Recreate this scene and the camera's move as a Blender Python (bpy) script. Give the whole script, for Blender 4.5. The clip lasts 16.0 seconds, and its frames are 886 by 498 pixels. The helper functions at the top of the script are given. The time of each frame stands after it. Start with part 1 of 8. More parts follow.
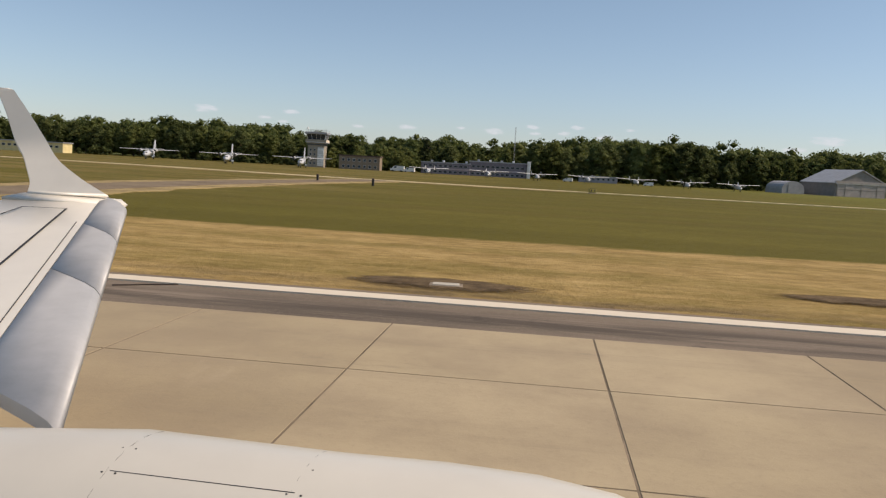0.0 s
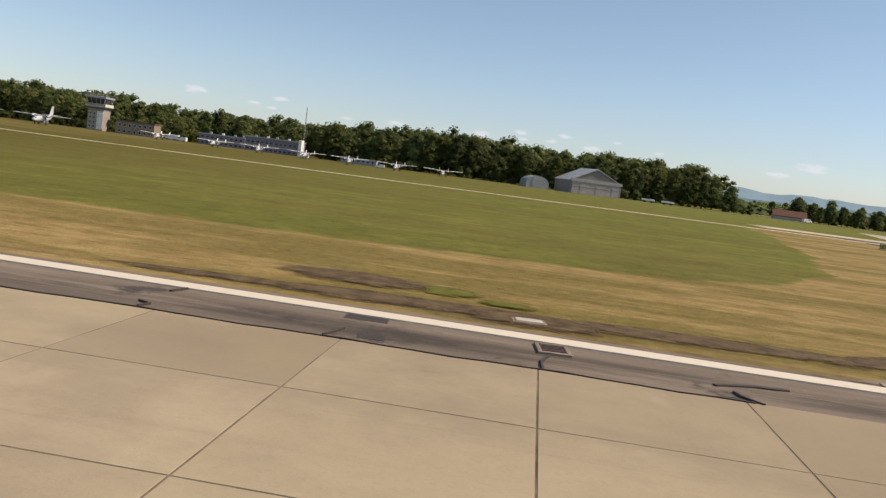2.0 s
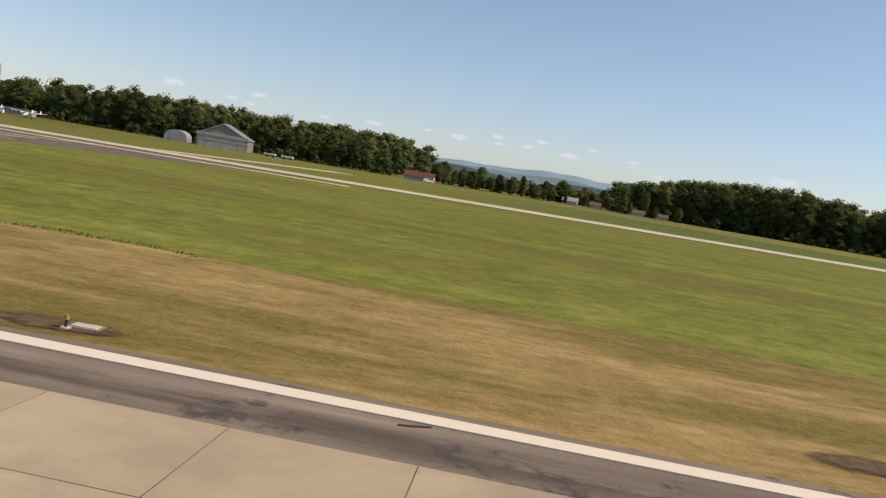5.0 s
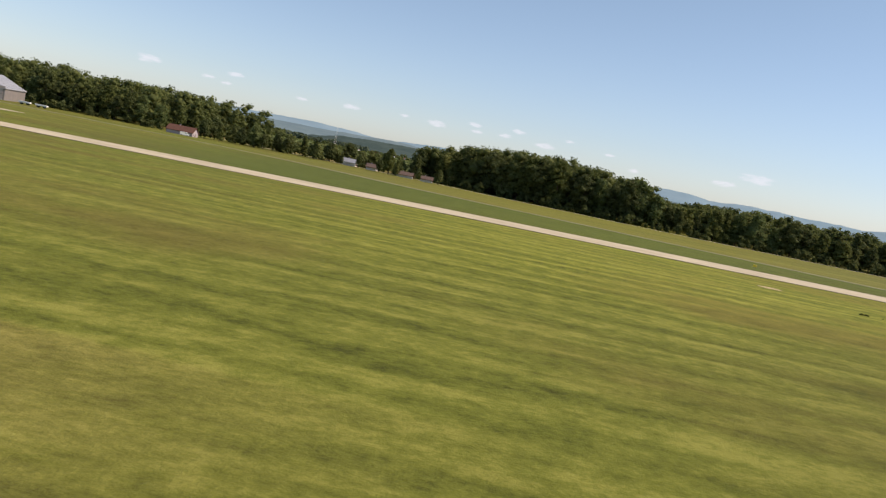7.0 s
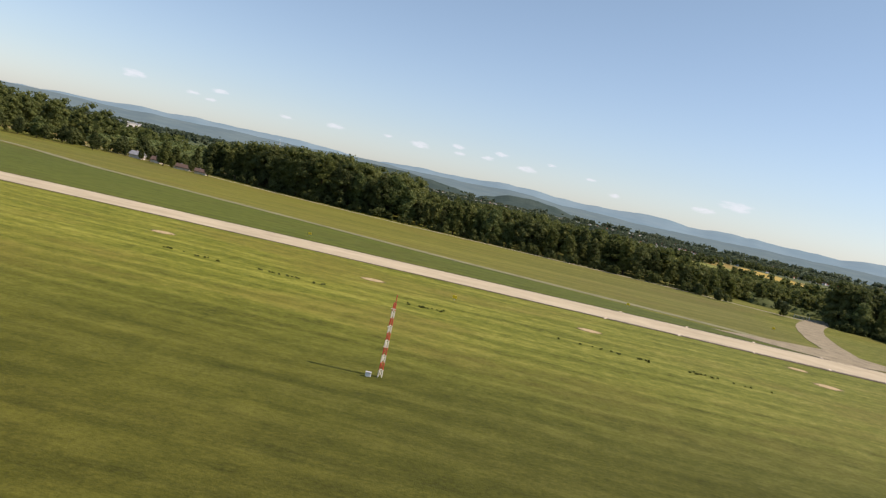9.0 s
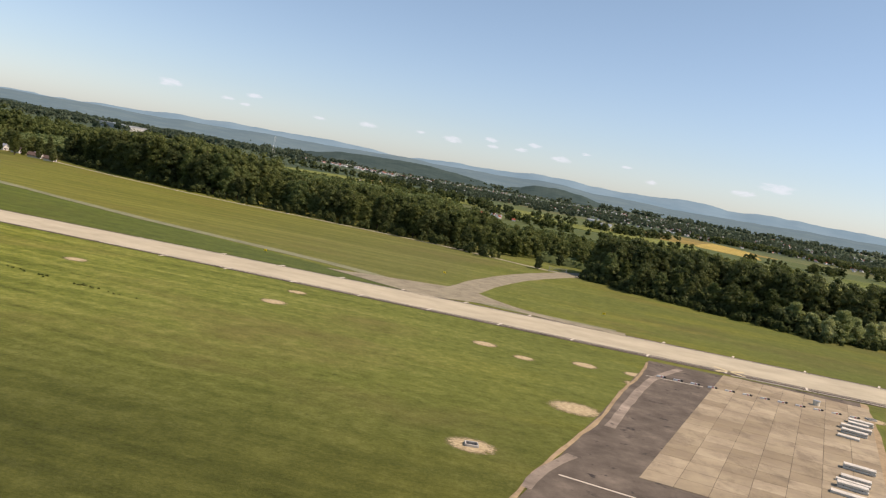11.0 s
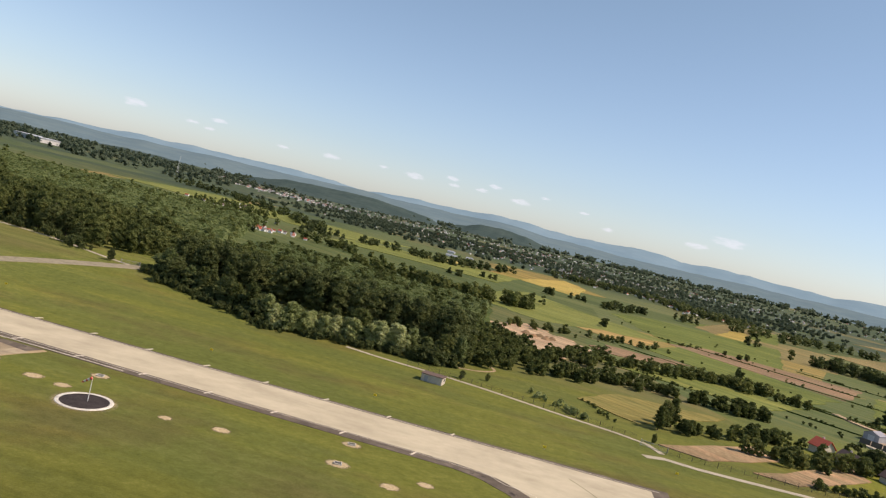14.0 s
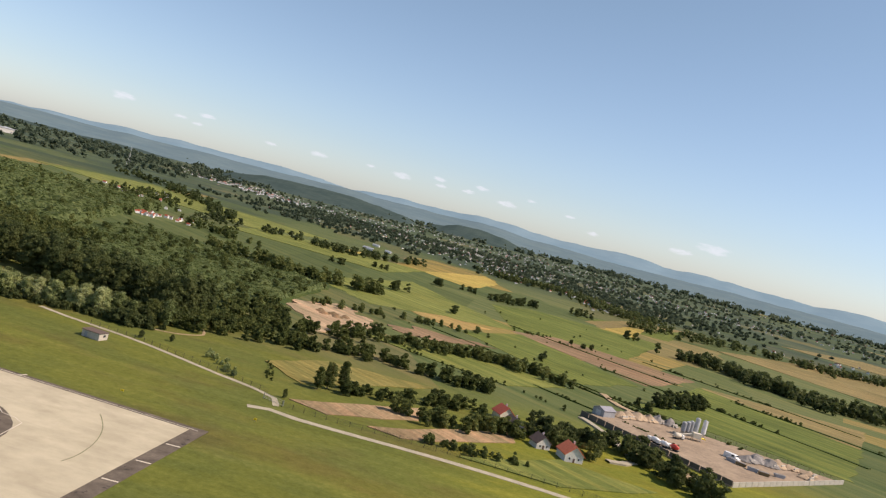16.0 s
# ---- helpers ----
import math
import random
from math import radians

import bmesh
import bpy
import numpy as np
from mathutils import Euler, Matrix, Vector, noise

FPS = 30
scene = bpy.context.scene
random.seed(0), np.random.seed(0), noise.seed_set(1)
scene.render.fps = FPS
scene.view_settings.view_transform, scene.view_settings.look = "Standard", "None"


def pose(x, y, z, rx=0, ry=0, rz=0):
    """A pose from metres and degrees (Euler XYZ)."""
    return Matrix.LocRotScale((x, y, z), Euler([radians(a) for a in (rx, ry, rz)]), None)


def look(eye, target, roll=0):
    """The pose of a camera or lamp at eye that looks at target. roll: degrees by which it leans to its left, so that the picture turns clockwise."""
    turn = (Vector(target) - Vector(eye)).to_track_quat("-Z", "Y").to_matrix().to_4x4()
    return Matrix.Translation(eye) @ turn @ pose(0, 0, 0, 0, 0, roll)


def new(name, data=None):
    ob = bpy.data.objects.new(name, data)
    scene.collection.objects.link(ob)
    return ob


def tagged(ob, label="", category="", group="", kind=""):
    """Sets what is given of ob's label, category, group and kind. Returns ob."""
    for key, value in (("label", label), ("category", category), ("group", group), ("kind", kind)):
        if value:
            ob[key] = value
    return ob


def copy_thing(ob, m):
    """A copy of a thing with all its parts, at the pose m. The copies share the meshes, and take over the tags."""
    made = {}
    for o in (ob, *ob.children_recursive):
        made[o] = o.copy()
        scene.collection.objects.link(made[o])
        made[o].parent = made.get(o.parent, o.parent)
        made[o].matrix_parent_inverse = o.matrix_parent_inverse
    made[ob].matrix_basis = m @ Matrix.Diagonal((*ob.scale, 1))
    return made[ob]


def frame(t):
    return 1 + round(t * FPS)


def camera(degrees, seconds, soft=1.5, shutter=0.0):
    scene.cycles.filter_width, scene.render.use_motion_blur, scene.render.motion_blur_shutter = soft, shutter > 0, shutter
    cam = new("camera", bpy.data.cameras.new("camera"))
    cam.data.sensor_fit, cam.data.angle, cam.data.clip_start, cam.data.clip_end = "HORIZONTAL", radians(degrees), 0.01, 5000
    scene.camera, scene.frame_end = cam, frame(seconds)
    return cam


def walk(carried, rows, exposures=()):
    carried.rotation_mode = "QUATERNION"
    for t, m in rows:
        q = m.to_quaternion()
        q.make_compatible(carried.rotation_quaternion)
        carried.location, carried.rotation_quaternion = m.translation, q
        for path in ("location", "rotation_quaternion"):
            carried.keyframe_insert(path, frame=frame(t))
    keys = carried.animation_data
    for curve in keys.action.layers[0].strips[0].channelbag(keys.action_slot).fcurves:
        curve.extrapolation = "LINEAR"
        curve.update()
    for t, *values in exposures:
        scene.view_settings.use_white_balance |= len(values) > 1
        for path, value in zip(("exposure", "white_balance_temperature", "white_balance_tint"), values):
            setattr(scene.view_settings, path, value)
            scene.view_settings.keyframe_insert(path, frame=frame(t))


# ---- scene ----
# ---- camera and its way ----
cam = camera(58.1, 16.0, soft=1.25, shutter=0.0)
PATH = [
    (0.0, pose(0.00, -0.00, 1.97, 84.17, -3.10, 7.16)),
    (0.5, pose(17.53, 0.02, 2.07, 84.26, -4.58, 7.10)),
    (1.0, pose(35.20, 0.04, 2.15, 84.34, -5.86, 7.04)),
    (1.5, pose(53.08, 0.05, 2.24, 84.30, -6.78, 6.99)),
    (2.0, pose(71.27, 0.03, 2.28, 84.19, -7.35, 7.01)),
    (2.5, pose(89.61, -0.00, 2.41, 83.98, -7.69, 7.15)),
    (3.0, pose(107.99, -0.01, 2.57, 83.85, -8.32, 7.28)),
    (3.5, pose(126.50, -0.01, 2.68, 83.83, -8.69, 7.28)),
    (4.0, pose(145.18, 0.01, 2.86, 83.91, -9.05, 7.14)),
    (4.5, pose(163.76, 0.03, 3.14, 84.19, -9.27, 6.79)),
    (5.0, pose(182.29, 0.05, 3.62, 84.56, -9.33, 6.66)),
    (5.5, pose(200.74, 0.07, 4.20, 84.69, -9.55, 6.50)),
    (6.0, pose(219.14, 0.11, 5.00, 84.48, -9.99, 6.29)),
    (6.5, pose(237.63, 0.15, 6.01, 84.14, -10.56, 6.06)),
    (7.0, pose(256.37, 0.18, 7.26, 83.87, -11.16, 5.83)),
    (7.5, pose(275.50, 0.19, 8.74, 83.88, -11.70, 5.61)),
    (8.0, pose(294.88, 0.20, 10.35, 84.10, -12.18, 5.42)),
    (8.5, pose(314.31, 0.20, 12.05, 84.72, -12.52, 5.32)),
    (9.0, pose(333.83, 0.20, 13.82, 85.55, -12.42, 5.49)),
    (9.5, pose(353.32, 0.20, 15.54, 85.93, -12.03, 6.00)),
    (10.0, pose(372.75, 0.22, 17.23, 85.67, -11.29, 6.97)),
    (10.5, pose(392.14, 0.23, 18.94, 85.11, -10.53, 8.06)),
    (11.0, pose(411.48, 0.22, 20.76, 84.58, -10.05, 8.94)),
    (11.5, pose(430.79, 0.17, 22.76, 84.45, -10.20, 9.26)),
    (12.0, pose(450.09, 0.09, 24.86, 84.61, -10.78, 9.19)),
    (12.5, pose(469.26, 0.02, 27.17, 85.49, -11.48, 8.71)),
    (13.0, pose(488.37, -0.05, 29.63, 86.62, -12.19, 8.10)),
    (13.5, pose(507.35, -0.13, 32.07, 87.40, -12.76, 7.62)),
    (14.0, pose(526.27, -0.21, 34.53, 87.62, -13.40, 7.43)),
    (14.5, pose(545.01, -0.28, 37.12, 87.50, -14.07, 7.44)),
    (15.0, pose(563.70, -0.34, 39.79, 87.46, -14.62, 7.42)),
    (15.5, pose(582.33, -0.39, 42.58, 87.61, -14.79, 7.35)),
    (16.0, pose(600.92, -0.44, 45.40, 87.77, -14.69, 7.33)),
]
walk(cam, PATH, ((0.0, 0.15, 6560, 14), (1.0, 0.22, 6560, 14), (2.0, 0.29, 6560, 14), (2.7, 0.13, 6520, 14), (3.2, 0.14, 6520, 14), (4.0, 0.22, 6520, 15), (5.0, 0.26, 6500, 16), (8.0, 0.42, 6480, 17), (12.0, 0.40, 6480, 17), (16.0, 0.40, 6400, 16)))

# ---- world, sun, exposure ----
SUN_EL, SUN_TO = 46.0, Vector((0.998, 0.07))   # height in degrees; way to the sun in plan
world = bpy.data.worlds.new("sky")
scene.world = world
world.use_nodes = True
wn = world.node_tree.nodes
wl = world.node_tree.links
sky = wn.new("ShaderNodeTexSky")
sky.sky_type = "NISHITA"
sky.sun_disc = False
sky.sun_elevation = radians(SUN_EL)
sky.sun_rotation = math.atan2(SUN_TO.x, SUN_TO.y)
sky.altitude = 200
sky.air_density, sky.dust_density, sky.ozone_density = 1.0, 0.55, 1.7
hazy = wn.new("ShaderNodeHueSaturation")   # thin summer haze pales the sky a little
hazy.inputs["Saturation"].default_value = 0.83
wl.new(sky.outputs[0], hazy.inputs["Color"])
cool = wn.new("ShaderNodeMix")   # clear dry air, a little cooler than the model's
cool.data_type, cool.blend_type = "RGBA", "MULTIPLY"
cool.inputs[0].default_value = 1.0
aim = wn.new("ShaderNodeTexCoord")
tall = wn.new("ShaderNodeSeparateXYZ")
tone = wn.new("ShaderNodeValToRGB")   # blue-white haze low down all round, clearer above
tone.color_ramp.elements[0].position, tone.color_ramp.elements[0].color = 0.0, (0.92, 0.98, 1.085, 1)
tone.color_ramp.elements[1].position, tone.color_ramp.elements[1].color = 0.30, (0.90, 1.0, 0.985, 1)
wl.new(aim.outputs["Generated"], tall.inputs[0])
wl.new(tall.outputs[2], tone.inputs[0])
wl.new(tone.outputs[0], cool.inputs[7])
wl.new(hazy.outputs[0], cool.inputs[6])
wl.new(cool.outputs[2], wn["Background"].inputs[0])
wn["Background"].inputs[1].default_value = 0.096
sun = new("sun", bpy.data.lights.new("sun", "SUN"))
sun.data.energy, sun.data.angle, sun.data.color = 4.28, radians(0.53), (1.0, 0.832, 0.65)
sun.matrix_world = look((0, 0, 300), Vector((-SUN_TO.x, -SUN_TO.y, -math.tan(radians(SUN_EL)) * SUN_TO.length)) + Vector((0, 0, 300)))


# ---- materials ----
class Nodes:
    """A node material with short calls for colour, noise and arithmetic."""

    def __init__(self, name, rough=0.8, metal=0.0):
        self.mat = bpy.data.materials.new(name)
        self.mat.use_nodes = True
        self.tree = self.mat.node_tree
        self.bsdf = self.tree.nodes["Principled BSDF"]
        self.bsdf.inputs["Roughness"].default_value = rough
        self.bsdf.inputs["Metallic"].default_value = metal
        if rough > 0.7:
            self.bsdf.inputs["Specular IOR Level"].default_value = 0.12
        self._pos = None

    def node(self, kind, **inputs):
        n = self.tree.nodes.new(kind)
        for k, v in inputs.items():
            self.put(n.inputs[k], v)
        return n

    def put(self, socket, v):
        if isinstance(v, bpy.types.NodeSocket):
            self.tree.links.new(v, socket)
        elif isinstance(v, (tuple, list)) and len(v) == 3 and socket.type == "RGBA":
            socket.default_value = (*v, 1)
        else:
            socket.default_value = v

    def pos(self, sx=1, sy=1, sz=1, local=False):
        if local:
            src = self.tree.nodes.new("ShaderNodeTexCoord").outputs["Object"]
        else:
            if self._pos is None:
                self._pos = self.tree.nodes.new("ShaderNodeNewGeometry").outputs["Position"]
            src = self._pos
        n = self.node("ShaderNodeVectorMath")
        n.operation = "MULTIPLY"
        self.put(n.inputs[0], src)
        n.inputs[1].default_value = (sx, sy, sz)
        return n.outputs[0]

    def xyz(self):
        n = self.node("ShaderNodeSeparateXYZ")
        self.put(n.inputs[0], self.pos())
        return n.outputs

    def strips(self, along, across, detail=4):
        """Noise drawn out along the valley's strip fields; along and across: features per metre."""
        x, y, z = self.xyz()
        v = self.node("ShaderNodeCombineXYZ")
        self.put(v.inputs[0], self.math("MULTIPLY", self.math("SUBTRACT", self.math("MULTIPLY", x, 0.78), self.math("MULTIPLY", y, 0.63)), along))
        self.put(v.inputs[1], self.math("MULTIPLY", self.math("ADD", self.math("MULTIPLY", x, 0.63), self.math("MULTIPLY", y, 0.78)), across))
        return self.noise(v.outputs[0], 1.0, detail, 0.6)

    def noise(self, vec, scale, detail=4, rough=0.6):
        n = self.node("ShaderNodeTexNoise", Vector=vec, Scale=scale, Detail=detail, Roughness=rough)
        return n.outputs["Fac"]

    def voronoi(self, vec, scale, out="Color", feature="F1"):
        n = self.node("ShaderNodeTexVoronoi", Vector=vec, Scale=scale)
        n.feature = feature
        return n.outputs[out]

    def math(self, op, a, b=0.0, clamp=False):
        n = self.node("ShaderNodeMath")
        n.operation, n.use_clamp = op, clamp
        self.put(n.inputs[0], a)
        self.put(n.inputs[1], b)
        return n.outputs[0]

    def ramp(self, fac, *stops):
        n = self.node("ShaderNodeValToRGB", Fac=fac)
        el = n.color_ramp.elements
        while len(el) < len(stops):
            el.new(0.5)
        for e, (p, c) in zip(el, stops):
            e.position = p
            e.color = (*c, 1) if isinstance(c, (tuple, list)) else (c, c, c, 1)
        return n.outputs[0]

    def step(self, v, lo, hi):
        n = self.node("ShaderNodeMapRange")
        n.interpolation_type = "SMOOTHSTEP"
        self.put(n.inputs["Value"], v)
        n.inputs["From Min"].default_value, n.inputs["From Max"].default_value = lo, hi
        return n.outputs[0]

    def mix(self, fac, a, b, mode="MIX"):
        n = self.node("ShaderNodeMix")
        n.data_type, n.blend_type = "RGBA", mode
        self.put(n.inputs[0], fac)
        self.put(n.inputs[6], a)
        self.put(n.inputs[7], b)
        return n.outputs[2]

    def island(self):
        return self.tree.nodes.new("ShaderNodeNewGeometry").outputs["Random Per Island"]

    def each(self):
        return self.tree.nodes.new("ShaderNodeObjectInfo").outputs["Random"]

    def bump(self, height, strength=0.4, distance=0.05):
        n = self.node("ShaderNodeBump", Height=height, Strength=strength, Distance=distance)
        self.put(self.bsdf.inputs["Normal"], n.outputs[0])

    def done(self, color, rough=None):
        self.put(self.bsdf.inputs["Base Color"], color)
        if rough is not None:
            self.put(self.bsdf.inputs["Roughness"], rough)
        return self.mat


def plain(name, color, rough=0.6, metal=0.0, grain=6.0, amount=0.18, local=True):
    """A painted or raw surface with grain and blotches of its own."""
    m = Nodes(name, rough, metal)
    v = m.pos(local=local)
    n = m.math("ADD", m.math("MULTIPLY", m.noise(v, grain, 6), 0.5), m.math("MULTIPLY", m.noise(v, grain * 0.13, 3), 0.5))
    dark = tuple(c * (1 - amount * 1.6) for c in color)
    light = tuple(min(1, c * (1 + amount)) for c in color)
    m.bump(n, 0.15, 0.02)
    return m.done(m.ramp(n, (0.3, dark), (0.7, light)))


def grass_material():
    m = Nodes("mown_grass", 0.95)
    p = m.pos()
    x, y, z = m.xyz()
    wob = m.noise(m.pos(0.05, 0.25), 1.0, 5)
    swath = m.noise(m.pos(0.004, 0.22), 1.0, 3, 0.55)
    streak = m.noise(m.pos(0.30, 0.38), 1.0, 7, 0.7)
    blotch = m.noise(m.pos(0.03, 0.05), 1.0, 5, 0.6)
    tuft = m.noise(m.pos(0.80, 0.95), 1.0, 5, 0.7)
    fine = m.noise(p, 3.2, 8, 0.78)
    laid = m.noise(m.pos(1.2, 3.6), 1.0, 7, 0.75)
    mown = m.math("MULTIPLY", m.math("SINE", m.math("ADD", m.math("MULTIPLY", y, 1.25), m.math("MULTIPLY", wob, 14.0))), m.math("MULTIPLY", m.math("MULTIPLY", m.step(x, 190.0, 260.0), m.math("SUBTRACT", 1.0, m.step(x, 330.0, 430.0))), 0.036))
    mixed = m.math("ADD", m.math("ADD", m.math("MULTIPLY", swath, 0.17), m.math("ADD", m.math("MULTIPLY", streak, 0.17), m.math("MULTIPLY", laid, 0.10))),
                   m.math("ADD", m.math("MULTIPLY", tuft, 0.30), m.math("ADD", m.math("MULTIPLY", fine, 0.20), m.math("MULTIPLY", blotch, 0.12))))
    mixed = m.math("ADD", mixed, mown)
    # the far side of the field is mown more evenly
    even = m.math("SUBTRACT", 1.0, m.math("MULTIPLY", m.step(x, 385.0, 450.0), 0.4))
    mixed = m.math("ADD", 0.515, m.math("MULTIPLY", m.math("SUBTRACT", mixed, 0.515), even))
    green = m.ramp(mixed, (0.41, (0.052, 0.058, 0.008)), (0.475, (0.100, 0.118, 0.015)), (0.535, (0.148, 0.164, 0.024)), (0.61, (0.24, 0.245, 0.050)))
    olive = m.ramp(m.math("ADD", m.math("MULTIPLY", fine, 0.5), m.math("MULTIPLY", streak, 0.5)), (0.36, (0.070, 0.068, 0.012)), (0.66, (0.19, 0.165, 0.036)))
    green = m.mix(m.math("MULTIPLY", m.step(blotch, 0.46, 0.70), 0.8), green, olive)
    green = m.mix(m.math("MULTIPLY", m.math("SUBTRACT", 1.0, m.step(x, 60.0, 150.0)), 0.5), green, olive)
    sunny = m.math("MULTIPLY", m.math("MULTIPLY", m.step(x, 215.0, 262.0), m.math("SUBTRACT", 1.0, m.step(x, 350.0, 440.0))), m.step(y, 40.0, 75.0))
    green = m.mix(m.math("MULTIPLY", sunny, 0.9), green, m.mix(1.0, green, (1.25, 1.24, 1.1), "MULTIPLY"))
    # tall brown-green hay at the field's western end
    hay = m.ramp(m.math("ADD", m.math("ADD", m.math("MULTIPLY", swath, 0.22), m.math("MULTIPLY", blotch, 0.28)), m.math("ADD", m.math("MULTIPLY", laid, 0.25), m.math("MULTIPLY", fine, 0.25))), (0.38, (0.070, 0.060, 0.008)), (0.52, (0.112, 0.093, 0.015)), (0.64, (0.175, 0.145, 0.030)))
    green = m.mix(m.math("MULTIPLY", m.math("SUBTRACT", 1.0, m.step(x, 5.0, 75.0)), 0.85), green, hay)
    brown = m.math("MULTIPLY", m.step(m.noise(m.pos(0.014, 0.10), 1.0, 5, 0.65), 0.50, 0.62), m.math("SUBTRACT", 1.0, m.step(x, 200.0, 250.0)))
    green = m.mix(m.math("MULTIPLY", brown, 0.6), green, m.ramp(m.math("ADD", m.math("MULTIPLY", laid, 0.5), m.math("MULTIPLY", fine, 0.5)), (0.38, (0.078, 0.062, 0.010)), (0.62, (0.165, 0.128, 0.032))))
    # dry grass round the western taxiway
    arid = m.math("MULTIPLY", m.math("SUBTRACT", 1.0, m.step(x, -28.0, 2.0)), m.math("MULTIPLY", m.step(y, 34.0, 46.0), m.step(m.noise(m.pos(0.03, 0.12), 1.0, 5, 0.65), 0.42, 0.58)))
    green = m.mix(m.math("MULTIPLY", arid, 0.7), green, m.ramp(laid, (0.38, (0.13, 0.098, 0.026)), (0.62, (0.26, 0.20, 0.075))))
    # beyond the parallel taxiway: a dark mown strip, then unmown olive meadow
    past = m.math("SUBTRACT", m.math("ADD", y, m.math("MULTIPLY", m.math("SUBTRACT", x, 317.0), 0.35)), 163.0)
    west = m.math("MULTIPLY", m.math("SUBTRACT", 1.0, m.step(x, 385.0, 402.0)), m.step(x, 150.0, 215.0))
    green = m.mix(m.math("MULTIPLY", m.math("MULTIPLY", m.math("MULTIPLY", m.step(y, 128.0, 131.0), m.math("SUBTRACT", 1.0, m.step(past, -2.0, 0.5))), west), 0.75), green,
                  m.ramp(m.math("ADD", m.math("MULTIPLY", streak, 0.5), m.math("MULTIPLY", laid, 0.5)), (0.38, (0.050, 0.075, 0.014)), (0.62, (0.098, 0.128, 0.026))))
    green = m.mix(m.math("MULTIPLY", m.math("MULTIPLY", m.step(past, -0.5, 2.0), west), 0.55), green, m.ramp(m.math("ADD", m.math("MULTIPLY", swath, 0.5), m.math("MULTIPLY", fine, 0.5)), (0.38, (0.112, 0.112, 0.022)), (0.62, (0.190, 0.178, 0.044))))
    lush = m.math("MULTIPLY", m.math("SUBTRACT", 1.0, m.step(m.math("SUBTRACT", m.math("ADD", y, m.math("MULTIPLY", blotch, 40.0)), m.math("MULTIPLY", m.step(x, 395.0, 440.0), 8.0)), 52.0, 108.0)), m.math("MULTIPLY", m.step(m.math("ADD", x, m.math("MULTIPLY", m.math("SUBTRACT", wob, 0.5), 60.0)), 256.0, 300.0), m.math("SUBTRACT", 1.0, m.step(x, 540.0, 640.0))))
    beside = m.step(y, -60.0, -8.0)
    lush = m.math("MULTIPLY", lush, beside)
    green = m.mix(m.math("MULTIPLY", lush, 0.84), green, m.ramp(m.math("ADD", m.math("MULTIPLY", m.noise(m.pos(0.07, 0.5), 1.0, 7, 0.7), 0.4), m.math("ADD", m.math("MULTIPLY", streak, 0.25), m.math("MULTIPLY", fine, 0.35))), (0.38, (0.026, 0.031, 0.003)), (0.48, (0.066, 0.070, 0.008)), (0.61, (0.138, 0.138, 0.020))))
    straw = m.ramp(m.math("ADD", m.math("MULTIPLY", m.noise(m.pos(0.26, 0.52), 1.0, 8, 0.75), 0.36), m.math("ADD", m.math("MULTIPLY", laid, 0.28), m.math("ADD", m.math("MULTIPLY", fine, 0.12), m.math("MULTIPLY", tuft, 0.24)))),
                   (0.37, (0.135, 0.092, 0.026)), (0.46, (0.245, 0.172, 0.062)), (0.54, (0.355, 0.253, 0.102)), (0.64, (0.49, 0.36, 0.165)))
    straw = m.mix(m.math("MULTIPLY", m.step(m.noise(m.pos(0.05, 0.24), 1.0, 6, 0.7), 0.45, 0.60), m.math("ADD", 0.5, m.math("MULTIPLY", m.step(x, 35.0, 80.0), 0.35))), straw, m.ramp(fine, (0.35, (0.098, 0.080, 0.016)), (0.7, (0.215, 0.172, 0.046))))
    straw = m.mix(m.math("MULTIPLY", m.step(x, 20.0, 90.0), 0.6), straw, m.mix(1.0, straw, (0.78, 0.80, 0.76), "MULTIPLY"))
    # the dry verge beside the runway, wider round the taxiway's mouth
    dx = m.math("ABSOLUTE", m.math("DIVIDE", m.math("SUBTRACT", x, 108.0), 19.5))
    wide = m.math("MULTIPLY", m.math("POWER", 2.718, m.math("MULTIPLY", m.math("POWER", dx, 3.0), -1.0)), m.math("ADD", 40.0, m.math("MULTIPLY", m.math("ADD", blotch, wob), 50.0)))
    nick = m.math("DIVIDE", m.math("SUBTRACT", x, 57.0), 14.0)
    nick = m.math("MULTIPLY", m.math("POWER", 2.718, m.math("MULTIPLY", m.math("MULTIPLY", nick, nick), -1.0)), 1.6)
    edge = m.math("SUBTRACT", m.math("ADD", wide, 21.4), nick)
    edge = m.math("ADD", m.math("ADD", edge, m.math("MULTIPLY", wob, 2.2)), m.math("MULTIPLY", tuft, 0.9))
    dry = m.math("SUBTRACT", 1.0, m.step(m.math("SUBTRACT", y, edge), -0.55, 0.35))
    dry = m.math("MULTIPLY", dry, m.math("SUBTRACT", 1.0, m.step(x, 205.0, 262.0)))
    dry = m.math("MULTIPLY", dry, m.step(m.noise(m.pos(0.06, 0.2), 1.0, 6, 0.7), 0.16, 0.38))
    dry = m.math("MULTIPLY", dry, m.step(y, -30.0, -12.0))
    green = m.mix(m.step(x, 200.0, 260.0), green, m.mix(1.0, green, (1.0, 0.99, 0.95), "MULTIPLY"))
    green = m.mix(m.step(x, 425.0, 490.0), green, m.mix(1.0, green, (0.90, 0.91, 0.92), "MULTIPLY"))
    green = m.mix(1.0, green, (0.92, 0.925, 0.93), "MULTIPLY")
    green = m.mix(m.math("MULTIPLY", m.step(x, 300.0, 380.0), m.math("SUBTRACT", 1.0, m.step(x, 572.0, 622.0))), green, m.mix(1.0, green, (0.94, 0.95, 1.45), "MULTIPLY"))
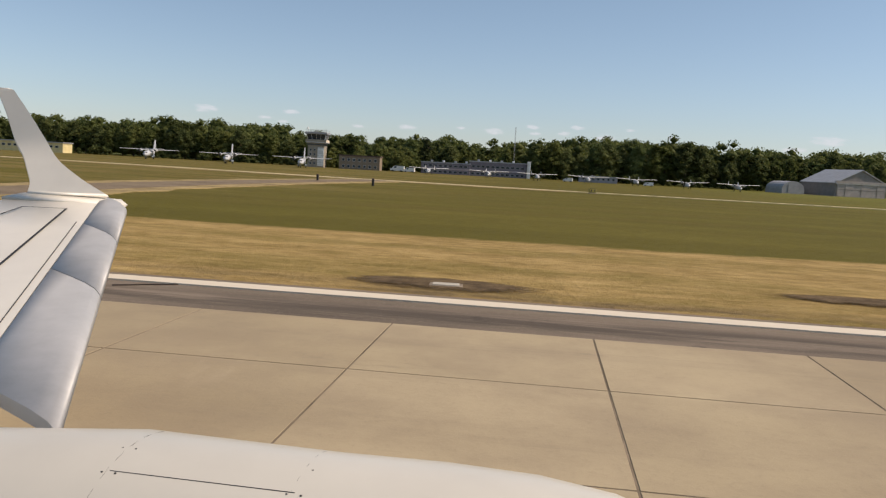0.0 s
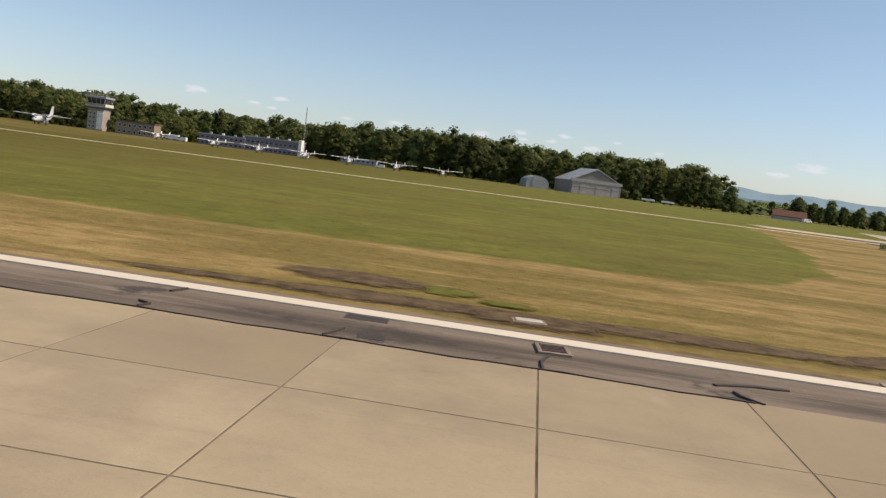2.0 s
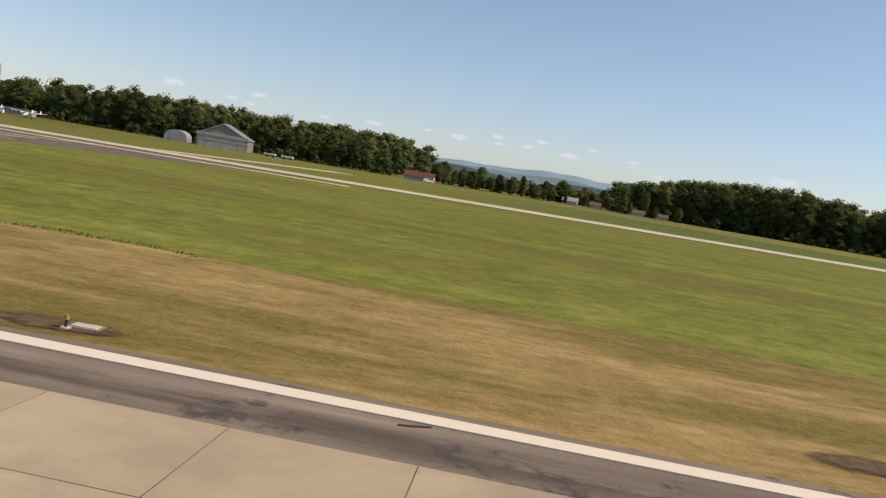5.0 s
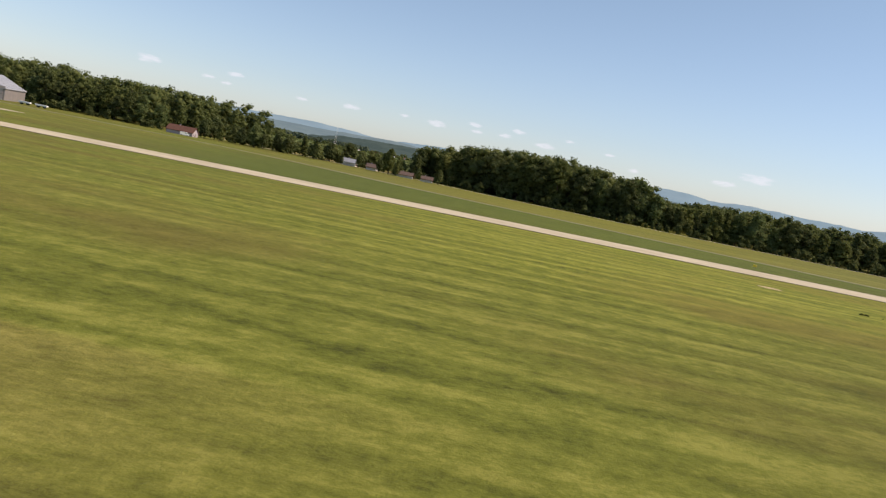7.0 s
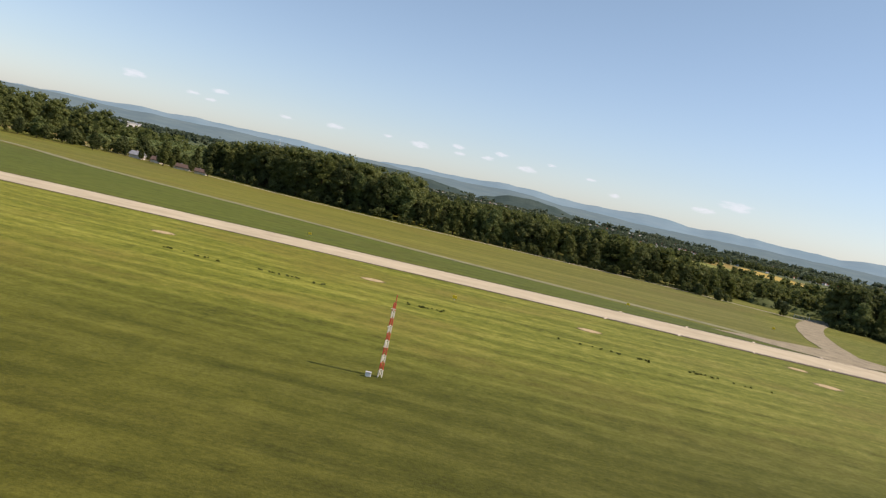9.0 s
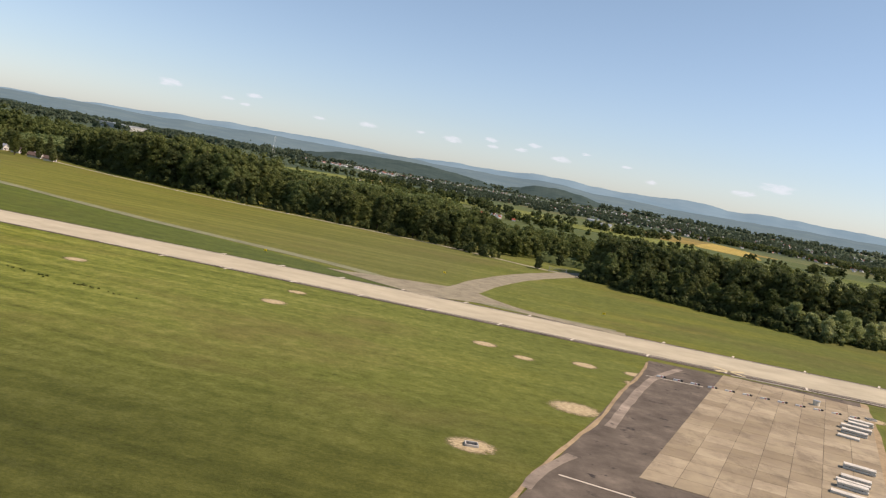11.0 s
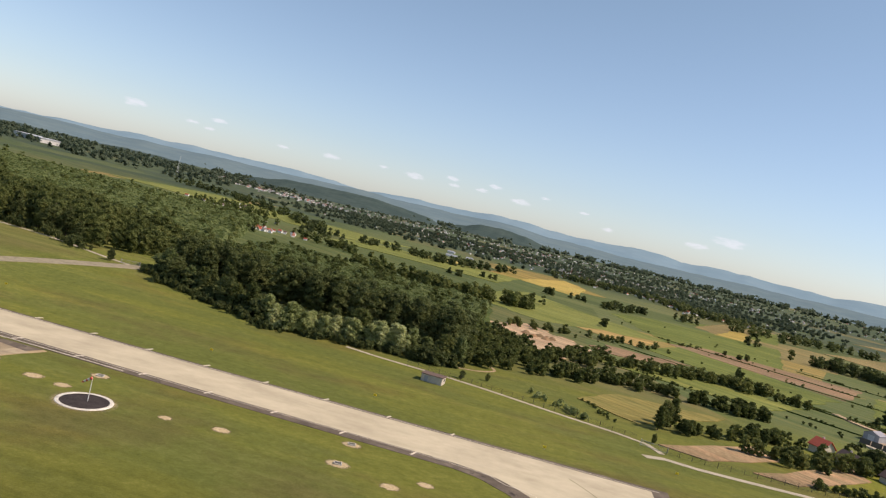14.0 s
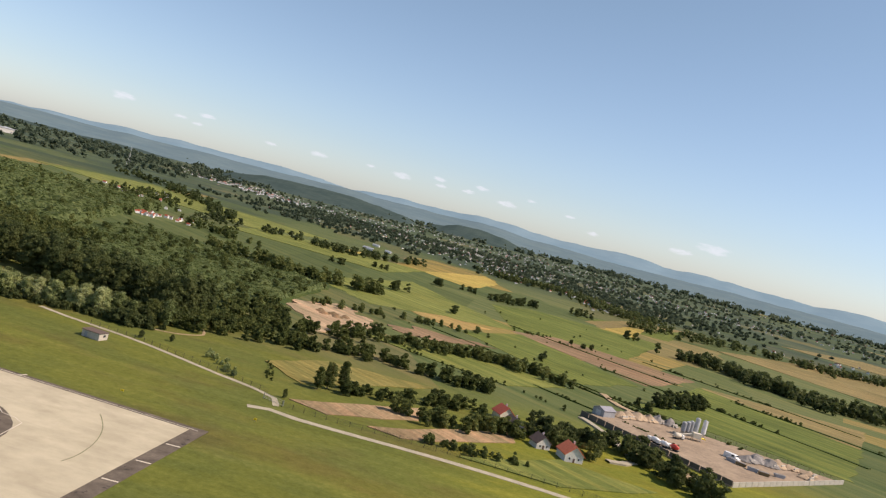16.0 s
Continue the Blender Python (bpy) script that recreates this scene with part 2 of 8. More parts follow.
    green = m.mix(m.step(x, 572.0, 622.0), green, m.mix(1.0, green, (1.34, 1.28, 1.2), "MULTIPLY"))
    green = m.mix(m.math("MULTIPLY", m.math("MULTIPLY", m.step(x, 312.0, 335.0), m.math("SUBTRACT", 1.0, m.step(x, 380.0, 420.0))), m.math("MULTIPLY", beside, m.math("SUBTRACT", 1.0, m.step(y, 45.0, 75.0)))), green, m.mix(1.0, green, (0.84, 0.86, 0.86), "MULTIPLY"))
    worn = m.math("MULTIPLY", m.step(m.noise(m.pos(0.018, 0.05), 1.0, 6, 0.65), 0.44, 0.60), m.step(x, 390.0, 430.0))
    green = m.mix(m.math("MULTIPLY", worn, 0.9), green, m.mix(1.0, green, (1.26, 1.16, 0.95), "MULTIPLY"))
    near = m.mix(dry, green, straw)
    # bare scorched earth close to the pavement's edge
    bare = m.math("MULTIPLY", m.math("SUBTRACT", 1.0, m.step(y, 11.9, 13.9)), m.step(m.math("ADD", m.math("MULTIPLY", m.noise(m.pos(0.08, 0.5), 1.0, 4), 0.7), m.math("MULTIPLY", tuft, 0.3)), 0.47, 0.60))
    bare = m.math("MULTIPLY", bare, dry)
    near = m.mix(bare, near, m.ramp(fine, (0.35, (0.045, 0.034, 0.020)), (0.65, (0.13, 0.095, 0.052))))
    # strip fields of the open country, with distance haze added as blue
    cell = m.node("ShaderNodeTexVoronoi", Vector=m.pos(0.011, 0.0042), Scale=1.0)
    cell.distance = "CHEBYCHEV"
    hue = m.node("ShaderNodeSeparateColor")
    m.put(hue.inputs[0], cell.outputs["Color"])
    land = m.ramp(hue.outputs[0], (0.0, (0.066, 0.088, 0.030)), (0.3, (0.095, 0.122, 0.042)), (0.5, (0.13, 0.148, 0.055)),
                  (0.7, (0.085, 0.108, 0.036)), (0.88, (0.20, 0.17, 0.08)), (1.0, (0.30, 0.22, 0.06)))
    land = m.mix(m.math("MULTIPLY", m.step(fine, 0.3, 0.7), 0.35), land, (0.06, 0.08, 0.022))
    land = m.mix(1.0, land, m.ramp(m.strips(0.009, 0.20), (0.36, (0.70, 0.80, 0.72)), (0.5, (1.0, 1.0, 1.0)), (0.64, (1.36, 1.18, 1.15))), "MULTIPLY")
    wood = m.step(m.noise(m.pos(0.004, 0.009), 1.0, 8, 0.7), 0.45, 0.54)
    land = m.mix(m.math("MULTIPLY", wood, m.step(y, 620.0, 950.0)), land, (0.040, 0.060, 0.036))
    land = m.mix(m.math("MULTIPLY", m.math("MULTIPLY", m.step(y, 720.0, 1150.0), m.math("SUBTRACT", 1.0, m.step(x, 900.0, 1500.0))), 0.66), land, m.ramp(m.noise(m.pos(0.012, 0.02), 1.0, 7, 0.7), (0.4, (0.040, 0.060, 0.038)), (0.62, (0.085, 0.108, 0.058))))
    far = m.math("SUBTRACT", y, m.math("SUBTRACT", 285.0, m.math("MULTIPLY", m.step(x, 410.0, 540.0), 82.0)))
    col = m.mix(m.step(m.math("ADD", far, m.math("MULTIPLY", wob, 20.0)), 0.0, 45.0), near, land)
    m.bump(m.math("ADD", m.math("ADD", fine, tuft), m.noise(p, 9.0, 3)), 0.45, 0.10)
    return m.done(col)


def concrete_material(name="runway_concrete", k=1.0, red=1.0, blue=1.0, worn=0.0):
    m = Nodes(name, 0.85)
    p = m.pos()
    n = m.noise(p, 0.45, 8, 0.65)
    g = m.noise(p, 16, 5, 0.75)
    streak = m.noise(m.pos(0.05, 1.1), 1.0, 6, 0.7)
    scuff = m.noise(m.pos(0.35, 0.9), 1.0, 7, 0.75)
    tint = m.ramp(m.each(), (0.0, (0.315 * k, 0.255 * k, 0.172 * k)), (0.5, (0.365 * k, 0.300 * k, 0.205 * k)), (1.0, (0.395 * k, 0.325 * k, 0.228 * k)))
    c = m.mix(m.math("MULTIPLY", m.step(n, 0.38, 0.66), 0.8 / k ** 3), tint, (0.285 * k, 0.230 * k, 0.165 * k))
    c = m.mix(m.math("MULTIPLY", m.step(g, 0.5, 0.75), 0.30), c, (0.22 * k, 0.18 * k, 0.135 * k))
    c = m.mix(m.math("MULTIPLY", m.step(streak, 0.52, 0.72), 0.5 / k ** 2), c, (0.255 * k, 0.208 * k, 0.155 * k))
    c = m.mix(m.math("MULTIPLY", m.step(scuff, 0.60, 0.72), 0.55 / k ** 4), c, (0.205 * k, 0.170 * k, 0.130 * k))
    c = m.mix(m.math("MULTIPLY", m.step(m.noise(m.pos(0.8, 0.25), 1.0, 4), 0.64, 0.74), 0.35), c, (0.44 * k, 0.36 * k, 0.265 * k))
    if worn:   # oil stains, patches and slabs of other years
        c = m.mix(1.0, c, m.ramp(m.each(), (0.0, (0.90, 0.88, 0.86)), (0.35, (0.97, 0.96, 0.95)), (1.0, (1.05, 1.04, 1.03))), "MULTIPLY")
        c = m.mix(m.math("MULTIPLY", m.step(m.noise(m.pos(0.30, 0.16), 1.0, 7, 0.72), 0.50, 0.66), worn), c, (0.16, 0.125, 0.09))
    broad = m.noise(m.pos(0.10, 0.19), 1.0, 4, 0.6)
    c = m.mix(1.0, c, m.ramp(broad, (0.36, (0.91, 0.90, 0.90)), (0.62, (1.11, 1.11, 1.12))), "MULTIPLY")
    c = m.mix(1.0, c, (0.985 * red, 1.0, 0.955 * blue), "MULTIPLY")
    m.bump(m.math("ADD", g, n), 0.25, 0.02)
    return m.done(c)


def asphalt_material(name, tone=1.0, streaky=True):
    m = Nodes(name, 0.9)
    p = m.pos()
    n = m.noise(m.pos(0.12, 0.9) if streaky else m.pos(0.35, 0.35), 1.0, 7, 0.65)
    g = m.noise(p, 22, 4, 0.7)
    c = m.ramp(n, (0.3, (0.088 * tone, 0.072 * tone, 0.056 * tone)), (0.55, (0.155 * tone, 0.127 * tone, 0.098 * tone)), (0.75, (0.245 * tone, 0.20 * tone, 0.155 * tone)))
    c = m.mix(m.math("MULTIPLY", m.step(g, 0.45, 0.8), 0.4), c, (0.24 * tone, 0.20 * tone, 0.165 * tone))
    c = m.mix(m.step(m.noise(p, 0.45, 6, 0.7), 0.57, 0.66), c, (0.055 * tone, 0.048 * tone, 0.043 * tone))
    if streaky:
        # oil and rubber trodden into a band beside the slabs
        y = m.xyz()[1]
        near = m.math("SUBTRACT", 1.0, m.step(m.math("ABSOLUTE", m.math("SUBTRACT", y, 10.25)), 0.15, 0.75))
        oil = m.math("MULTIPLY", near, m.step(m.noise(m.pos(0.14, 1.2), 1.0, 7, 0.72), 0.36, 0.58))
        c = m.mix(m.math("MULTIPLY", oil, 0.8), c, (0.062, 0.052, 0.043))
    m.bump(g, 0.3, 0.02)
    return m.done(c)


def paint_material(name, color, wear=0.55):
    m = Nodes(name, 0.65)
    p = m.pos()
    n = m.noise(m.pos(0.4, 2.0), 1.6, 8, 0.75)
    c = m.mix(m.step(n, wear, wear + 0.16), color, tuple(q * 0.55 for q in color))
    c = m.mix(m.math("MULTIPLY", m.noise(p, 9, 4), 0.25), c, tuple(q * 0.6 for q in color))
    return m.done(c)


def leaf_material(name, dark, light, bright):
    m = Nodes(name, 0.75)
    r = m.math("ADD", m.math("MULTIPLY", m.island(), 0.42), m.math("MULTIPLY", m.each(), 0.58))
    big = m.noise(m.pos(1, 1, 0.4), 0.16, 4, 0.6)
    c = m.ramp(m.math("ADD", m.math("MULTIPLY", r, 0.6), m.math("MULTIPLY", m.step(big, 0.34, 0.66), 0.52)), (0.1, dark), (0.5, light), (0.98, bright))
    m.put(m.bsdf.inputs["Base Color"], c)
    m.bsdf.inputs["Specular IOR Level"].default_value = 0.25
    t = m.node("ShaderNodeBsdfTranslucent", Color=c)
    mix = m.node("ShaderNodeMixShader", Fac=0.46)
    m.put(mix.inputs[1], m.bsdf.outputs[0])
    m.put(mix.inputs[2], t.outputs[0])
    m.put(m.tree.nodes["Material Output"].inputs[0], mix.outputs[0])
    return m.mat


GRASS = grass_material()
CONCRETE = concrete_material()
APRON_CONCRETE = concrete_material("apron_concrete", 0.98, 1.0, 1.0, 0.55)
PALE_TAXIWAY = concrete_material("taxiway_concrete", 1.36, 0.94, 1.07)
ASPHALT = asphalt_material("shoulder_asphalt", 1.25)
ASPHALT_PALE = asphalt_material("bleached_asphalt", 1.75, False)
ASPHALT_WORN = asphalt_material("worn_grey_asphalt", 1.5, False)
ASPHALT_DARK = asphalt_material("taxiway_asphalt", 0.86, False)
WHITE_PAINT = paint_material("white_marking_paint", (0.66, 0.585, 0.46), 0.60)
YELLOW_PAINT = paint_material("yellow_marking_paint", (0.80, 0.52, 0.02), 0.66)
RED_PAINT = paint_material("red_marking_paint", (0.50, 0.13, 0.10), 0.42)
BLACK_PAINT = paint_material("black_marking_paint", (0.050, 0.036, 0.026), 0.6)
LEAF = leaf_material("broadleaf_foliage", (0.066, 0.084, 0.024), (0.108, 0.132, 0.036), (0.190, 0.208, 0.062))
LEAF_WILLOW = leaf_material("willow_foliage", (0.115, 0.150, 0.045), (0.30, 0.34, 0.13), (0.50, 0.52, 0.255))
# darker copy of the leaf colour, shade of dense crowns mixed in
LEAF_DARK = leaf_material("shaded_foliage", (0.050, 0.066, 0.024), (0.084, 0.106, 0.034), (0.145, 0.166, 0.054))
LEAF_YOUNG = leaf_material("young_foliage", (0.080, 0.110, 0.034), (0.122, 0.160, 0.052), (0.190, 0.228, 0.082))
# far trees' copy of the leaf colour, with blue haze put in
LEAF_FAR = leaf_material("hazed_far_foliage", (0.064, 0.088, 0.056), (0.088, 0.116, 0.070), (0.122, 0.150, 0.086))
BARK = plain("bark", (0.11, 0.085, 0.06), 0.9, grain=12, amount=0.35)


# ---- mesh helpers ----
def smooth(a, b, v):
    u = min(1.0, max(0.0, (v - a) / (b - a)))
    return u * u * (3 - 2 * u)


def ground_z(x, y):
    """Height of the land: flat, but for the shallow valley beyond the fence."""
    return -1.6 * smooth(300, 450, y) * smooth(430, 560, x) * (1 - smooth(560, 720, y))


def mesh_of(name, verts, faces, material=None, smooth_faces=False):
    me = bpy.data.meshes.new(name)
    me.from_pydata([tuple(v) for v in verts], [], faces)
    if material:
        me.materials.append(material)
    if smooth_faces:
        me.polygons.foreach_set("use_smooth", [True] * len(me.polygons))
    me.update()
    return me


def quads_mesh(name, v, material, extra=None):
    """A mesh of loose faces from an array (n, corners, 3); extra: (verts, triangles) of a core."""
    n, k = v.shape[:2]
    verts = v.reshape(-1, 3)
    loops = np.arange(n * k, dtype=np.int32)
    starts = np.arange(0, n * k, k, dtype=np.int32)
    if extra is not None:
        ev, ef = extra
        loops = np.concatenate([loops, (ef + n * k).ravel().astype(np.int32)])
        starts = np.concatenate([starts, n * k + np.arange(0, len(ef) * 3, 3, dtype=np.int32)])
        verts = np.concatenate([verts, ev])
    me = bpy.data.meshes.new(name)
    me.vertices.add(len(verts))
    me.vertices.foreach_set("co", verts.astype(np.float32).ravel())
    me.loops.add(len(loops))
    me.loops.foreach_set("vertex_index", loops)
    me.polygons.add(len(starts))
    me.polygons.foreach_set("loop_start", starts)
    me.materials.append(material)
    me.update(calc_edges=True)
    return me


def part(name, bm, material, parent, label=""):
    """Links a bmesh as one mesh object under a thing or a part."""
    me = bpy.data.meshes.new(name)
    bm.to_mesh(me)
    bm.free()
    me.materials.append(material)
    ob = new(name, me)
    ob.parent = parent
    if label:
        ob["label"] = label
    return ob


def thing(name, label, category, m=None, group="", kind=""):
    ob = new(name)
    ob.empty_display_size = 0.3
    if m is not None:
        ob.matrix_world = m
    return tagged(ob, label, category, group, kind)


def at(x, y, rz=0.0, dz=0.0, s=1.0):
    return pose(x, y, ground_z(x, y) + dz, 0, 0, rz) @ Matrix.Scale(s, 4)


def box(bm, cx, cy, cz, sx, sy, sz, rz=0.0, bevel=0.0):
    """Adds a box about its centre, edges softened by bevel."""
    made = bmesh.ops.create_cube(bm, size=1.0, matrix=pose(cx, cy, cz, 0, 0, rz) @ Matrix.Diagonal((sx, sy, sz, 1)))
    if bevel:
        edges = list({e for v in made["verts"] for e in v.link_edges})
        bmesh.ops.bevel(bm, geom=edges, offset=bevel, segments=1, affect="EDGES")
    return bm


def boxed(*rows, bevel=0.0):
    bm = bmesh.new()
    for r in rows:
        box(bm, *r, bevel=bevel)
    return bm


def tube(bm, p, q, r0, r1=None, sides=10):
    """Adds a tapered round bar from p to q."""
    p, q = Vector(p), Vector(q)
    d = q - p
    m = Matrix.Translation((p + q) / 2) @ d.to_track_quat("Z", "Y").to_matrix().to_4x4()
    bmesh.ops.create_cone(bm, cap_ends=True, segments=sides, radius1=r0, radius2=r0 if r1 is None else r1, depth=d.length, matrix=m)
    return bm


def tubed(*rows, sides=10):
    bm = bmesh.new()
    for r in rows:
        tube(bm, *r, sides=sides)
    return bm


def prism(bm, outline, depth, m=None):
    """Adds a solid with the outline (x, z) pushed through y from 0 to depth."""
    m = m or Matrix()
    a = [bm.verts.new(m @ Vector((x, 0, z))) for x, z in outline]
    b = [bm.verts.new(m @ Vector((x, depth, z))) for x, z in outline]
    n = len(outline)
    bm.faces.new(a)
    bm.faces.new(b[::-1])
    for i in range(n):
        bm.faces.new((a[i], b[i], b[(i + 1) % n], a[(i + 1) % n]))
    bmesh.ops.recalc_face_normals(bm, faces=bm.faces[:])
    return bm


def patch(name, corners, material, lift, label, category="field", cell=12.0, wave=0.0, kind="structure", nmax=60):
    """A four-cornered piece of land or paving that follows the ground, lift metres above it, with an uneven edge."""
    a, b, c, d = [Vector(p) for p in corners]
    nu = max(1, min(nmax, int(max((b - a).length, (c - d).length) / cell)))
    nv = max(1, min(nmax, int(max((d - a).length, (c - b).length) / cell)))
    verts, faces = [], []
    for j in range(nv + 1):
        for i in range(nu + 1):
            u, v = i / nu, j / nv
            p = a * (1 - u) * (1 - v) + b * u * (1 - v) + c * u * v + d * (1 - u) * v
            if wave and (i in (0, nu) or j in (0, nv)):
                p = p + Vector((noise.noise(Vector((p.x * 0.17, p.y * 0.17, 3.0))), noise.noise(Vector((p.x * 0.17, p.y * 0.17, 9.0))))) * wave
            verts.append((p.x, p.y, ground_z(p.x, p.y) + lift))
    for j in range(nv):
        for i in range(nu):
            k = j * (nu + 1) + i
            faces.append((k, k + 1, k + nu + 2, k + nu + 1))
    # a skirt gives the sheet its thickness
    rim = [i for i in range(nu + 1)] + [j * (nu + 1) + nu for j in range(1, nv + 1)] + [nv * (nu + 1) + i for i in range(nu - 1, -1, -1)] + [j * (nu + 1) for j in range(nv - 1, 0, -1)]
    base = len(verts)
    for r in rim:
        x, y, z = verts[r]
        verts.append((x, y, z - lift - 0.05))
    for i in range(len(rim)):
        k = (i + 1) % len(rim)
        faces.append((rim[i], base + i, base + k, rim[k]))
    return tagged(new(name, mesh_of(name, verts, faces, material)), label, category, "", kind)


def ribbon(name, line, width, material, lift, label, category="road", step=4.0, wave=0.0, kind="structure", parent=None):
    """A band along a line of (x, y), smoothed, lying on the ground."""
    pts = [Vector(p) for p in line]
    out = []
    for i in range(len(pts) - 1):
        p0, p1, p2, p3 = pts[max(i - 1, 0)], pts[i], pts[i + 1], pts[min(i + 2, len(pts) - 1)]
        n = max(1, int((p2 - p1).length / step))
        for k in range(n):
            t = k / n
            out.append(0.5 * (2 * p1 + (p2 - p0) * t + (2 * p0 - 5 * p1 + 4 * p2 - p3) * t * t + (3 * p1 - p0 - 3 * p2 + p3) * t ** 3))
    out.append(pts[-1])
    verts, faces = [], []
    for i, p in enumerate(out):
        d = (out[min(i + 1, len(out) - 1)] - out[max(i - 1, 0)]).normalized()
        s = Vector((-d.y, d.x))
        w = [width / 2, width / 2]
        if wave:
            w = [width / 2 + wave * noise.noise(Vector((p.x * 0.3, p.y * 0.3, k * 7.0))) for k in (1, 2)]
        for q, dz in ((p + s * w[0], 0), (p - s * w[1], 0), (p - s * w[1], 1), (p + s * w[0], 1)):
            verts.append((q.x, q.y, ground_z(q.x, q.y) + lift - dz * (lift + 0.03)))
    for i in range(len(out) - 1):
        k = i * 4
        faces += [(k + 1, k + 5, k + 4, k), (k + 2, k + 6, k + 5, k + 1), (k, k + 4, k + 7, k + 3)]
    ob = new(name, mesh_of(name, verts, faces, material))
    if parent:
        ob.parent = parent
        return ob
    return tagged(ob, label, category, "", kind)


# ---- trees ----
rng = np.random.default_rng(7)


def unit(n):
    v = rng.normal(size=(n, 3))
    return v / np.linalg.norm(v, axis=1)[:, None]


def leaf_quads(centres, radii, count, size, flat=0.75):
    """Small three-cornered leaf clumps over the upper skin of round lobes; count of them on each lobe."""
    n = len(centres) * count
    c = np.repeat(centres, count, axis=0)
    r = np.repeat(radii, count)[:, None]
    d = unit(n)
    d[:, 2] = np.where(d[:, 2] < -0.35, -d[:, 2], d[:, 2])
    p = c + d * r * (0.72 + 0.38 * rng.random((n, 1))) * np.array([1, 1, flat])
    nrm = d * 0.55 + unit(n) + np.array([0, 0, 0.3])
    nrm /= np.linalg.norm(nrm, axis=1)[:, None]
    u = np.cross(nrm, unit(n))
    u /= np.linalg.norm(u, axis=1)[:, None] + 1e-9
    w = np.cross(nrm, u)
    s = size * 1.2 * (0.55 + 0.9 * rng.random((n, 1)))
    a, b = u * s, w * s * (0.6 + 0.6 * rng.random((n, 1)))
    return np.stack([p - a - b * 0.5, p + a - b * 0.35, p + b + nrm * s * 0.2], axis=1)


ICO = bmesh.new()
bmesh.ops.create_icosphere(ICO, subdivisions=1, radius=1.0)
ICO_V = np.array([v.co[:] for v in ICO.verts])
ICO_F = np.array([[v.index for v in f.verts] for f in ICO.faces])
ICO.free()
OCT_V = np.array([(1, 0, 0), (0, 1, 0), (-1, 0, 0), (0, -1, 0), (0, 0, 1), (0, 0, -1)], float)
OCT_F = np.array([(0, 1, 4), (1, 2, 4), (2, 3, 4), (3, 0, 4), (1, 0, 5), (2, 1, 5), (3, 2, 5), (0, 3, 5)])


def cores(centres, radii, flat=0.75):
    """Rough dark hearts that close the crown where the leaf clumps leave gaps."""
    v, f = [], []
    shape, sides = (ICO_V, ICO_F) if len(centres) < 20 else (OCT_V, OCT_F)
    for i, (c, r) in enumerate(zip(centres, radii)):
        v.append(c + shape * r * np.array([1, 1, flat]) * (0.62 + 0.22 * rng.random((len(shape), 1))))
        f.append(sides + i * len(shape))
    return np.concatenate(v), np.concatenate(f)


def lobes_of(h, w, n, foot=0.22, top=0.62):
    """Lobes that fill a crown h high and w wide, wider below the middle, with an uneven outline."""
    k = np.arange(n)
    t = (k + rng.random(n)) / n
    z = h * (foot + (0.93 - foot) * t)
    prof = np.sin(np.pi * (0.18 + 0.74 * t)) ** 0.8
    a = k * 2.4 + rng.random(n) * 1.2
    rad = w * 0.5 * prof * (0.25 + 0.58 * rng.random(n))
    c = np.stack([np.cos(a) * rad, np.sin(a) * rad, z], axis=1)
    r = w * (0.20 + 0.11 * rng.random(n)) * (0.65 + 0.5 * prof) * min(1.0, (13 / n) ** 0.4)
    c[:, 2] = np.minimum(c[:, 2], h - r * 0.7)
    return c, r


def tree_parts(h, w, n=13, count=52, size=0.34, leaf=None, foot=0.22, name="tree", label="", trunk=True):
    """One tree: a tapered trunk with limbs, and a crown of many leaf clumps."""
    top = thing(name, label, "tree")
    c, r = lobes_of(h, w, n, foot)
    bm = bmesh.new()
    tube(bm, (0, 0, -0.4), (0, 0, h * 0.45), h * 0.022, h * 0.012, 7)
    for i in range(0, n, 3):
        tube(bm, (0, 0, h * (0.16 + 0.02 * i)), tuple(c[i]), h * 0.008, h * 0.003, 5)
    part("trunk", bm, BARK, top)
    crown = new("crown", quads_mesh("crown", leaf_quads(c, r, count, size), leaf or LEAF, cores(c, r)))
    crown.parent = top
    return top


def tree_cloud(name, spots, heights, leaf, label, category, per=5, count=16, size=0.55, kind="stuff", spread=0.62, foot=0.1):
    """Trees past counting, joined into one mesh; spots (n, 2)."""
    cs, rs = [], []
    for (x, y), h in zip(spots, heights):
        w = h * spread * (0.8 + 0.4 * rng.random())
        c, r = lobes_of(h, w, per, foot)
        c = c + np.array([x, y, ground_z(x, y)])
        cs.append(c)
        rs.append(r * (1.35 if per < 6 else 1.0))
    c, r = np.concatenate(cs), np.concatenate(rs)
    me = quads_mesh(name, leaf_quads(c, r, count, size), leaf, cores(c, r))
    return tagged(new(name, me), label, category, "", kind)


def scatter(corners, n):
    """n random places in a four-cornered piece of land."""
    a, b, c, d = [np.array(p, float) for p in corners]
    u, v = rng.random((n, 1)), rng.random((n, 1))
    return a * (1 - u) * (1 - v) + b * u * (1 - v) + c * u * v + d * (1 - u) * v


def along(line, n, width):
    """n random places within width of a line."""
    p = np.array(line, float)
    seg = np.linalg.norm(np.diff(p, axis=0), axis=1)
    s = np.concatenate([[0], np.cumsum(seg)])
    t = rng.random(n) * s[-1]
    out = np.stack([np.interp(t, s, p[:, 0]), np.interp(t, s, p[:, 1])], axis=1)
    return out + rng.normal(size=(n, 2)) * width * 0.5


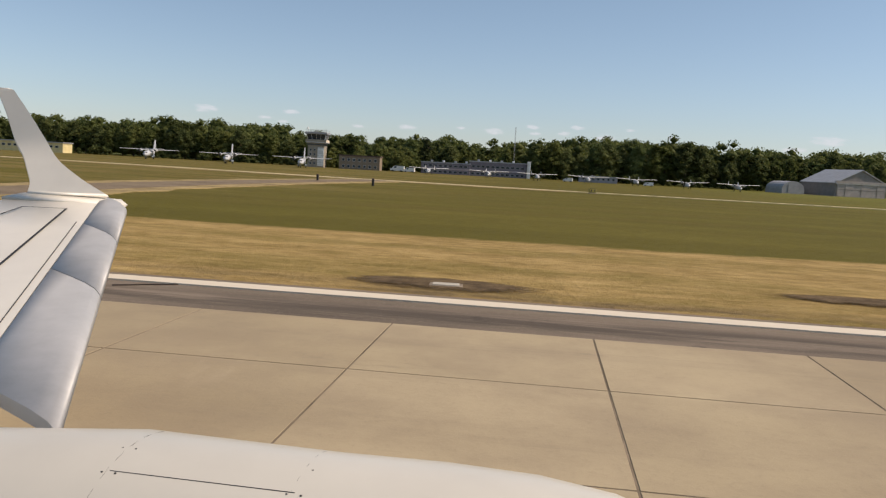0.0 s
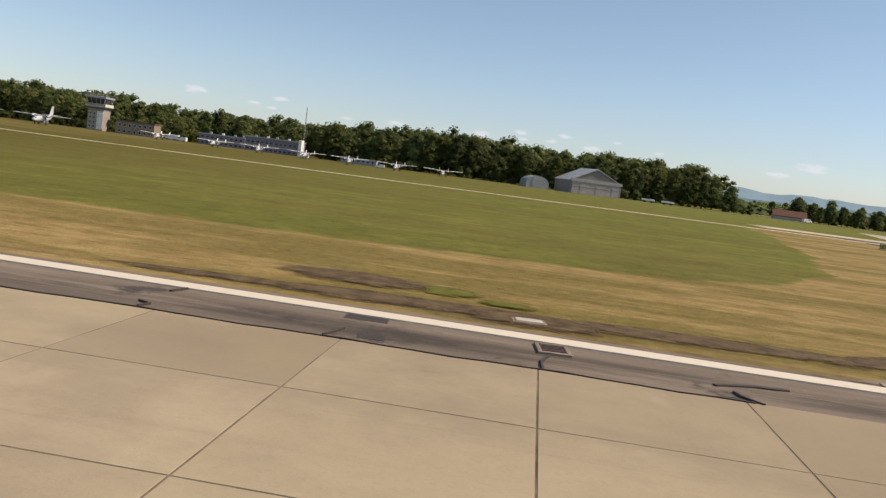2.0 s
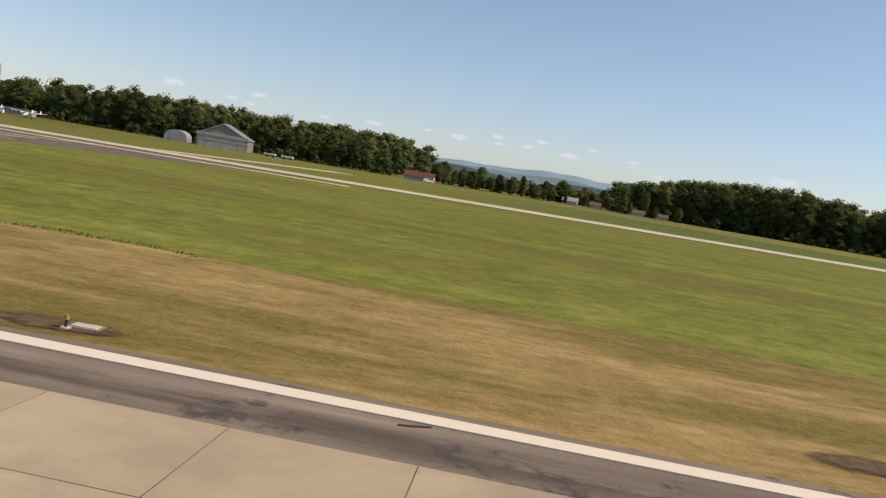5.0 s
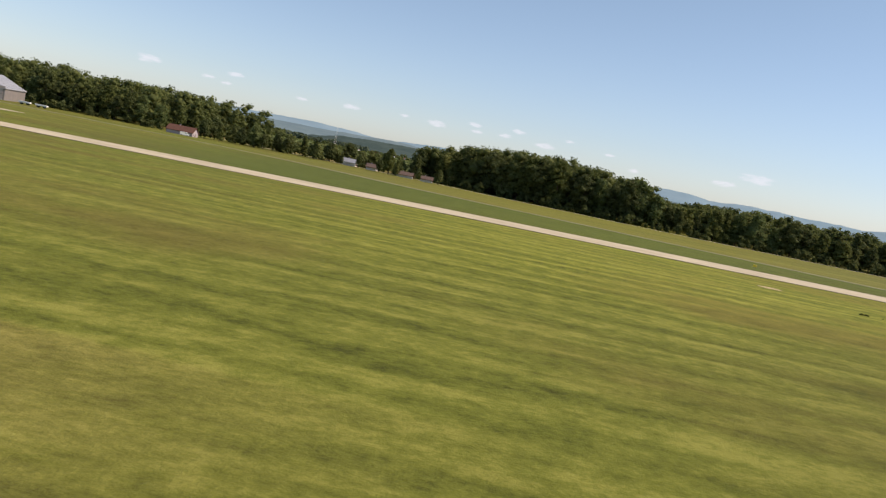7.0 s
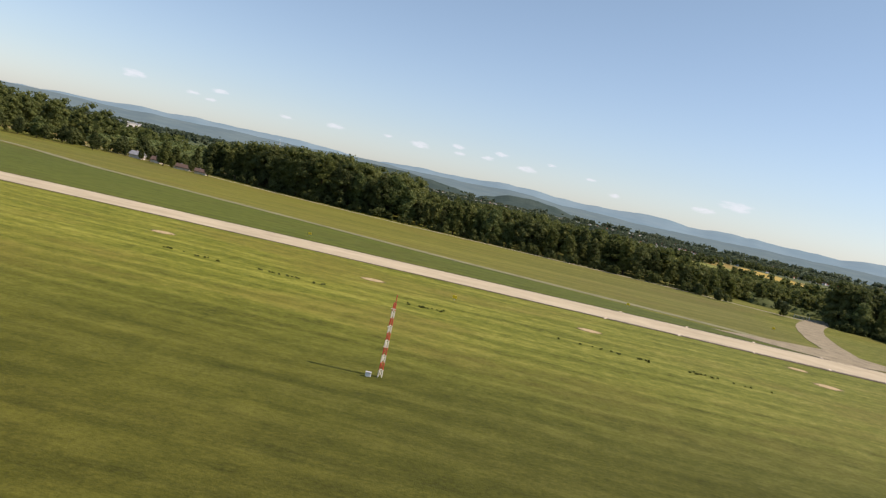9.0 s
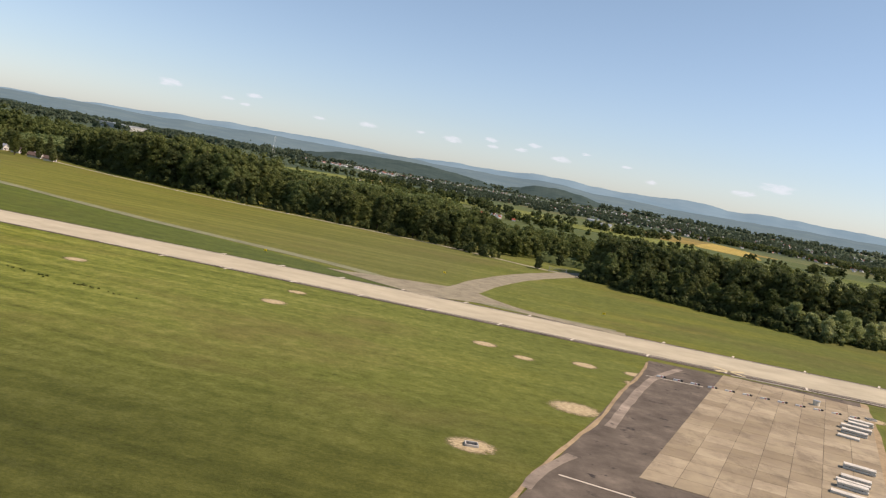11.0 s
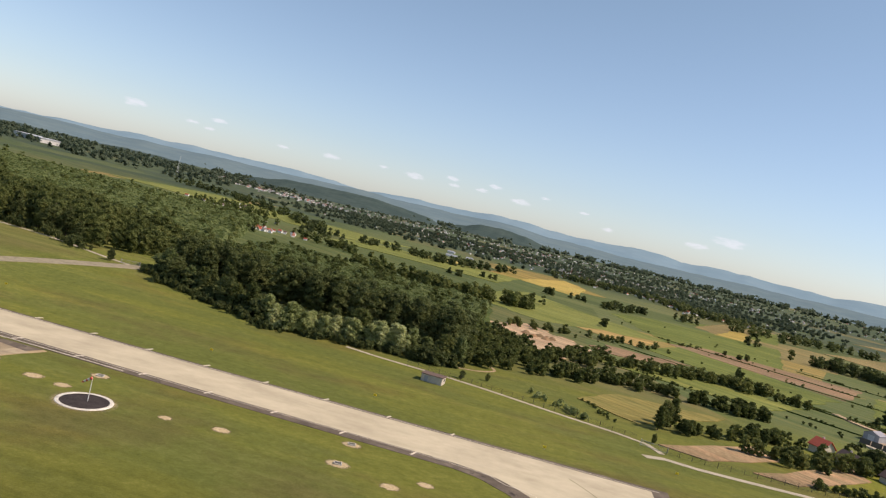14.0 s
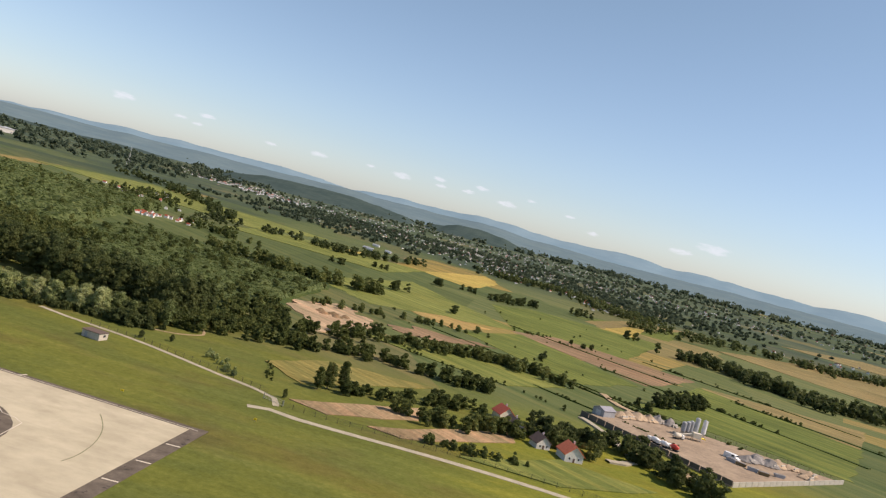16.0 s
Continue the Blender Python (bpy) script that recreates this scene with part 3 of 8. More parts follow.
# ---- land ----
def ground_sheet():
    xs = sorted({*range(-3800, -200, 300), *range(-200, 900, 20), *range(900, 5200, 300)})
    ys = sorted({*range(-1500, -60, 240), *range(-60, 20, 40), *range(20, 500, 20), *range(500, 1200, 60), *range(1200, 4900, 300)})
    verts = [(x, y, ground_z(x, y) - 0.02) for y in ys for x in xs]
    n = len(xs)
    faces = [(j * n + i, j * n + i + 1, (j + 1) * n + i + 1, (j + 1) * n + i) for j in range(len(ys) - 1) for i in range(n - 1)]
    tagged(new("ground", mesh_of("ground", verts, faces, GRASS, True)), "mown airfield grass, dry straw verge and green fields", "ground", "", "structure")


ground_sheet()


def ridge(name, material, radius, depth, heights, a0, a1, seed, label, rough):
    """A long hill round the horizon, from bearing a0 to a1 degrees, with a sloping face and a back."""
    n = 260
    verts, faces = [], []
    for i in range(n + 1):
        a = radians(a0 + (a1 - a0) * i / n)
        t = i / n * (len(heights) - 1)
        k = min(int(t), len(heights) - 2)
        h = heights[k] + (heights[k + 1] - heights[k]) * smooth(0, 1, t - k)
        h += rough * noise.fractal(Vector((i * 0.085, seed, 0)), 0.9, 2.1, 6)
        dx, dy = math.sin(a), math.cos(a)
        for r, z in ((radius - depth, -8), (radius - depth * 0.45, h * 0.55 - 3), (radius, h), (radius + 60, h - 5), (radius + 150, -8)):
            verts.append((430 + dx * r, dy * r, z))
    for i in range(n):
        for j in range(4):
            k = i * 5 + j
            faces.append((k, k + 5, k + 6, k + 1))
    return tagged(new(name, mesh_of(name, verts, faces, material, True)), label, "hills", "", "structure")


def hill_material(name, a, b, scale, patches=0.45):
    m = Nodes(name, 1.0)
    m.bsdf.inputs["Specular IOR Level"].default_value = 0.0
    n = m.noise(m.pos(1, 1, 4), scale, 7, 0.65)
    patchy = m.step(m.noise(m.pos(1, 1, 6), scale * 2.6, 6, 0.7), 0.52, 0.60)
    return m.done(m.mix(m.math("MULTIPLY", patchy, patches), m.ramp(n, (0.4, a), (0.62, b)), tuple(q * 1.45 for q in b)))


# distance haze is mixed into these base colours, bluer and paler farther off
HILL_FAR = hill_material("far_hills_with_haze", (0.172, 0.258, 0.316), (0.196, 0.280, 0.334), 0.004, 0.1)
HILL_MID = hill_material("mid_hills_with_haze", (0.120, 0.174, 0.200), (0.142, 0.196, 0.212), 0.006, 0.16)
HILL_NEAR = hill_material("wooded_hill_with_haze", (0.046, 0.070, 0.068), (0.064, 0.090, 0.082), 0.012, 0.22)
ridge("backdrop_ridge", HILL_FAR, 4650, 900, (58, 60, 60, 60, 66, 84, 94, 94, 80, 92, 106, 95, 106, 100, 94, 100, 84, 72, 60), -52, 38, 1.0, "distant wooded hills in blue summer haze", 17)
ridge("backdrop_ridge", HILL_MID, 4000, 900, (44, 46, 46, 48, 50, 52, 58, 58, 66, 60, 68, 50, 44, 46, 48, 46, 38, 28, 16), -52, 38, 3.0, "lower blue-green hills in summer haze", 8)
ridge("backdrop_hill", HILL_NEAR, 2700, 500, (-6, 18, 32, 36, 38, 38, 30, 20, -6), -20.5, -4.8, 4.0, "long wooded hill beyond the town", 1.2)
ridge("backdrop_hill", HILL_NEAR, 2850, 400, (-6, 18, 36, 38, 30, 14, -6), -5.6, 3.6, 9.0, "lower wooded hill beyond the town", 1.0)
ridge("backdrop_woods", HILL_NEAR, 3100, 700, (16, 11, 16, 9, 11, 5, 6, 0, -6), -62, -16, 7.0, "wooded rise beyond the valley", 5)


def cloud_material():
    """Broken white vapour: thick in the middle, torn to nothing at the rim."""
    m = Nodes("white_cloud", 1.0)
    v = m.pos(1, 1, 1, local=True)
    sep = m.node("ShaderNodeSeparateXYZ")
    m.put(sep.inputs[0], v)
    r2 = m.math("ADD", m.math("MULTIPLY", sep.outputs[0], sep.outputs[0]), m.math("MULTIPLY", sep.outputs[2], sep.outputs[2]))
    body = m.math("SUBTRACT", 1.0, r2)
    puff = m.noise(m.node("ShaderNodeVectorMath", Vector=v).outputs[0], 2.1, 7, 0.62)
    shift = m.math("MULTIPLY", m.each(), 60.0)
    n = m.tree.nodes["Noise Texture"]
    n.noise_dimensions = "4D"
    m.put(n.inputs["W"], shift)
    thick = m.math("MULTIPLY", m.step(m.math("ADD", m.math("MULTIPLY", body, 0.55), m.math("MULTIPLY", puff, 1.0)), 0.74, 1.10), 0.6)
    # white of the sunlit vapour is a glow of its own, no lamp
    glow = m.node("ShaderNodeEmission", Color=(0.93, 0.95, 1.0), Strength=0.72)
    clear = m.node("ShaderNodeBsdfTransparent")
    mix = m.node("ShaderNodeMixShader", Fac=thick)
    m.put(mix.inputs[1], clear.outputs[0])
    m.put(mix.inputs[2], glow.outputs[0])
    m.put(m.tree.nodes["Material Output"].inputs[0], mix.outputs[0])
    return m.mat


CLOUD = cloud_material()


def cloud(bearing, height, w):
    """A small fair-weather cloud at the backdrop's distance: a bowed, bulging sheet of torn vapour."""
    a, r = radians(bearing), 4720
    verts, faces, n = [], [], 12
    for j in range(n + 1):
        for i in range(n + 1):
            u, v = i / n * 2 - 1, j / n * 2 - 1
            verts.append((u, -0.3 * (1 - u * u) * (1 - v * v), v))
    for j in range(n):
        for i in range(n):
            k = j * (n + 1) + i
            faces.append((k, k + 1, k + n + 2, k + n + 1))
    ob = tagged(new("cloud", mesh_of("cloud", verts, faces, CLOUD, True)), "small white fair-weather cloud near the horizon", "cloud", "", "structure")
    ob.visible_shadow = False
    ob.matrix_world = pose(430 + math.sin(a) * r, math.cos(a) * r, math.tan(radians(height)) * r + 36, 0, 0, -bearing) @ Matrix.Diagonal((w * 0.55, 20, w * 0.165, 1))


for bearing, height, w in ((-28.5, 2.6, 180), (-24.7, 2.3, 100), (-23.0, 2.75, 130), (-23.5, 2.1, 90), (-18.4, 2.1, 100), (-15.0, 2.25, 140), (-11.2, 2.4, 80), (-8.9, 2.3, 170), (-6.2, 2.75, 120), (-6.0, 2.3, 90),
                           (-3.9, 2.4, 110), (-3.1, 2.85, 120), (-1.1, 2.2, 170), (0.6, 2.85, 80), (3.5, 2.45, 80), (5.3, 1.7, 110), (11.4, 2.0, 170), (13.5, 2.65, 260)):
    cloud(bearing, height, w)


# ---- runway and taxiways ----
def sheet(name, x0, x1, y0, y1, z, material, label, category="runway"):
    bm = boxed(((x0 + x1) / 2, (y0 + y1) / 2, z / 2 - 0.05, x1 - x0, y1 - y0, z + 0.10))
    me = bpy.data.meshes.new(name)
    bm.to_mesh(me)
    bm.free()
    me.materials.append(material)
    return tagged(new(name, me), label, category, "", "structure")


sheet("runway", -320, 575, -11.95, 11.95, 0.02, ASPHALT, "grey runway with stained asphalt shoulder", "runway")
SLAB_X, SLAB_Y, FIRST_X = 2.4425, 2.31, 0.72 - 2.4425 * 12


def loft(name, left, right, material, lift, label, category="taxiway", across=8, sub=5):
    """Paving between two edge lines with the same number of points."""
    def dense(line):
        p = [Vector(q) for q in line]
        out = []
        for i in range(len(p) - 1):
            a, b, c, d = p[max(i - 1, 0)], p[i], p[i + 1], p[min(i + 2, len(p) - 1)]
            for k in range(sub):
                t = k / sub
                out.append(0.5 * (2 * b + (c - a) * t + (2 * a - 5 * b + 4 * c - d) * t * t + (3 * b - a - 3 * c + d) * t ** 3))
        return out + [p[-1]]
    a, b = dense(left), dense(right)
    n = across + 3
    verts, faces = [], []
    for p, q in zip(a, b):
        for k in range(across + 1):
            r = p.lerp(q, k / across)
            verts.append((r.x, r.y, ground_z(r.x, r.y) + lift))
        for r in (p, q):
            verts.append((r.x, r.y, ground_z(r.x, r.y) - 0.06))
    for i in range(len(a) - 1):
        k = i * n
        for j in range(across):
            faces.append((k + j, k + j + 1, k + n + j + 1, k + n + j))
        faces.append((k + across + 1, k, k + n, k + n + across + 1))
        faces.append((k + across, k + across + 2, k + n + across + 2, k + n + across))
    return tagged(new(name, mesh_of(name, verts, faces, material)), label, category, "", "structure")


JOINT_TAR = plain("brown_joint_tar", (0.20, 0.162, 0.118), 0.9, grain=2, amount=0.5, local=False)
GRAVEL = plain("pale_gravel", (0.29, 0.255, 0.176), 0.95, grain=3, amount=0.3, local=False)
CREAM_PAVING = plain("bleached_cream_paving", (0.60, 0.52, 0.33), 0.9, grain=2.5, amount=0.15, local=False)
OVERGROWN = plain("grass_grown_paving", (0.225, 0.225, 0.130), 0.95, grain=2.5, amount=0.25, local=False)
DIRT = plain("tan_dirt", (0.36, 0.27, 0.16), 0.95, grain=2.2, amount=0.3, local=False)
SCORCHED = plain("bare_dark_soil", (0.085, 0.066, 0.042), 0.95, grain=2.5, amount=0.45, local=False)
PALE_CONCRETE = plain("pale_concrete", (0.40, 0.355, 0.265), 0.85, grain=4, amount=0.2, local=False)

BARE_THIN = plain("thin_dry_grass", (0.215, 0.185, 0.07), 0.95, grain=3, amount=0.4, local=False)
DRY_VERGE = plain("dry_straw_verge", (0.33, 0.255, 0.125), 0.95, grain=2.2, amount=0.45, local=False)
WORN_BROWN = plain("worn_brown_paving", (0.20, 0.158, 0.108), 0.9, grain=2.5, amount=0.3, local=False)

# exit taxiway that leaves the runway
EXIT_L = [(76, 11.85), (84.3, 16.7), (87, 19.5), (89.5, 22.4), (93.4, 31.7), (100.4, 51.1), (107.5, 74.5), (108, 103)]
EXIT_R = [(126.4, 11.85), (121.5, 13.3), (118.3, 15.1), (115.9, 21), (117.4, 33.1), (121.8, 51), (135, 74), (152, 107)]
loft("taxiway_exit", EXIT_L, EXIT_R, ASPHALT_DARK, 0.02, "dark asphalt exit taxiway with worn edges")
loft("taxiway_exit", EXIT_L[:7], [(77, 11.85), (87.9, 13.8), (90.5, 16.8), (93.2, 23.4), (96.5, 32.2), (101.2, 44), (112.5, 79)], ASPHALT_WORN, 0.027, "worn grey asphalt beside the taxiway's mouth")
loft("taxiway_mouth", [(77, 11.85), (87.9, 13.8), (90.5, 16.8), (93.2, 23.4), (96.5, 32.2), (101.2, 44), (112.5, 79)],
     [(121, 11.85), (117.6, 12.6), (112.4, 16.2), (107.6, 22.2), (103.2, 27.3), (103.9, 40.3), (113.1, 79.4)], CONCRETE, 0.034, "pale concrete taxiway mouth with tar-sealed cracks")
sheet("shoulder_slab", 76.46, 125.3, 9.545, 11.93, 0.029, JOINT_TAR, "tar-filled joints of the concrete shoulder", "runway")
# parallel taxiway
loft("taxiway_shoulder", [(100, 103), (150, 108), (200, 114.4), (268, 119.2), (330, 119.8), (418.6, 117), (478.7, 113.6), (521, 112.0)],
     [(100, 114.5), (150, 120), (200, 127.6), (268, 132.5), (330, 133.4), (418.4, 132.6), (478.5, 130.4), (521, 129.7)], ASPHALT_DARK, 0.02, "grey asphalt taxiway shoulder")
loft("taxiway_shoulder", [(521, 112.0), (526.8, 109.5), (532.4, 99.7), (533, 60), (533, 11)], [(554.6, 129.3), (554.6, 118), (554.6, 99.8), (554.8, 60), (555, 11)], ASPHALT_DARK, 0.024, "grey asphalt taxiway shoulder")
patch("taxiway_shoulder", [(519, 112), (554.6, 112), (554.6, 129.4), (519, 129.8)], ASPHALT_DARK, 0.022, "grey asphalt taxiway shoulder", "taxiway", 6)
loft("taxiway", [(100, 103.6), (150, 108.6), (200, 115), (268, 119.8), (330, 120.6), (418.6, 119.1), (478.7, 116.2), (521, 114.7)],
     [(100, 114), (150, 119.4), (200, 127), (268, 131.9), (330, 132.6), (418.5, 131.4), (478.6, 129.1), (521, 128.2)], PALE_TAXIWAY, 0.034, "pale concrete parallel taxiway")
loft("taxiway", [(520, 114.8), (529.5, 111.6), (535.6, 99.7), (536.3, 60), (537, 11)], [(551.8, 127.7), (551.8, 116), (551.8, 99.8), (552, 60), (552.5, 11)], PALE_TAXIWAY, 0.038, "pale concrete taxiway to the runway's end")
patch("taxiway", [(518, 114.6), (551.8, 114.4), (551.8, 127.7), (518, 128.3)], PALE_TAXIWAY, 0.036, "pale concrete corner of the taxiway", "taxiway", 6)
ribbon("taxiway_edge_line", [(338.5, 120.3), (418.6, 118.5), (478.7, 115.6), (519.8, 114.2), (529.0, 111.0), (535.0, 99.7), (536, 12)], 0.12, WHITE_PAINT, 0.045, "white taxiway edge line", "marking")
ribbon("taxiway_edge_line", [(338.4, 133.0), (418.4, 131.8), (478.6, 129.6), (538.7, 128.5), (553.2, 128.2)], 0.12, WHITE_PAINT, 0.045, "white taxiway edge line", "marking")
# old band between the taxiway and the wood, the gate road and the road along the fence
ribbon("old_taxiway", [(60, 215), (175, 214), (231, 191), (277, 176), (317, 162), (343.4, 154.8), (370, 148.1), (393.1, 138.5), (423.5, 133.7)], 3.4, OVERGROWN, 0.03, "weathered pale grass-grown old taxiway", "taxiway", 6, 0.8)
ribbon("gate_road", [(386, 135.4), (395, 144.9), (397.8, 159.9), (402.6, 180.4), (408.5, 197.7), (415.5, 213), (421.1, 223.1), (433.3, 237.6)], 6.0, GRAVEL, 0.04, "pale grey service road to the gate", "road", 4, 0.3)
ribbon("gate_road", [(394.5, 152), (398.2, 145.2), (403.4, 139.4), (411.4, 134.6), (425, 132.4)], 3.0, GRAVEL, 0.05, "pale grey service road fillet", "road", 3, 0.2)
patch("gate_road", [(371, 141), (391, 131.5), (404, 137.2), (396.4, 149.5)], GRAVEL, 0.036, "weathered grey paving where the old roads meet", "road", 3, 0.5)
ribbon("fence_road", [(120, 300), (200, 282), (240, 264), (274, 251), (300, 243), (343, 236.5), (377, 230.5), (404.1, 218.5), (413.4, 215.2)], 1.5, PALE_CONCRETE, 0.03, "narrow pale concrete road along the fence", "road", 6, 0.15)
ribbon("fence_road", [(488, 179.5), (496.1, 177.3), (513.8, 174.6), (526.4, 171.0), (539.7, 166.4), (549.6, 163.6), (555.4, 160.6), (557.6, 155.4)], 1.3, PALE_CONCRETE, 0.03, "narrow pale concrete road along the wood", "road", 5, 0.15)
ribbon("perimeter_road", [(553.4, 150.2), (557.4, 151.9), (563.5, 150.9), (576.9, 151.6), (590.5, 152.6), (612.7, 152.5), (658.8, 149.4), (718.7, 147.4), (800, 143)], 1.9, PALE_CONCRETE, 0.03, "narrow pale concrete perimeter road", "road", 5, 0.15)
ribbon("airfield_road", [(-216.5, 128), (-72, 111), (-42, 103), (-20, 97), (3, 94), (40.5, 92.8), (104.2, 95.1), (159.3, 98.8)], 2.1, CREAM_PAVING, 0.04, "thin pale taxiway seen across the grass", "road", 8, 0.1)
patch("link_taxiway", [(121.6, 118), (126.2, 118.4), (143, 173), (137.4, 173.6)], PALE_CONCRETE, 0.03, "pale concrete link across the grass", "taxiway", 5, 0.3)
WEST_EXIT = [(-21.0, 12.2), (-22.6, 30), (-23.3, 45), (-23.0, 62), (-21.5, 80), (-19.5, 96)]
ribbon("taxiway_verge", WEST_EXIT, 7.2, DRY_VERGE, 0.02, "strip of thin dry grass beside the taxiway", "ground", 3, 0.9)
ribbon("taxiway_verge", [(-130, 117), (-72, 110.5), (-42, 102.5), (-20, 96.5), (3, 93.2)], 8.0, DRY_VERGE, 0.015, "strip of thin dry grass along the thin pale taxiway", "ground", 4, 1.2)
ribbon("west_taxiway", WEST_EXIT, 3.8, WORN_BROWN, 0.034, "worn pale taxiway crossing the dry grass", "taxiway", 4, 0.25)
ribbon("mown_track", [(282.4, 21.2), (282.9, 28.1), (283.6, 31.7), (286.3, 34.7), (291.7, 36.3), (293.6, 36.55), (294.6, 36.95), (295.3, 37.6), (295.65, 38.4), (295.6, 39.4), (295.1, 40.5), (294.2, 41.6), (291.8, 43.0), (287.3, 42)], 0.16, BARE_THIN, 0.004, "curved faint wheel track in the grass", "road", 1.5, 0.12)
ribbon("tyre_mark", [(538.5, 122.2), (539.8, 120.6), (542.1, 117.1), (543.9, 113.1), (545.1, 109.0), (545.7, 104.3), (545.4, 101.0)], 0.16, OVERGROWN, 0.048, "faint curved tyre mark on the concrete", "marking", 1, 0.03)
ribbon("field_track", [(511, 188.5), (518.1, 191.7), (522.1, 198.1), (519, 204.4)], 0.8, DIRT, 0.03, "curved sandy wheel track", "road", 2, 0.1)

# apron
patch("apron_taxiway", [(427.2, 114.2), (438.7, 114.2), (421.1, 56.5), (411.4, 50.3)], ASPHALT_DARK, 0.028, "dark asphalt taxiway beside the apron", "taxiway", 4, 0.4)
patch("apron_taxiway", [(416.5, 57.0), (441.2, 58.2), (440.2, 63.6), (415.2, 64.5)], ASPHALT_DARK, 0.024, "dark asphalt edge of the apron", "taxiway", 4, 0.6)
patch("apron_taxiway", [(399, 15), (411, 15), (419.2, 56.2), (411.4, 52.3)], ASPHALT_DARK, 0.026, "dark asphalt taxiway to the runway", "taxiway", 4, 0.4)
patch("apron", [(421.1, 63.1), (439.3, 59.8), (455.5, 114.4), (437.3, 114.4)], ASPHALT_DARK, 0.03, "pale concrete apron of large slabs", "apron", 4)
ribbon("apron_border", [(439.8, 60), (447.9, 86.2), (455.7, 114.2)], 1.3, DIRT, 0.02, "bare dirt along the apron's edge", "ground", 3, 0.5)

for line, w in (([(419.5, 75.7), (422.9, 90.0), (426.5, 102.5), (431.0, 112.0)], 1.0), ([(412.5, 55.5), (413.6, 59.9), (415.9, 65.0)], 0.9)):
    ribbon("patched_strip", line, w, ASPHALT_PALE, 0.036, "pale patched strip of asphalt", "patch", 2, 0.2)
for line in ([(411.3, 51), (412.6, 57), (415.0, 66), (418.6, 77.6), (421.6, 91.2), (424.9, 103.1), (426.6, 112.5)], [(415.4, 43), (416.8, 48.4), (419.3, 55.6), (423.1, 57.6), (429.6, 58.0), (435.2, 58.0), (441.2, 58.0)]):
    ribbon("worn_edge", line, 0.4, DIRT, 0.03, "worn tan edge between asphalt and grass", "ground", 2, 0.2)

# markings
LINE_FADED = paint_material("faded_cream_paint", (0.60, 0.49, 0.26), 0.52)
sheet("runway_edge_line", -320, 575, 11.20, 11.61, 0.046, WHITE_PAINT, "broad white runway edge line", "marking")
LEAD = [(84, 1.8), (90.5, 4.3), (94.2, 7.2), (95.7, 8.9), (97.3, 11.4), (98.5, 14.0), (99.2, 16.0), (100.2, 19.4), (102.1, 25.8), (107.5, 42.8), (116.1, 69.1), (128, 98)]
LEAD2 = [(111.6, 1.6), (109.4, 3.8), (107.1, 6.55), (106.1, 7.85), (105.47, 8.62), (104.62, 9.89), (104.18, 10.75), (103.68, 11.82), (103.13, 13.17), (102.62, 14.64), (102.1, 16.4), (101.76, 18.07), (101.47, 20.32), (101.42, 22.74), (101.7, 25.23)]
ribbon("lead_line", LEAD[8:], 0.09, LINE_FADED, 0.05, "faded far part of the lead-off line", "marking", 0.8, 0.02)
for line in (LEAD[:9], LEAD2):
    ribbon("lead_line_border", line, 0.20, BLACK_PAINT, 0.051, "black border of a yellow lead-off line", "marking", 0.3, 0.02)
    ribbon("lead_line", line, 0.14, YELLOW_PAINT, 0.056, "yellow curved lead-off line", "marking", 0.3)
for off in (0.0, 0.2):
    ribbon("shoulder_line", [(78, 12.3 + off), (86.3, 12.8 + off), (87.9, 13.8 + off), (89.6, 15.4 + off), (90.6 - off, 16.9), (92 - off, 20), (94.4 - off, 26.2), (98.7 - off, 38.6), (102 - off, 47)], 0.08, LINE_FADED, 0.042, "thin faded double edge line", "marking", 1)
    ribbon("shoulder_line", [(126.6 + off, 84), (116.1 + off, 48.7), (113.4 + off, 35.4), (111.0 + off, 24.5), (110.5 + off, 21.5), (110.7 + off, 19.5), (111.1 + off, 18.1), (111.8 + off, 16.9), (112.8 + off, 15.7), (114.1, 14.2 + off), (116.1, 12.7 + off), (118.7, 12.1 + off)], 0.08, LINE_FADED, 0.042, "thin faded double edge line", "marking", 1)
for i in range(12):
    a = Vector((103.6, 43.1)).lerp(Vector((117.7, 40.2)), i / 12)
    b = Vector((103.6, 43.1)).lerp(Vector((117.7, 40.2)), (i + 1) / 12)
    ribbon("stop_bar", [tuple(a), tuple(b)], 1.0, RED_PAINT if i in (3, 6, 8, 10) else WHITE_PAINT, 0.044, "red and white hold line block", "marking", 5)
ribbon("shoulder_bar", [(113.9, 14.9), (116.1, 16.7)], 0.42, YELLOW_PAINT, 0.043, "yellow shoulder bar", "marking")
ribbon("shoulder_bar", [(111.5, 26.4), (115.4, 26.5)], 0.2, LINE_FADED, 0.043, "faded white shoulder bar", "marking")
ribbon("shoulder_bar", [(89.0, 20.4), (91.7, 19.5)], 0.22, LINE_FADED, 0.043, "faded yellow shoulder bar", "marking")
ribbon("shoulder_bar", [(94.3, 32.6), (97.0, 31.9)], 0.2, LINE_FADED, 0.043, "faded white shoulder bar", "marking")
ribbon("shoulder_bar", [(80.9, 14.5), (80.8, 11.99)], 0.55, YELLOW_PAINT, 0.033, "yellow shoulder bar", "marking")
for x in np.arange(350, 525, 11.0):
    yn = 120.6 - 3.6 * smooth(380, 480, x) - 2.4 * smooth(470, 525, x)
    yf = 132.9 - 4.2 * smooth(390, 530, x)
    ribbon("shoulder_bar", [(x, yn - 1.9), (x + 0.5, yn)], 0.32, WHITE_PAINT, 0.037, "white shoulder bar", "marking")
    ribbon("shoulder_bar", [(x + 4, yf - 0.2), (x + 4.5, yf + 1.3)], 0.32, WHITE_PAINT, 0.037, "white shoulder bar", "marking")
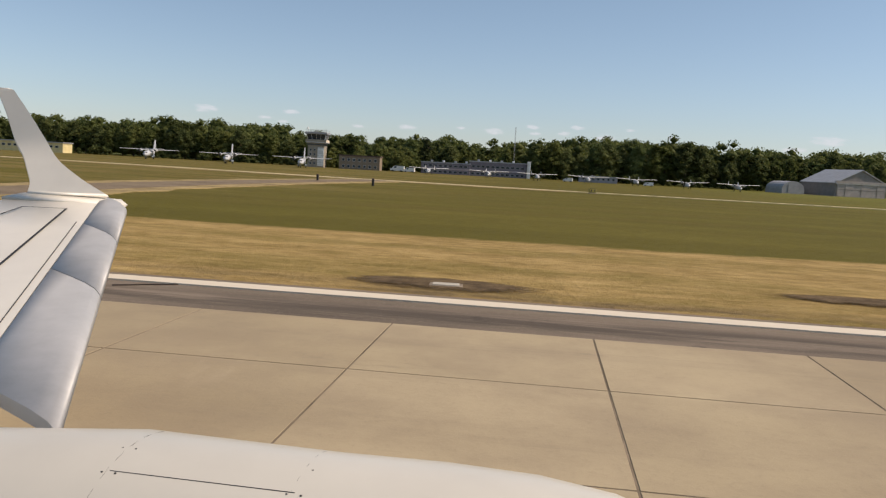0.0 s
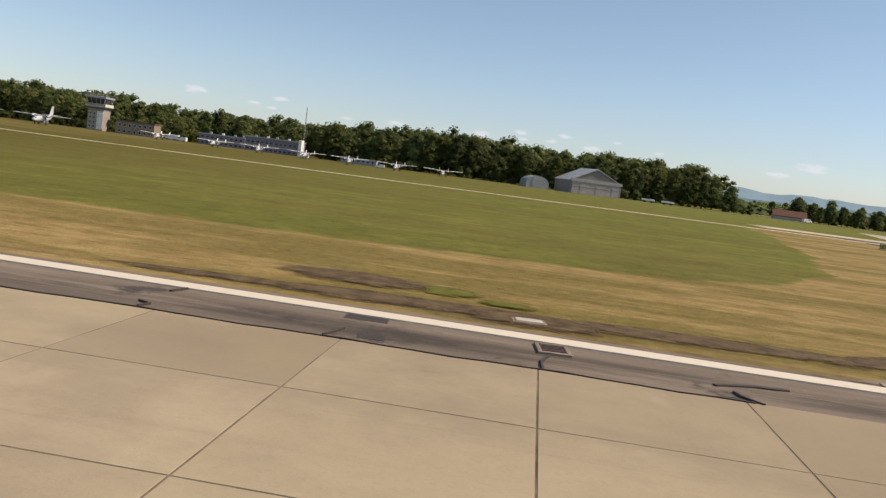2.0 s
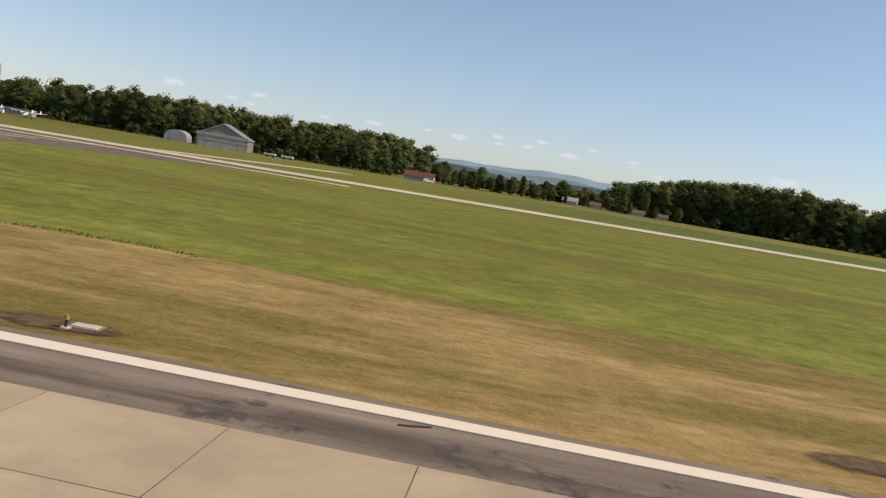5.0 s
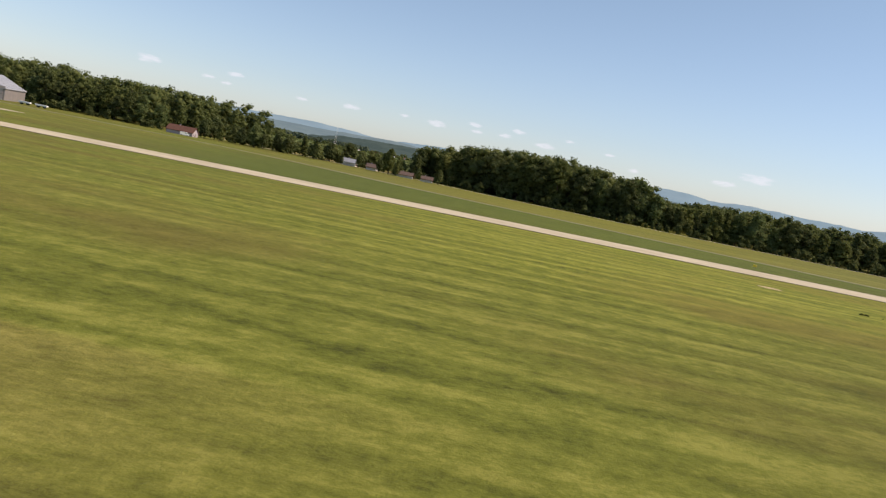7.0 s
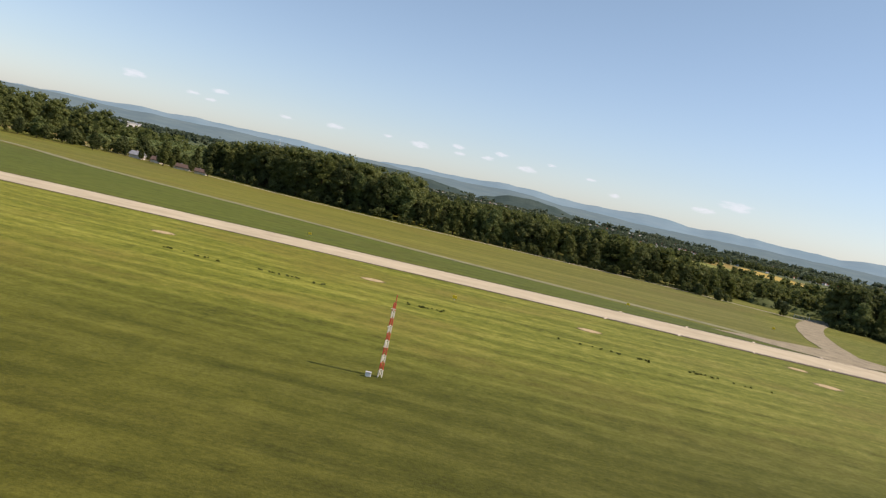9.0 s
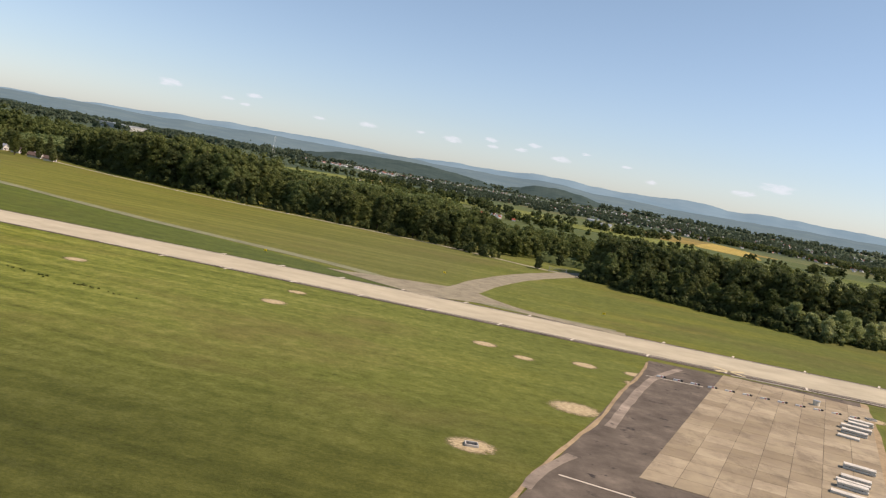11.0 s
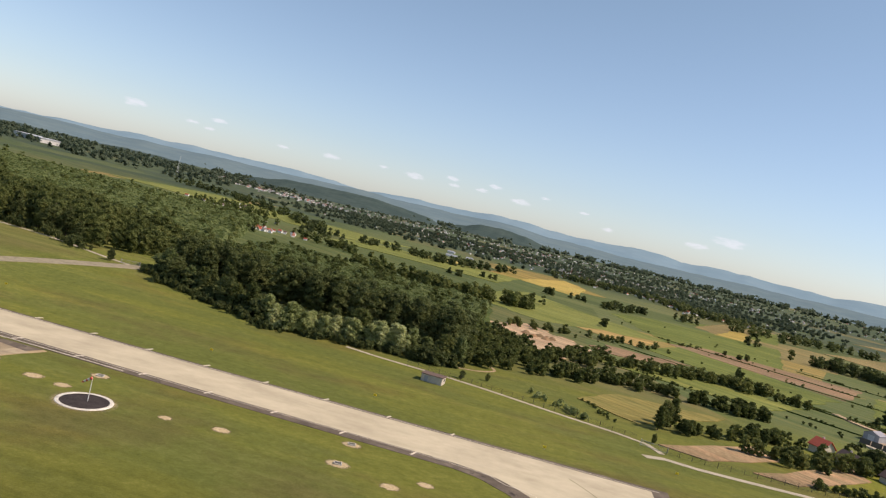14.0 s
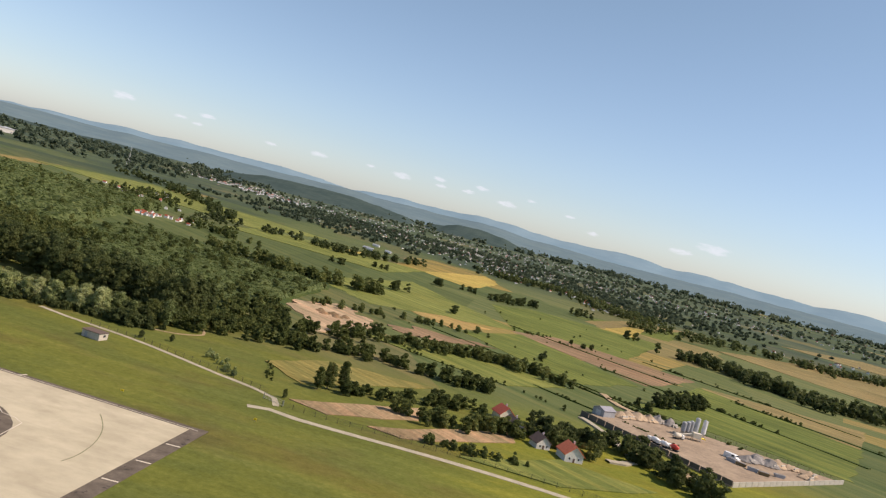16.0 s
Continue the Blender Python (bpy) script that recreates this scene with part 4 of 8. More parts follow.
for y in (100, 109, 118.5):
    ribbon("shoulder_bar", [(552.2, y), (554.5, y + 0.3)], 0.32, WHITE_PAINT, 0.042, "white shoulder bar", "marking")
for a, b in (((436.6, 116.6), (441.2, 119.8)), ((437, 120), (440.8, 116.3))):
    ribbon("closed_cross", [a, b], 0.55, LINE_FADED, 0.05, "faded yellow closed-taxiway cross", "marking")
ribbon("apron_line", [(425.6, 103.3), (428.8, 103.4), (432.8, 103.6)], 0.2, WHITE_PAINT, 0.036, "white line across the closed taxiway", "marking")
ribbon("apron_line", [(414.8, 59.7), (420.5, 58.4)], 0.2, WHITE_PAINT, 0.036, "white line on dark asphalt", "marking")
ribbon("apron_line", [(438.6, 115.6), (456.7, 115.4), (468.7, 114.8)], 0.2, WHITE_PAINT, 0.036, "white line along the apron", "marking")


# cracks sealed with tar on the runway and the taxiway's mouth
def crack(x, y, length, bend, width, z):
    pts, h = [(x, y)], bend
    for i in range(5):
        h += (rng.random() - 0.5) * 0.8
        x, y = x + length / 5 * math.cos(h), y + length / 5 * math.sin(h) * 0.6
        pts.append((x, y))
    ribbon("tar_seal", pts, width, BLACK_PAINT, z, "black tar-sealed crack", "crack", 0.7, width * 0.5)


for i in range(14):
    crack(90 + rng.random() * 26, 12.4 + rng.random() ** 1.4 * 14, 1.0 + rng.random() * 2.6, (rng.random() - 0.5) * 0.5, 0.03 + 0.03 * rng.random(), 0.041)
for i in range(10):
    crack(83 + rng.random() * 9, 13.4 + rng.random() * 3, 1.0 + rng.random() * 2, 0.4, 0.035, 0.041)
for i in range(20):
    crack(-20 + i * 11 + rng.random() * 9, 10.0 + rng.random() * 1.0, 0.4 + rng.random() * 1.0, (rng.random() - 0.5) * 3.0, 0.03 + 0.04 * rng.random(), 0.04)
LONG_CRACKS = ([(95.3, 14.45), (96.7, 14.45), (98.2, 14.62), (100.1, 14.55), (101.9, 14.3), (103.8, 14.44), (106.5, 14.3)], [(88.7, 14.5), (91, 14.7), (93.2, 14.0), (94.0, 14.3)], [(94.8, 12.57), (95.24, 12.42), (95.5, 11.98)], [(97.5, 16.0), (98.4, 16.36)],
               [(97, 19.66), (98.8, 19.7), (100.1, 19.94)], [(99.9, 25), (101.5, 26.3)], [(99.5, 16), (100.3, 16.16), (100.9, 15.4)], [(99.4, 13.2), (99.9, 12.7), (100.3, 12)], [(102.2, 22.5), (103.7, 23.1), (104.9, 23.9)], [(101.9, 19.1), (102.7, 18.8), (103.4, 18.2)], [(103.9, 19.7), (105.7, 20.2)])
SHORT_CRACKS = ([(96.55, 9.96), (96.97, 9.52)], [(96.8, 9.87), (98.1, 10.05)], [(98.1, 9.84), (98.7, 10.04), (99.4, 10.11)], [(98.3, 9.63), (98.6, 10.14)], [(98.6, 9.73), (99, 9.6)], [(98.6, 10.45), (99, 10.16), (99.4, 10)], [(100.6, 9.58), (101.1, 9.83), (101.8, 9.56)],
                [(102.2, 10.16), (103.4, 10.19), (104.8, 10.16)], [(103, 9.83), (103.6, 10), (104, 9.54)], [(103.8, 12.1), (104.4, 12.65), (104.9, 12.36), (105.2, 11.95)], [(103.4, 8.16), (104.4, 8.22)], [(99, 11.62), (99.2, 12.16), (99.6, 11.92)], [(91.3, 10.1), (92.2, 9.75), (93.2, 10.2), (94.8, 9.6)],
                [(106, 10.22), (109.05, 10.26)], [(107.2, 11.4), (107.5, 10.7)], [(108.4, 10.2), (108.9, 10)])
for line in LONG_CRACKS + SHORT_CRACKS:
    ribbon("tar_seal", line, 0.045, BLACK_PAINT, 0.05, "black tar-sealed crack", "crack", 0.4, 0.035)
# tar seam between the slabs and the shoulder, with short cross cracks
for x0, x1 in ((61.5, 74.15), (156.0, 166.5)):
    seam = [(x, 9.52 + 0.03 * math.sin(x * 2.3) + 0.015 * math.sin(x * 7.1)) for x in np.arange(x0, x1, 0.45)]
    ribbon("tar_seal", seam, 0.028, BLACK_PAINT, 0.048, "black tar-sealed seam along the slabs", "crack", 0.4, 0.04)
for line in ([(66.4, 9.62), (66.45, 9.85), (66.25, 9.95)], [(68.85, 9.62), (68.95, 9.9), (69.0, 10.15)], [(66.25, 10.85), (66.35, 11.2)], [(71.62, 9.55), (71.6, 10.0), (71.7, 10.4)], [(74.2, 9.5), (74.0, 9.75), (73.95, 9.95)]):
    ribbon("tar_seal", line, 0.03, BLACK_PAINT, 0.05, "black tar-sealed crack", "crack", 0.15, 0.012)
for x, y, w in ((131.6, 10.6, 0.6), (174.6, 10.6, 0.55), (144.9, 10.8, 0.6), (5.6, 10.4, 0.6), (69.1, 11.1, 0.62), (69.4, 9.95, 0.34)):
    ribbon("tar_patch", [(x - w * 0.5, y), (x + w * 0.5, y + 0.05)], 0.4, BLACK_PAINT, 0.025, "dark tar patch on the shoulder", "crack", 0.3, 0.1)


def soft_material(name, a, b):
    """Bare soil that breaks up into the grass round its rim."""
    m = Nodes(name, 0.95)
    v = m.pos(local=True)
    sep = m.node("ShaderNodeSeparateXYZ")
    m.put(sep.inputs[0], v)
    r2 = m.math("ADD", m.math("MULTIPLY", sep.outputs[0], sep.outputs[0]), m.math("MULTIPLY", sep.outputs[1], sep.outputs[1]))
    n = m.noise(m.pos(1.7, 4.5), 1.0, 8, 0.75)
    cover = m.step(m.math("ADD", m.math("SUBTRACT", 1.0, r2), m.math("MULTIPLY", n, 2.0)), 1.15, 1.75)
    f = m.noise(m.pos(), 2.4, 6, 0.75)
    m.bump(f, 0.6, 0.06)
    m.done(m.ramp(f, (0.35, a), (0.65, b)))
    mix = m.node("ShaderNodeMixShader", Fac=cover)
    m.put(mix.inputs[1], m.node("ShaderNodeBsdfTransparent").outputs[0])
    m.put(mix.inputs[2], m.bsdf.outputs[0])
    m.put(m.tree.nodes["Material Output"].inputs[0], mix.outputs[0])
    return m.mat


SOFT_SOIL = soft_material("scorched_soil", (0.058, 0.040, 0.022), (0.150, 0.108, 0.060))
SOFT_GREEN = soft_material("lush_tuft_grass", (0.078, 0.078, 0.012), (0.142, 0.138, 0.028))
SOFT_DIRT = soft_material("bare_tan_dirt", (0.30, 0.23, 0.125), (0.54, 0.44, 0.27))
DISC = mesh_of("bare_soil", [(0, 0, 0.05)] + [(r * math.cos(i / 20 * math.tau), r * math.sin(i / 20 * math.tau), z) for r, z in ((0.6, 0.035), (1.0, -0.4)) for i in range(20)],
               [(0, 1 + i, 1 + (i + 1) % 20) for i in range(20)] + [(1 + i, 21 + i, 21 + (i + 1) % 20, 1 + (i + 1) % 20) for i in range(20)])
DISC_OF = {}


def stain(name, x, y, rx, ry, material, lift, label, category="ground", rz=0.0):
    """A low uneven mound of bare soil."""
    soft = SOFT_DIRT if material is DIRT else SOFT_GREEN if material is GRASS else SOFT_SOIL
    if soft.name not in DISC_OF:
        DISC_OF[soft.name] = DISC.copy()
        DISC_OF[soft.name].materials.append(soft)
    ob = tagged(new(name, DISC_OF[soft.name]), label, category, "", "structure")
    ob.matrix_world = pose(x, y, ground_z(x, y) + lift, 0, 0, rz) @ Matrix.Diagonal((rx * 1.35, ry * 1.35, 0.06, 1))
    return ob


for x, y, rx, ry in ((-1.6, 13.4, 1.5, 0.6), (5.9, 14.9, 1.5, 0.5), (38.2, 15.6, 1.2, 0.5), (44.6, 16.2, 1.7, 0.75), (57.1, 13.2, 1.4, 0.5), (68.1, 14.9, 1.4, 0.75), (71.5, 13.0, 1.15, 0.6), (159.4, 12.9, 1.1, 0.75),
                     (123.9, 20.4, 1.6, 0.8), (130.9, 13.9, 1.5, 0.65), (140.3, 16.0, 1.7, 0.7), (144.9, 13.2, 1.3, 0.5), (174.6, 12.8, 1.1, 0.4), (189, 13.6, 1.4, 0.5), (204, 13.4, 1.2, 0.5)):
    stain("bare_soil", x, y, rx, ry, SCORCHED, 0.012, "scorched dark bare soil beside the runway")
for x, y, rx, ry in ((69.9, 14.8, 0.55, 0.5), (164.75, 15.2, 0.6, 0.6), (71.0, 14.2, 0.5, 0.3), (160.6, 12.6, 0.4, 0.4)):
    stain("grass_tuft", x, y, rx, ry, GRASS, 0.014, "lush green grass beside bare soil")
# brown fillet of scorched grass along the exit's edge
for line, w in (([(66, 12.9), (77, 13.7), (83.6, 17.9), (87.6, 22.4), (91.0, 29.5), (97.4, 43)], 0.5), ([(140, 12.3), (127.0, 12.3), (121.8, 13.4), (118.5, 15.2), (116.3, 18.4), (116.0, 22.5), (117.6, 33.4), (122.0, 51)], 0.5)):
    p = [Vector(q) for q in line]
    for a, b in zip(p, p[1:]):
        n = max(1, int((b - a).length / 1.6))
        for k in range(n):
            c = a.lerp(b, (k + rng.random() * 0.6) / n)
            stain("bare_soil", c.x, c.y, 1.5 + rng.random(), w * (0.7 + 0.6 * rng.random()) * 0.8, SCORCHED, 0.004, "scorched soil along the pavement's edge", "ground", math.degrees(math.atan2(b.y - a.y, b.x - a.x)))


# ---- woods ----
def curve_at(table, x):
    for (x0, v0), (x1, v1) in zip(table, table[1:]):
        if x <= x1:
            return v0 + (v1 - v0) * max(0.0, (x - x0) / (x1 - x0))
    return table[-1][1]


PROTOS = [
    tree_parts(10, 6.4, 44, 92, 0.15, LEAF, 0.12, "broadleaf_tree", "tall dark green broadleaf tree at the wood's edge"),
    tree_parts(10, 5.2, 44, 92, 0.15, LEAF, 0.10, "broadleaf_tree", "slender green broadleaf tree at the wood's edge"),
    tree_parts(10, 7.6, 44, 92, 0.15, LEAF_DARK, 0.10, "broadleaf_tree", "spreading dark broadleaf tree at the wood's edge"),
    tree_parts(10, 5.8, 44, 92, 0.15, LEAF_DARK, 0.16, "broadleaf_tree", "dense dark broadleaf tree at the wood's edge"),
    tree_parts(10, 3.6, 44, 92, 0.15, LEAF_DARK, 0.10, "poplar_tree", "narrow dark poplar at the wood's edge"),
    tree_parts(10, 6.0, 44, 92, 0.15, LEAF_YOUNG, 0.12, "birch_tree", "light green birch at the wood's edge"),
    tree_parts(10, 4.4, 44, 92, 0.15, LEAF, 0.14, "alder_tree", "slim mid-green alder at the wood's edge"),
]
WILLOWS = [
    tree_parts(8, 6.6, 44, 92, 0.15, LEAF_WILLOW, 0.06, "willow_tree", "round silvery green willow at the wood's edge"),
    tree_parts(8, 5.6, 44, 92, 0.15, LEAF_WILLOW, 0.06, "willow_tree", "pale green willow at the wood's edge"),
]
used = set()


def plant(kinds, x, y, h, base, group):
    k = kinds[int(rng.integers(len(kinds)))]
    s = h / base
    m = pose(x, y, ground_z(x, y) - 0.05, 0, 0, float(rng.random() * 360)) @ Matrix.Diagonal((s * (0.9 + 0.25 * rng.random()), s * (0.9 + 0.25 * rng.random()), s, 1))
    if k.name not in used:
        used.add(k.name)
        k.matrix_world = m
        k["group"] = group
        return k
    made = copy_thing(k, m)
    made.matrix_basis = m
    made["group"] = group
    return made


NORTH = [(-260, 12), (-178, 13), (-154, 11.6), (-127, 13.8), (-107, 13.4), (-97, 10.4), (-67, 10.8), (-52, 10.6), (-40, 12.2), (-29, 9.4), (-10, 11.8), (8, 13.2), (40, 14.4), (62, 13.6), (82, 13), (96, 13.4), (125, 13.4), (136, 11.5)]
EAST = [(217, 12.5), (228, 12.8), (237, 15), (255, 16.5), (272, 16.5), (290, 15), (298, 13.5), (302, 10), (310, 9.2), (323, 10.8), (350, 11), (380, 10), (396, 7)]
EAST_Y = [(216, 288), (240, 276), (278, 259), (315, 248), (345, 242), (375, 237), (396, 224)]
for x in np.arange(-215, 134, 4.6):
    plant(PROTOS, x + rng.random() * 2, 259.5 + rng.random() * 5, curve_at(NORTH, x) * (0.56 + 0.46 * rng.random()), 10, "trees along the wood's edge")
for x in np.arange(218, 394, 4.4):
    plant(PROTOS, x + rng.random() * 2, curve_at(EAST_Y, x) + rng.random() * 5, curve_at(EAST, x) * (0.72 + 0.30 * rng.random()), 10, "trees along the wood's edge")
FRONT = [(421.2, 212.4), (431.6, 201.5), (444.6, 194.7), (458, 186.1), (468.9, 179.3), (482.1, 185.7), (495, 187.6), (506.2, 189.8), (515, 195.9)]
for x in np.arange(424, 516, 4.0):
    w = 462 < x < 508 and rng.random() < 0.8
    plant(WILLOWS if w else PROTOS, x + rng.random() * 2, curve_at(FRONT, x) + rng.random() * 4, (6.2 if w else 8.0) * (0.8 + 0.35 * rng.random()), 8 if w else 10, "trees of the riverside wood")


def rows_of(table, x0, x1, y0, y1, n, k0=0.8, k1=1.12):
    p = scatter([(x0, y0), (x1, y0), (x1, y1), (x0, y1)], n)
    return p, [curve_at(table, q[0]) * (k0 + (k1 - k0) * rng.random()) for q in p]


p, h = rows_of(NORTH, -260, 134, 265, 320, 640, 0.62, 1.16)
tree_cloud("north_wood", p, h, LEAF, "deep green wood behind the parked aircraft", "wood", 11, 46, 0.27)
p, h = rows_of(NORTH, -200, 134, 320, 385, 420, 0.85, 1.32)
tree_cloud("north_wood", p, h, LEAF, "tall back rows of the deep green wood", "wood", 9, 30, 0.36)
p = np.array([(x, curve_at(EAST_Y, x) + 5 + 60 * rng.random()) for x in 216 + 184 * rng.random(460)])
h = [curve_at(EAST, q[0]) * (0.8 + 0.3 * rng.random()) for q in p]
tree_cloud("east_wood", p, h, LEAF, "deep green mixed wood beside the airfield", "wood", 11, 48, 0.27)
p = scatter([(425, 216), (510, 200), (514, 224), (421, 236)], 150)
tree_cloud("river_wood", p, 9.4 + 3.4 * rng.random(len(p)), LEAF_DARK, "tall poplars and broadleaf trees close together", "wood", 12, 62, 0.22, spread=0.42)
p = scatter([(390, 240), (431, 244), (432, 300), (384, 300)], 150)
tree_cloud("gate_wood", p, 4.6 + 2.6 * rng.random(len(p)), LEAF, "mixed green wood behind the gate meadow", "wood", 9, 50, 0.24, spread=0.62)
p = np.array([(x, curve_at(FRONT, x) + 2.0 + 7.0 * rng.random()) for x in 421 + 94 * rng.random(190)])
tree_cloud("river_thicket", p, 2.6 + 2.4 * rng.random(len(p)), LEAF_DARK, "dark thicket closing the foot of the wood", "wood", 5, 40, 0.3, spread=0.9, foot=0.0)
for x in np.arange(469, 501, 3.6):
    plant(WILLOWS, x + rng.random() * 1.5, curve_at(FRONT, x) - 2.2 + rng.random(), 6.4 * (0.8 + 0.35 * rng.random()), 8, "trees of the riverside wood")
p = along([(503, 184.5), (508, 186), (513, 187.5)], 16, 2.2)
tree_cloud("dark_shrubs", p, 2.6 + 1.4 * rng.random(len(p)), LEAF_DARK, "dense dark shrubs before the wood", "shrubs", 6, 60, 0.22, spread=0.9, foot=0.0)


# ---- things on the airfield ----
WHITE = plain("white_paint", (0.78, 0.78, 0.76), 0.45)
LIGHT_GREY = plain("light_grey_paint", (0.50, 0.51, 0.52), 0.5)
MID_GREY = plain("grey_sheet_metal", (0.30, 0.31, 0.33), 0.5)
ROOF_GREY = plain("weathered_roof_metal", (0.40, 0.41, 0.43), 0.4, 0.2)
DARK = plain("dark_rubber", (0.025, 0.025, 0.027), 0.7)
GLASS_DARK = plain("dark_window_glass", (0.035, 0.045, 0.055), 0.12)
YELLOW = plain("yellow_enamel", (0.80, 0.58, 0.02), 0.4)
# darkened sign yellow, shade put into the colour; lamp housings are olive too
OLIVE = plain("olive_enamel_and_shade", (0.26, 0.225, 0.03), 0.5)
# sign yellow once more, with the front's shade painted in
YELLOW_SHADED = plain("shaded_yellow_enamel", (0.66, 0.50, 0.03), 0.5)
RED = plain("red_enamel", (0.55, 0.06, 0.035), 0.45)
CREAM = plain("cream_render", (0.66, 0.60, 0.48), 0.85)
WALL_WHITE = plain("white_render", (0.62, 0.60, 0.56), 0.85)
WALL_GREY = plain("grey_render", (0.30, 0.30, 0.33), 0.85)
TILE_RED = plain("red_roof_tiles", (0.50, 0.10, 0.05), 0.7, grain=14)
TILE_DULL = plain("dull_red_roof_tiles", (0.14, 0.072, 0.054), 0.8, grain=14)
TILE_BROWN = plain("brown_roof_tiles", (0.14, 0.10, 0.085), 0.75, grain=14)
TILE_FADED = plain("faded_red_roof_tiles", (0.30, 0.085, 0.05), 0.8, grain=14)
TILE_ORANGE = plain("orange_roof_tiles", (0.62, 0.16, 0.07), 0.7, grain=14)
STEEL = plain("galvanised_steel", (0.42, 0.42, 0.41), 0.45, 0.5)
BLOCK = plain("cast_concrete", (0.46, 0.43, 0.37), 0.85, grain=5)
PLANE_GREY = plain("pale_aircraft_grey", (0.50, 0.52, 0.54), 0.4)
BRICK_PINK = plain("pink_cladding", (0.42, 0.36, 0.38), 0.8)


def rounded_body(bm, stations, sides=14):
    """A closed round body along y through (y, z, half width, half height)."""
    rings = []
    for y, z, rx, rz in stations:
        rings.append([bm.verts.new((rx * math.cos(a), y, z + rz * math.sin(a))) for a in (i / sides * math.tau for i in range(sides))])
    for r, s in zip(rings, rings[1:]):
        for i in range(sides):
            bm.faces.new((r[i], r[(i + 1) % sides], s[(i + 1) % sides], s[i]))
    bm.faces.new(rings[0])
    bm.faces.new(rings[-1][::-1])
    bmesh.ops.recalc_face_normals(bm, faces=bm.faces[:])
    for f in bm.faces:
        f.smooth = True
    return bm


def foil(bm, root, tip, thick=0.12):
    """A tapered wing or tail plane between two chords (x, y_front, y_back, z)."""
    def chord(c):
        x, a, b, z = c
        t = (b - a) * thick
        return [(x, a, z), (x, a + (b - a) * 0.25, z + t * 0.6), (x, b, z), (x, a + (b - a) * 0.25, z - t * 0.4)]
    r = [bm.verts.new(p) for p in chord(root)]
    t = [bm.verts.new(p) for p in chord(tip)]
    bm.faces.new(r)
    bm.faces.new(t[::-1])
    for i in range(4):
        bm.faces.new((r[i], t[i], t[(i + 1) % 4], r[(i + 1) % 4]))
    bmesh.ops.recalc_face_normals(bm, faces=bm.faces[:])
    return bm


def fin(bm, x, rows, w=0.05):
    """An upright tail fin through (y, z) corners."""
    return prism(bm, rows, w, Matrix(((0, 1, 0, x - w / 2), (1, 0, 0, 0), (0, 0, 1, 0), (0, 0, 0, 1))))


def light_twin(m):
    """High-wing twin turboprop with two fins; nose to -y."""
    top = thing("light_aircraft", "parked white high-wing twin turboprop with two tail fins", "aircraft", m, "parked light aircraft")
    part("fuselage", rounded_body(bmesh.new(), [(-2.7, 0.75, 0.06, 0.06), (-2.45, 0.8, 0.3, 0.28), (-1.7, 0.95, 0.46, 0.48), (-0.5, 1.0, 0.48, 0.52), (1.2, 1.05, 0.45, 0.5), (2.8, 1.3, 0.2, 0.24), (3.7, 1.45, 0.1, 0.12)]), PLANE_GREY, top)
    for s in (-1, 1):
        part("wing", foil(bmesh.new(), (0.2 * s, -0.75, 0.65, 1.55), (5.0 * s, -0.5, 0.45, 1.75)), WHITE, top)
        eng = part("engine", rounded_body(bmesh.new(), [(-1.75, 1.42, 0.1, 0.1), (-1.55, 1.42, 0.2, 0.2), (-0.8, 1.42, 0.24, 0.26), (0.5, 1.48, 0.12, 0.14)], 10), LIGHT_GREY, top)
        eng.location = (1.35 * s, 0, 0)
        bm = bmesh.new()
        for a in (10, 130, 250):
            box(bm, 0, 0, 0, 0.07, 0.02, 1.25, 0)
            bmesh.ops.rotate(bm, verts=bm.verts[:], cent=(0, 0, 0), matrix=Matrix.Rotation(radians(120), 3, "Y"))
        pr = part("propeller", bm, DARK, eng)
        pr.location = (0, -1.78, 1.42)
        part("tail_fin", fin(bmesh.new(), 1.15 * s, [(3.2, 1.45), (4.0, 1.45), (4.05, 2.35), (3.55, 2.35)]), WHITE, top)
        part("wheel", tubed(((0.75 * s - 0.06, 0.2, 0.22), (0.75 * s + 0.06, 0.2, 0.22), 0.22), sides=12), DARK, top)
        part("landing_strut", tubed(((0.42 * s, 0.1, 0.75), (0.75 * s, 0.2, 0.25), 0.05)), STEEL, top)
        part("wing_strut", tubed(((0.45 * s, 0, 0.8), (2.2 * s, 0, 1.62), 0.035)), PLANE_GREY, top)
    part("tailplane", foil(bmesh.new(), (-1.25, 3.2, 3.95, 1.5), (1.25, 3.2, 3.95, 1.5)), WHITE, top)
    part("nose_wheel", tubed(((-0.05, -2.0, 0.2), (0.05, -2.0, 0.2), 0.2), sides=12), DARK, top)
    part("nose_strut", tubed(((0, -2.0, 0.2), (0, -1.9, 0.7), 0.045)), STEEL, top)
    part("windscreen", boxed((0, -2.28, 1.08, 0.5, 0.3, 0.2, 0), bevel=0.04), GLASS_DARK, top)
    return top


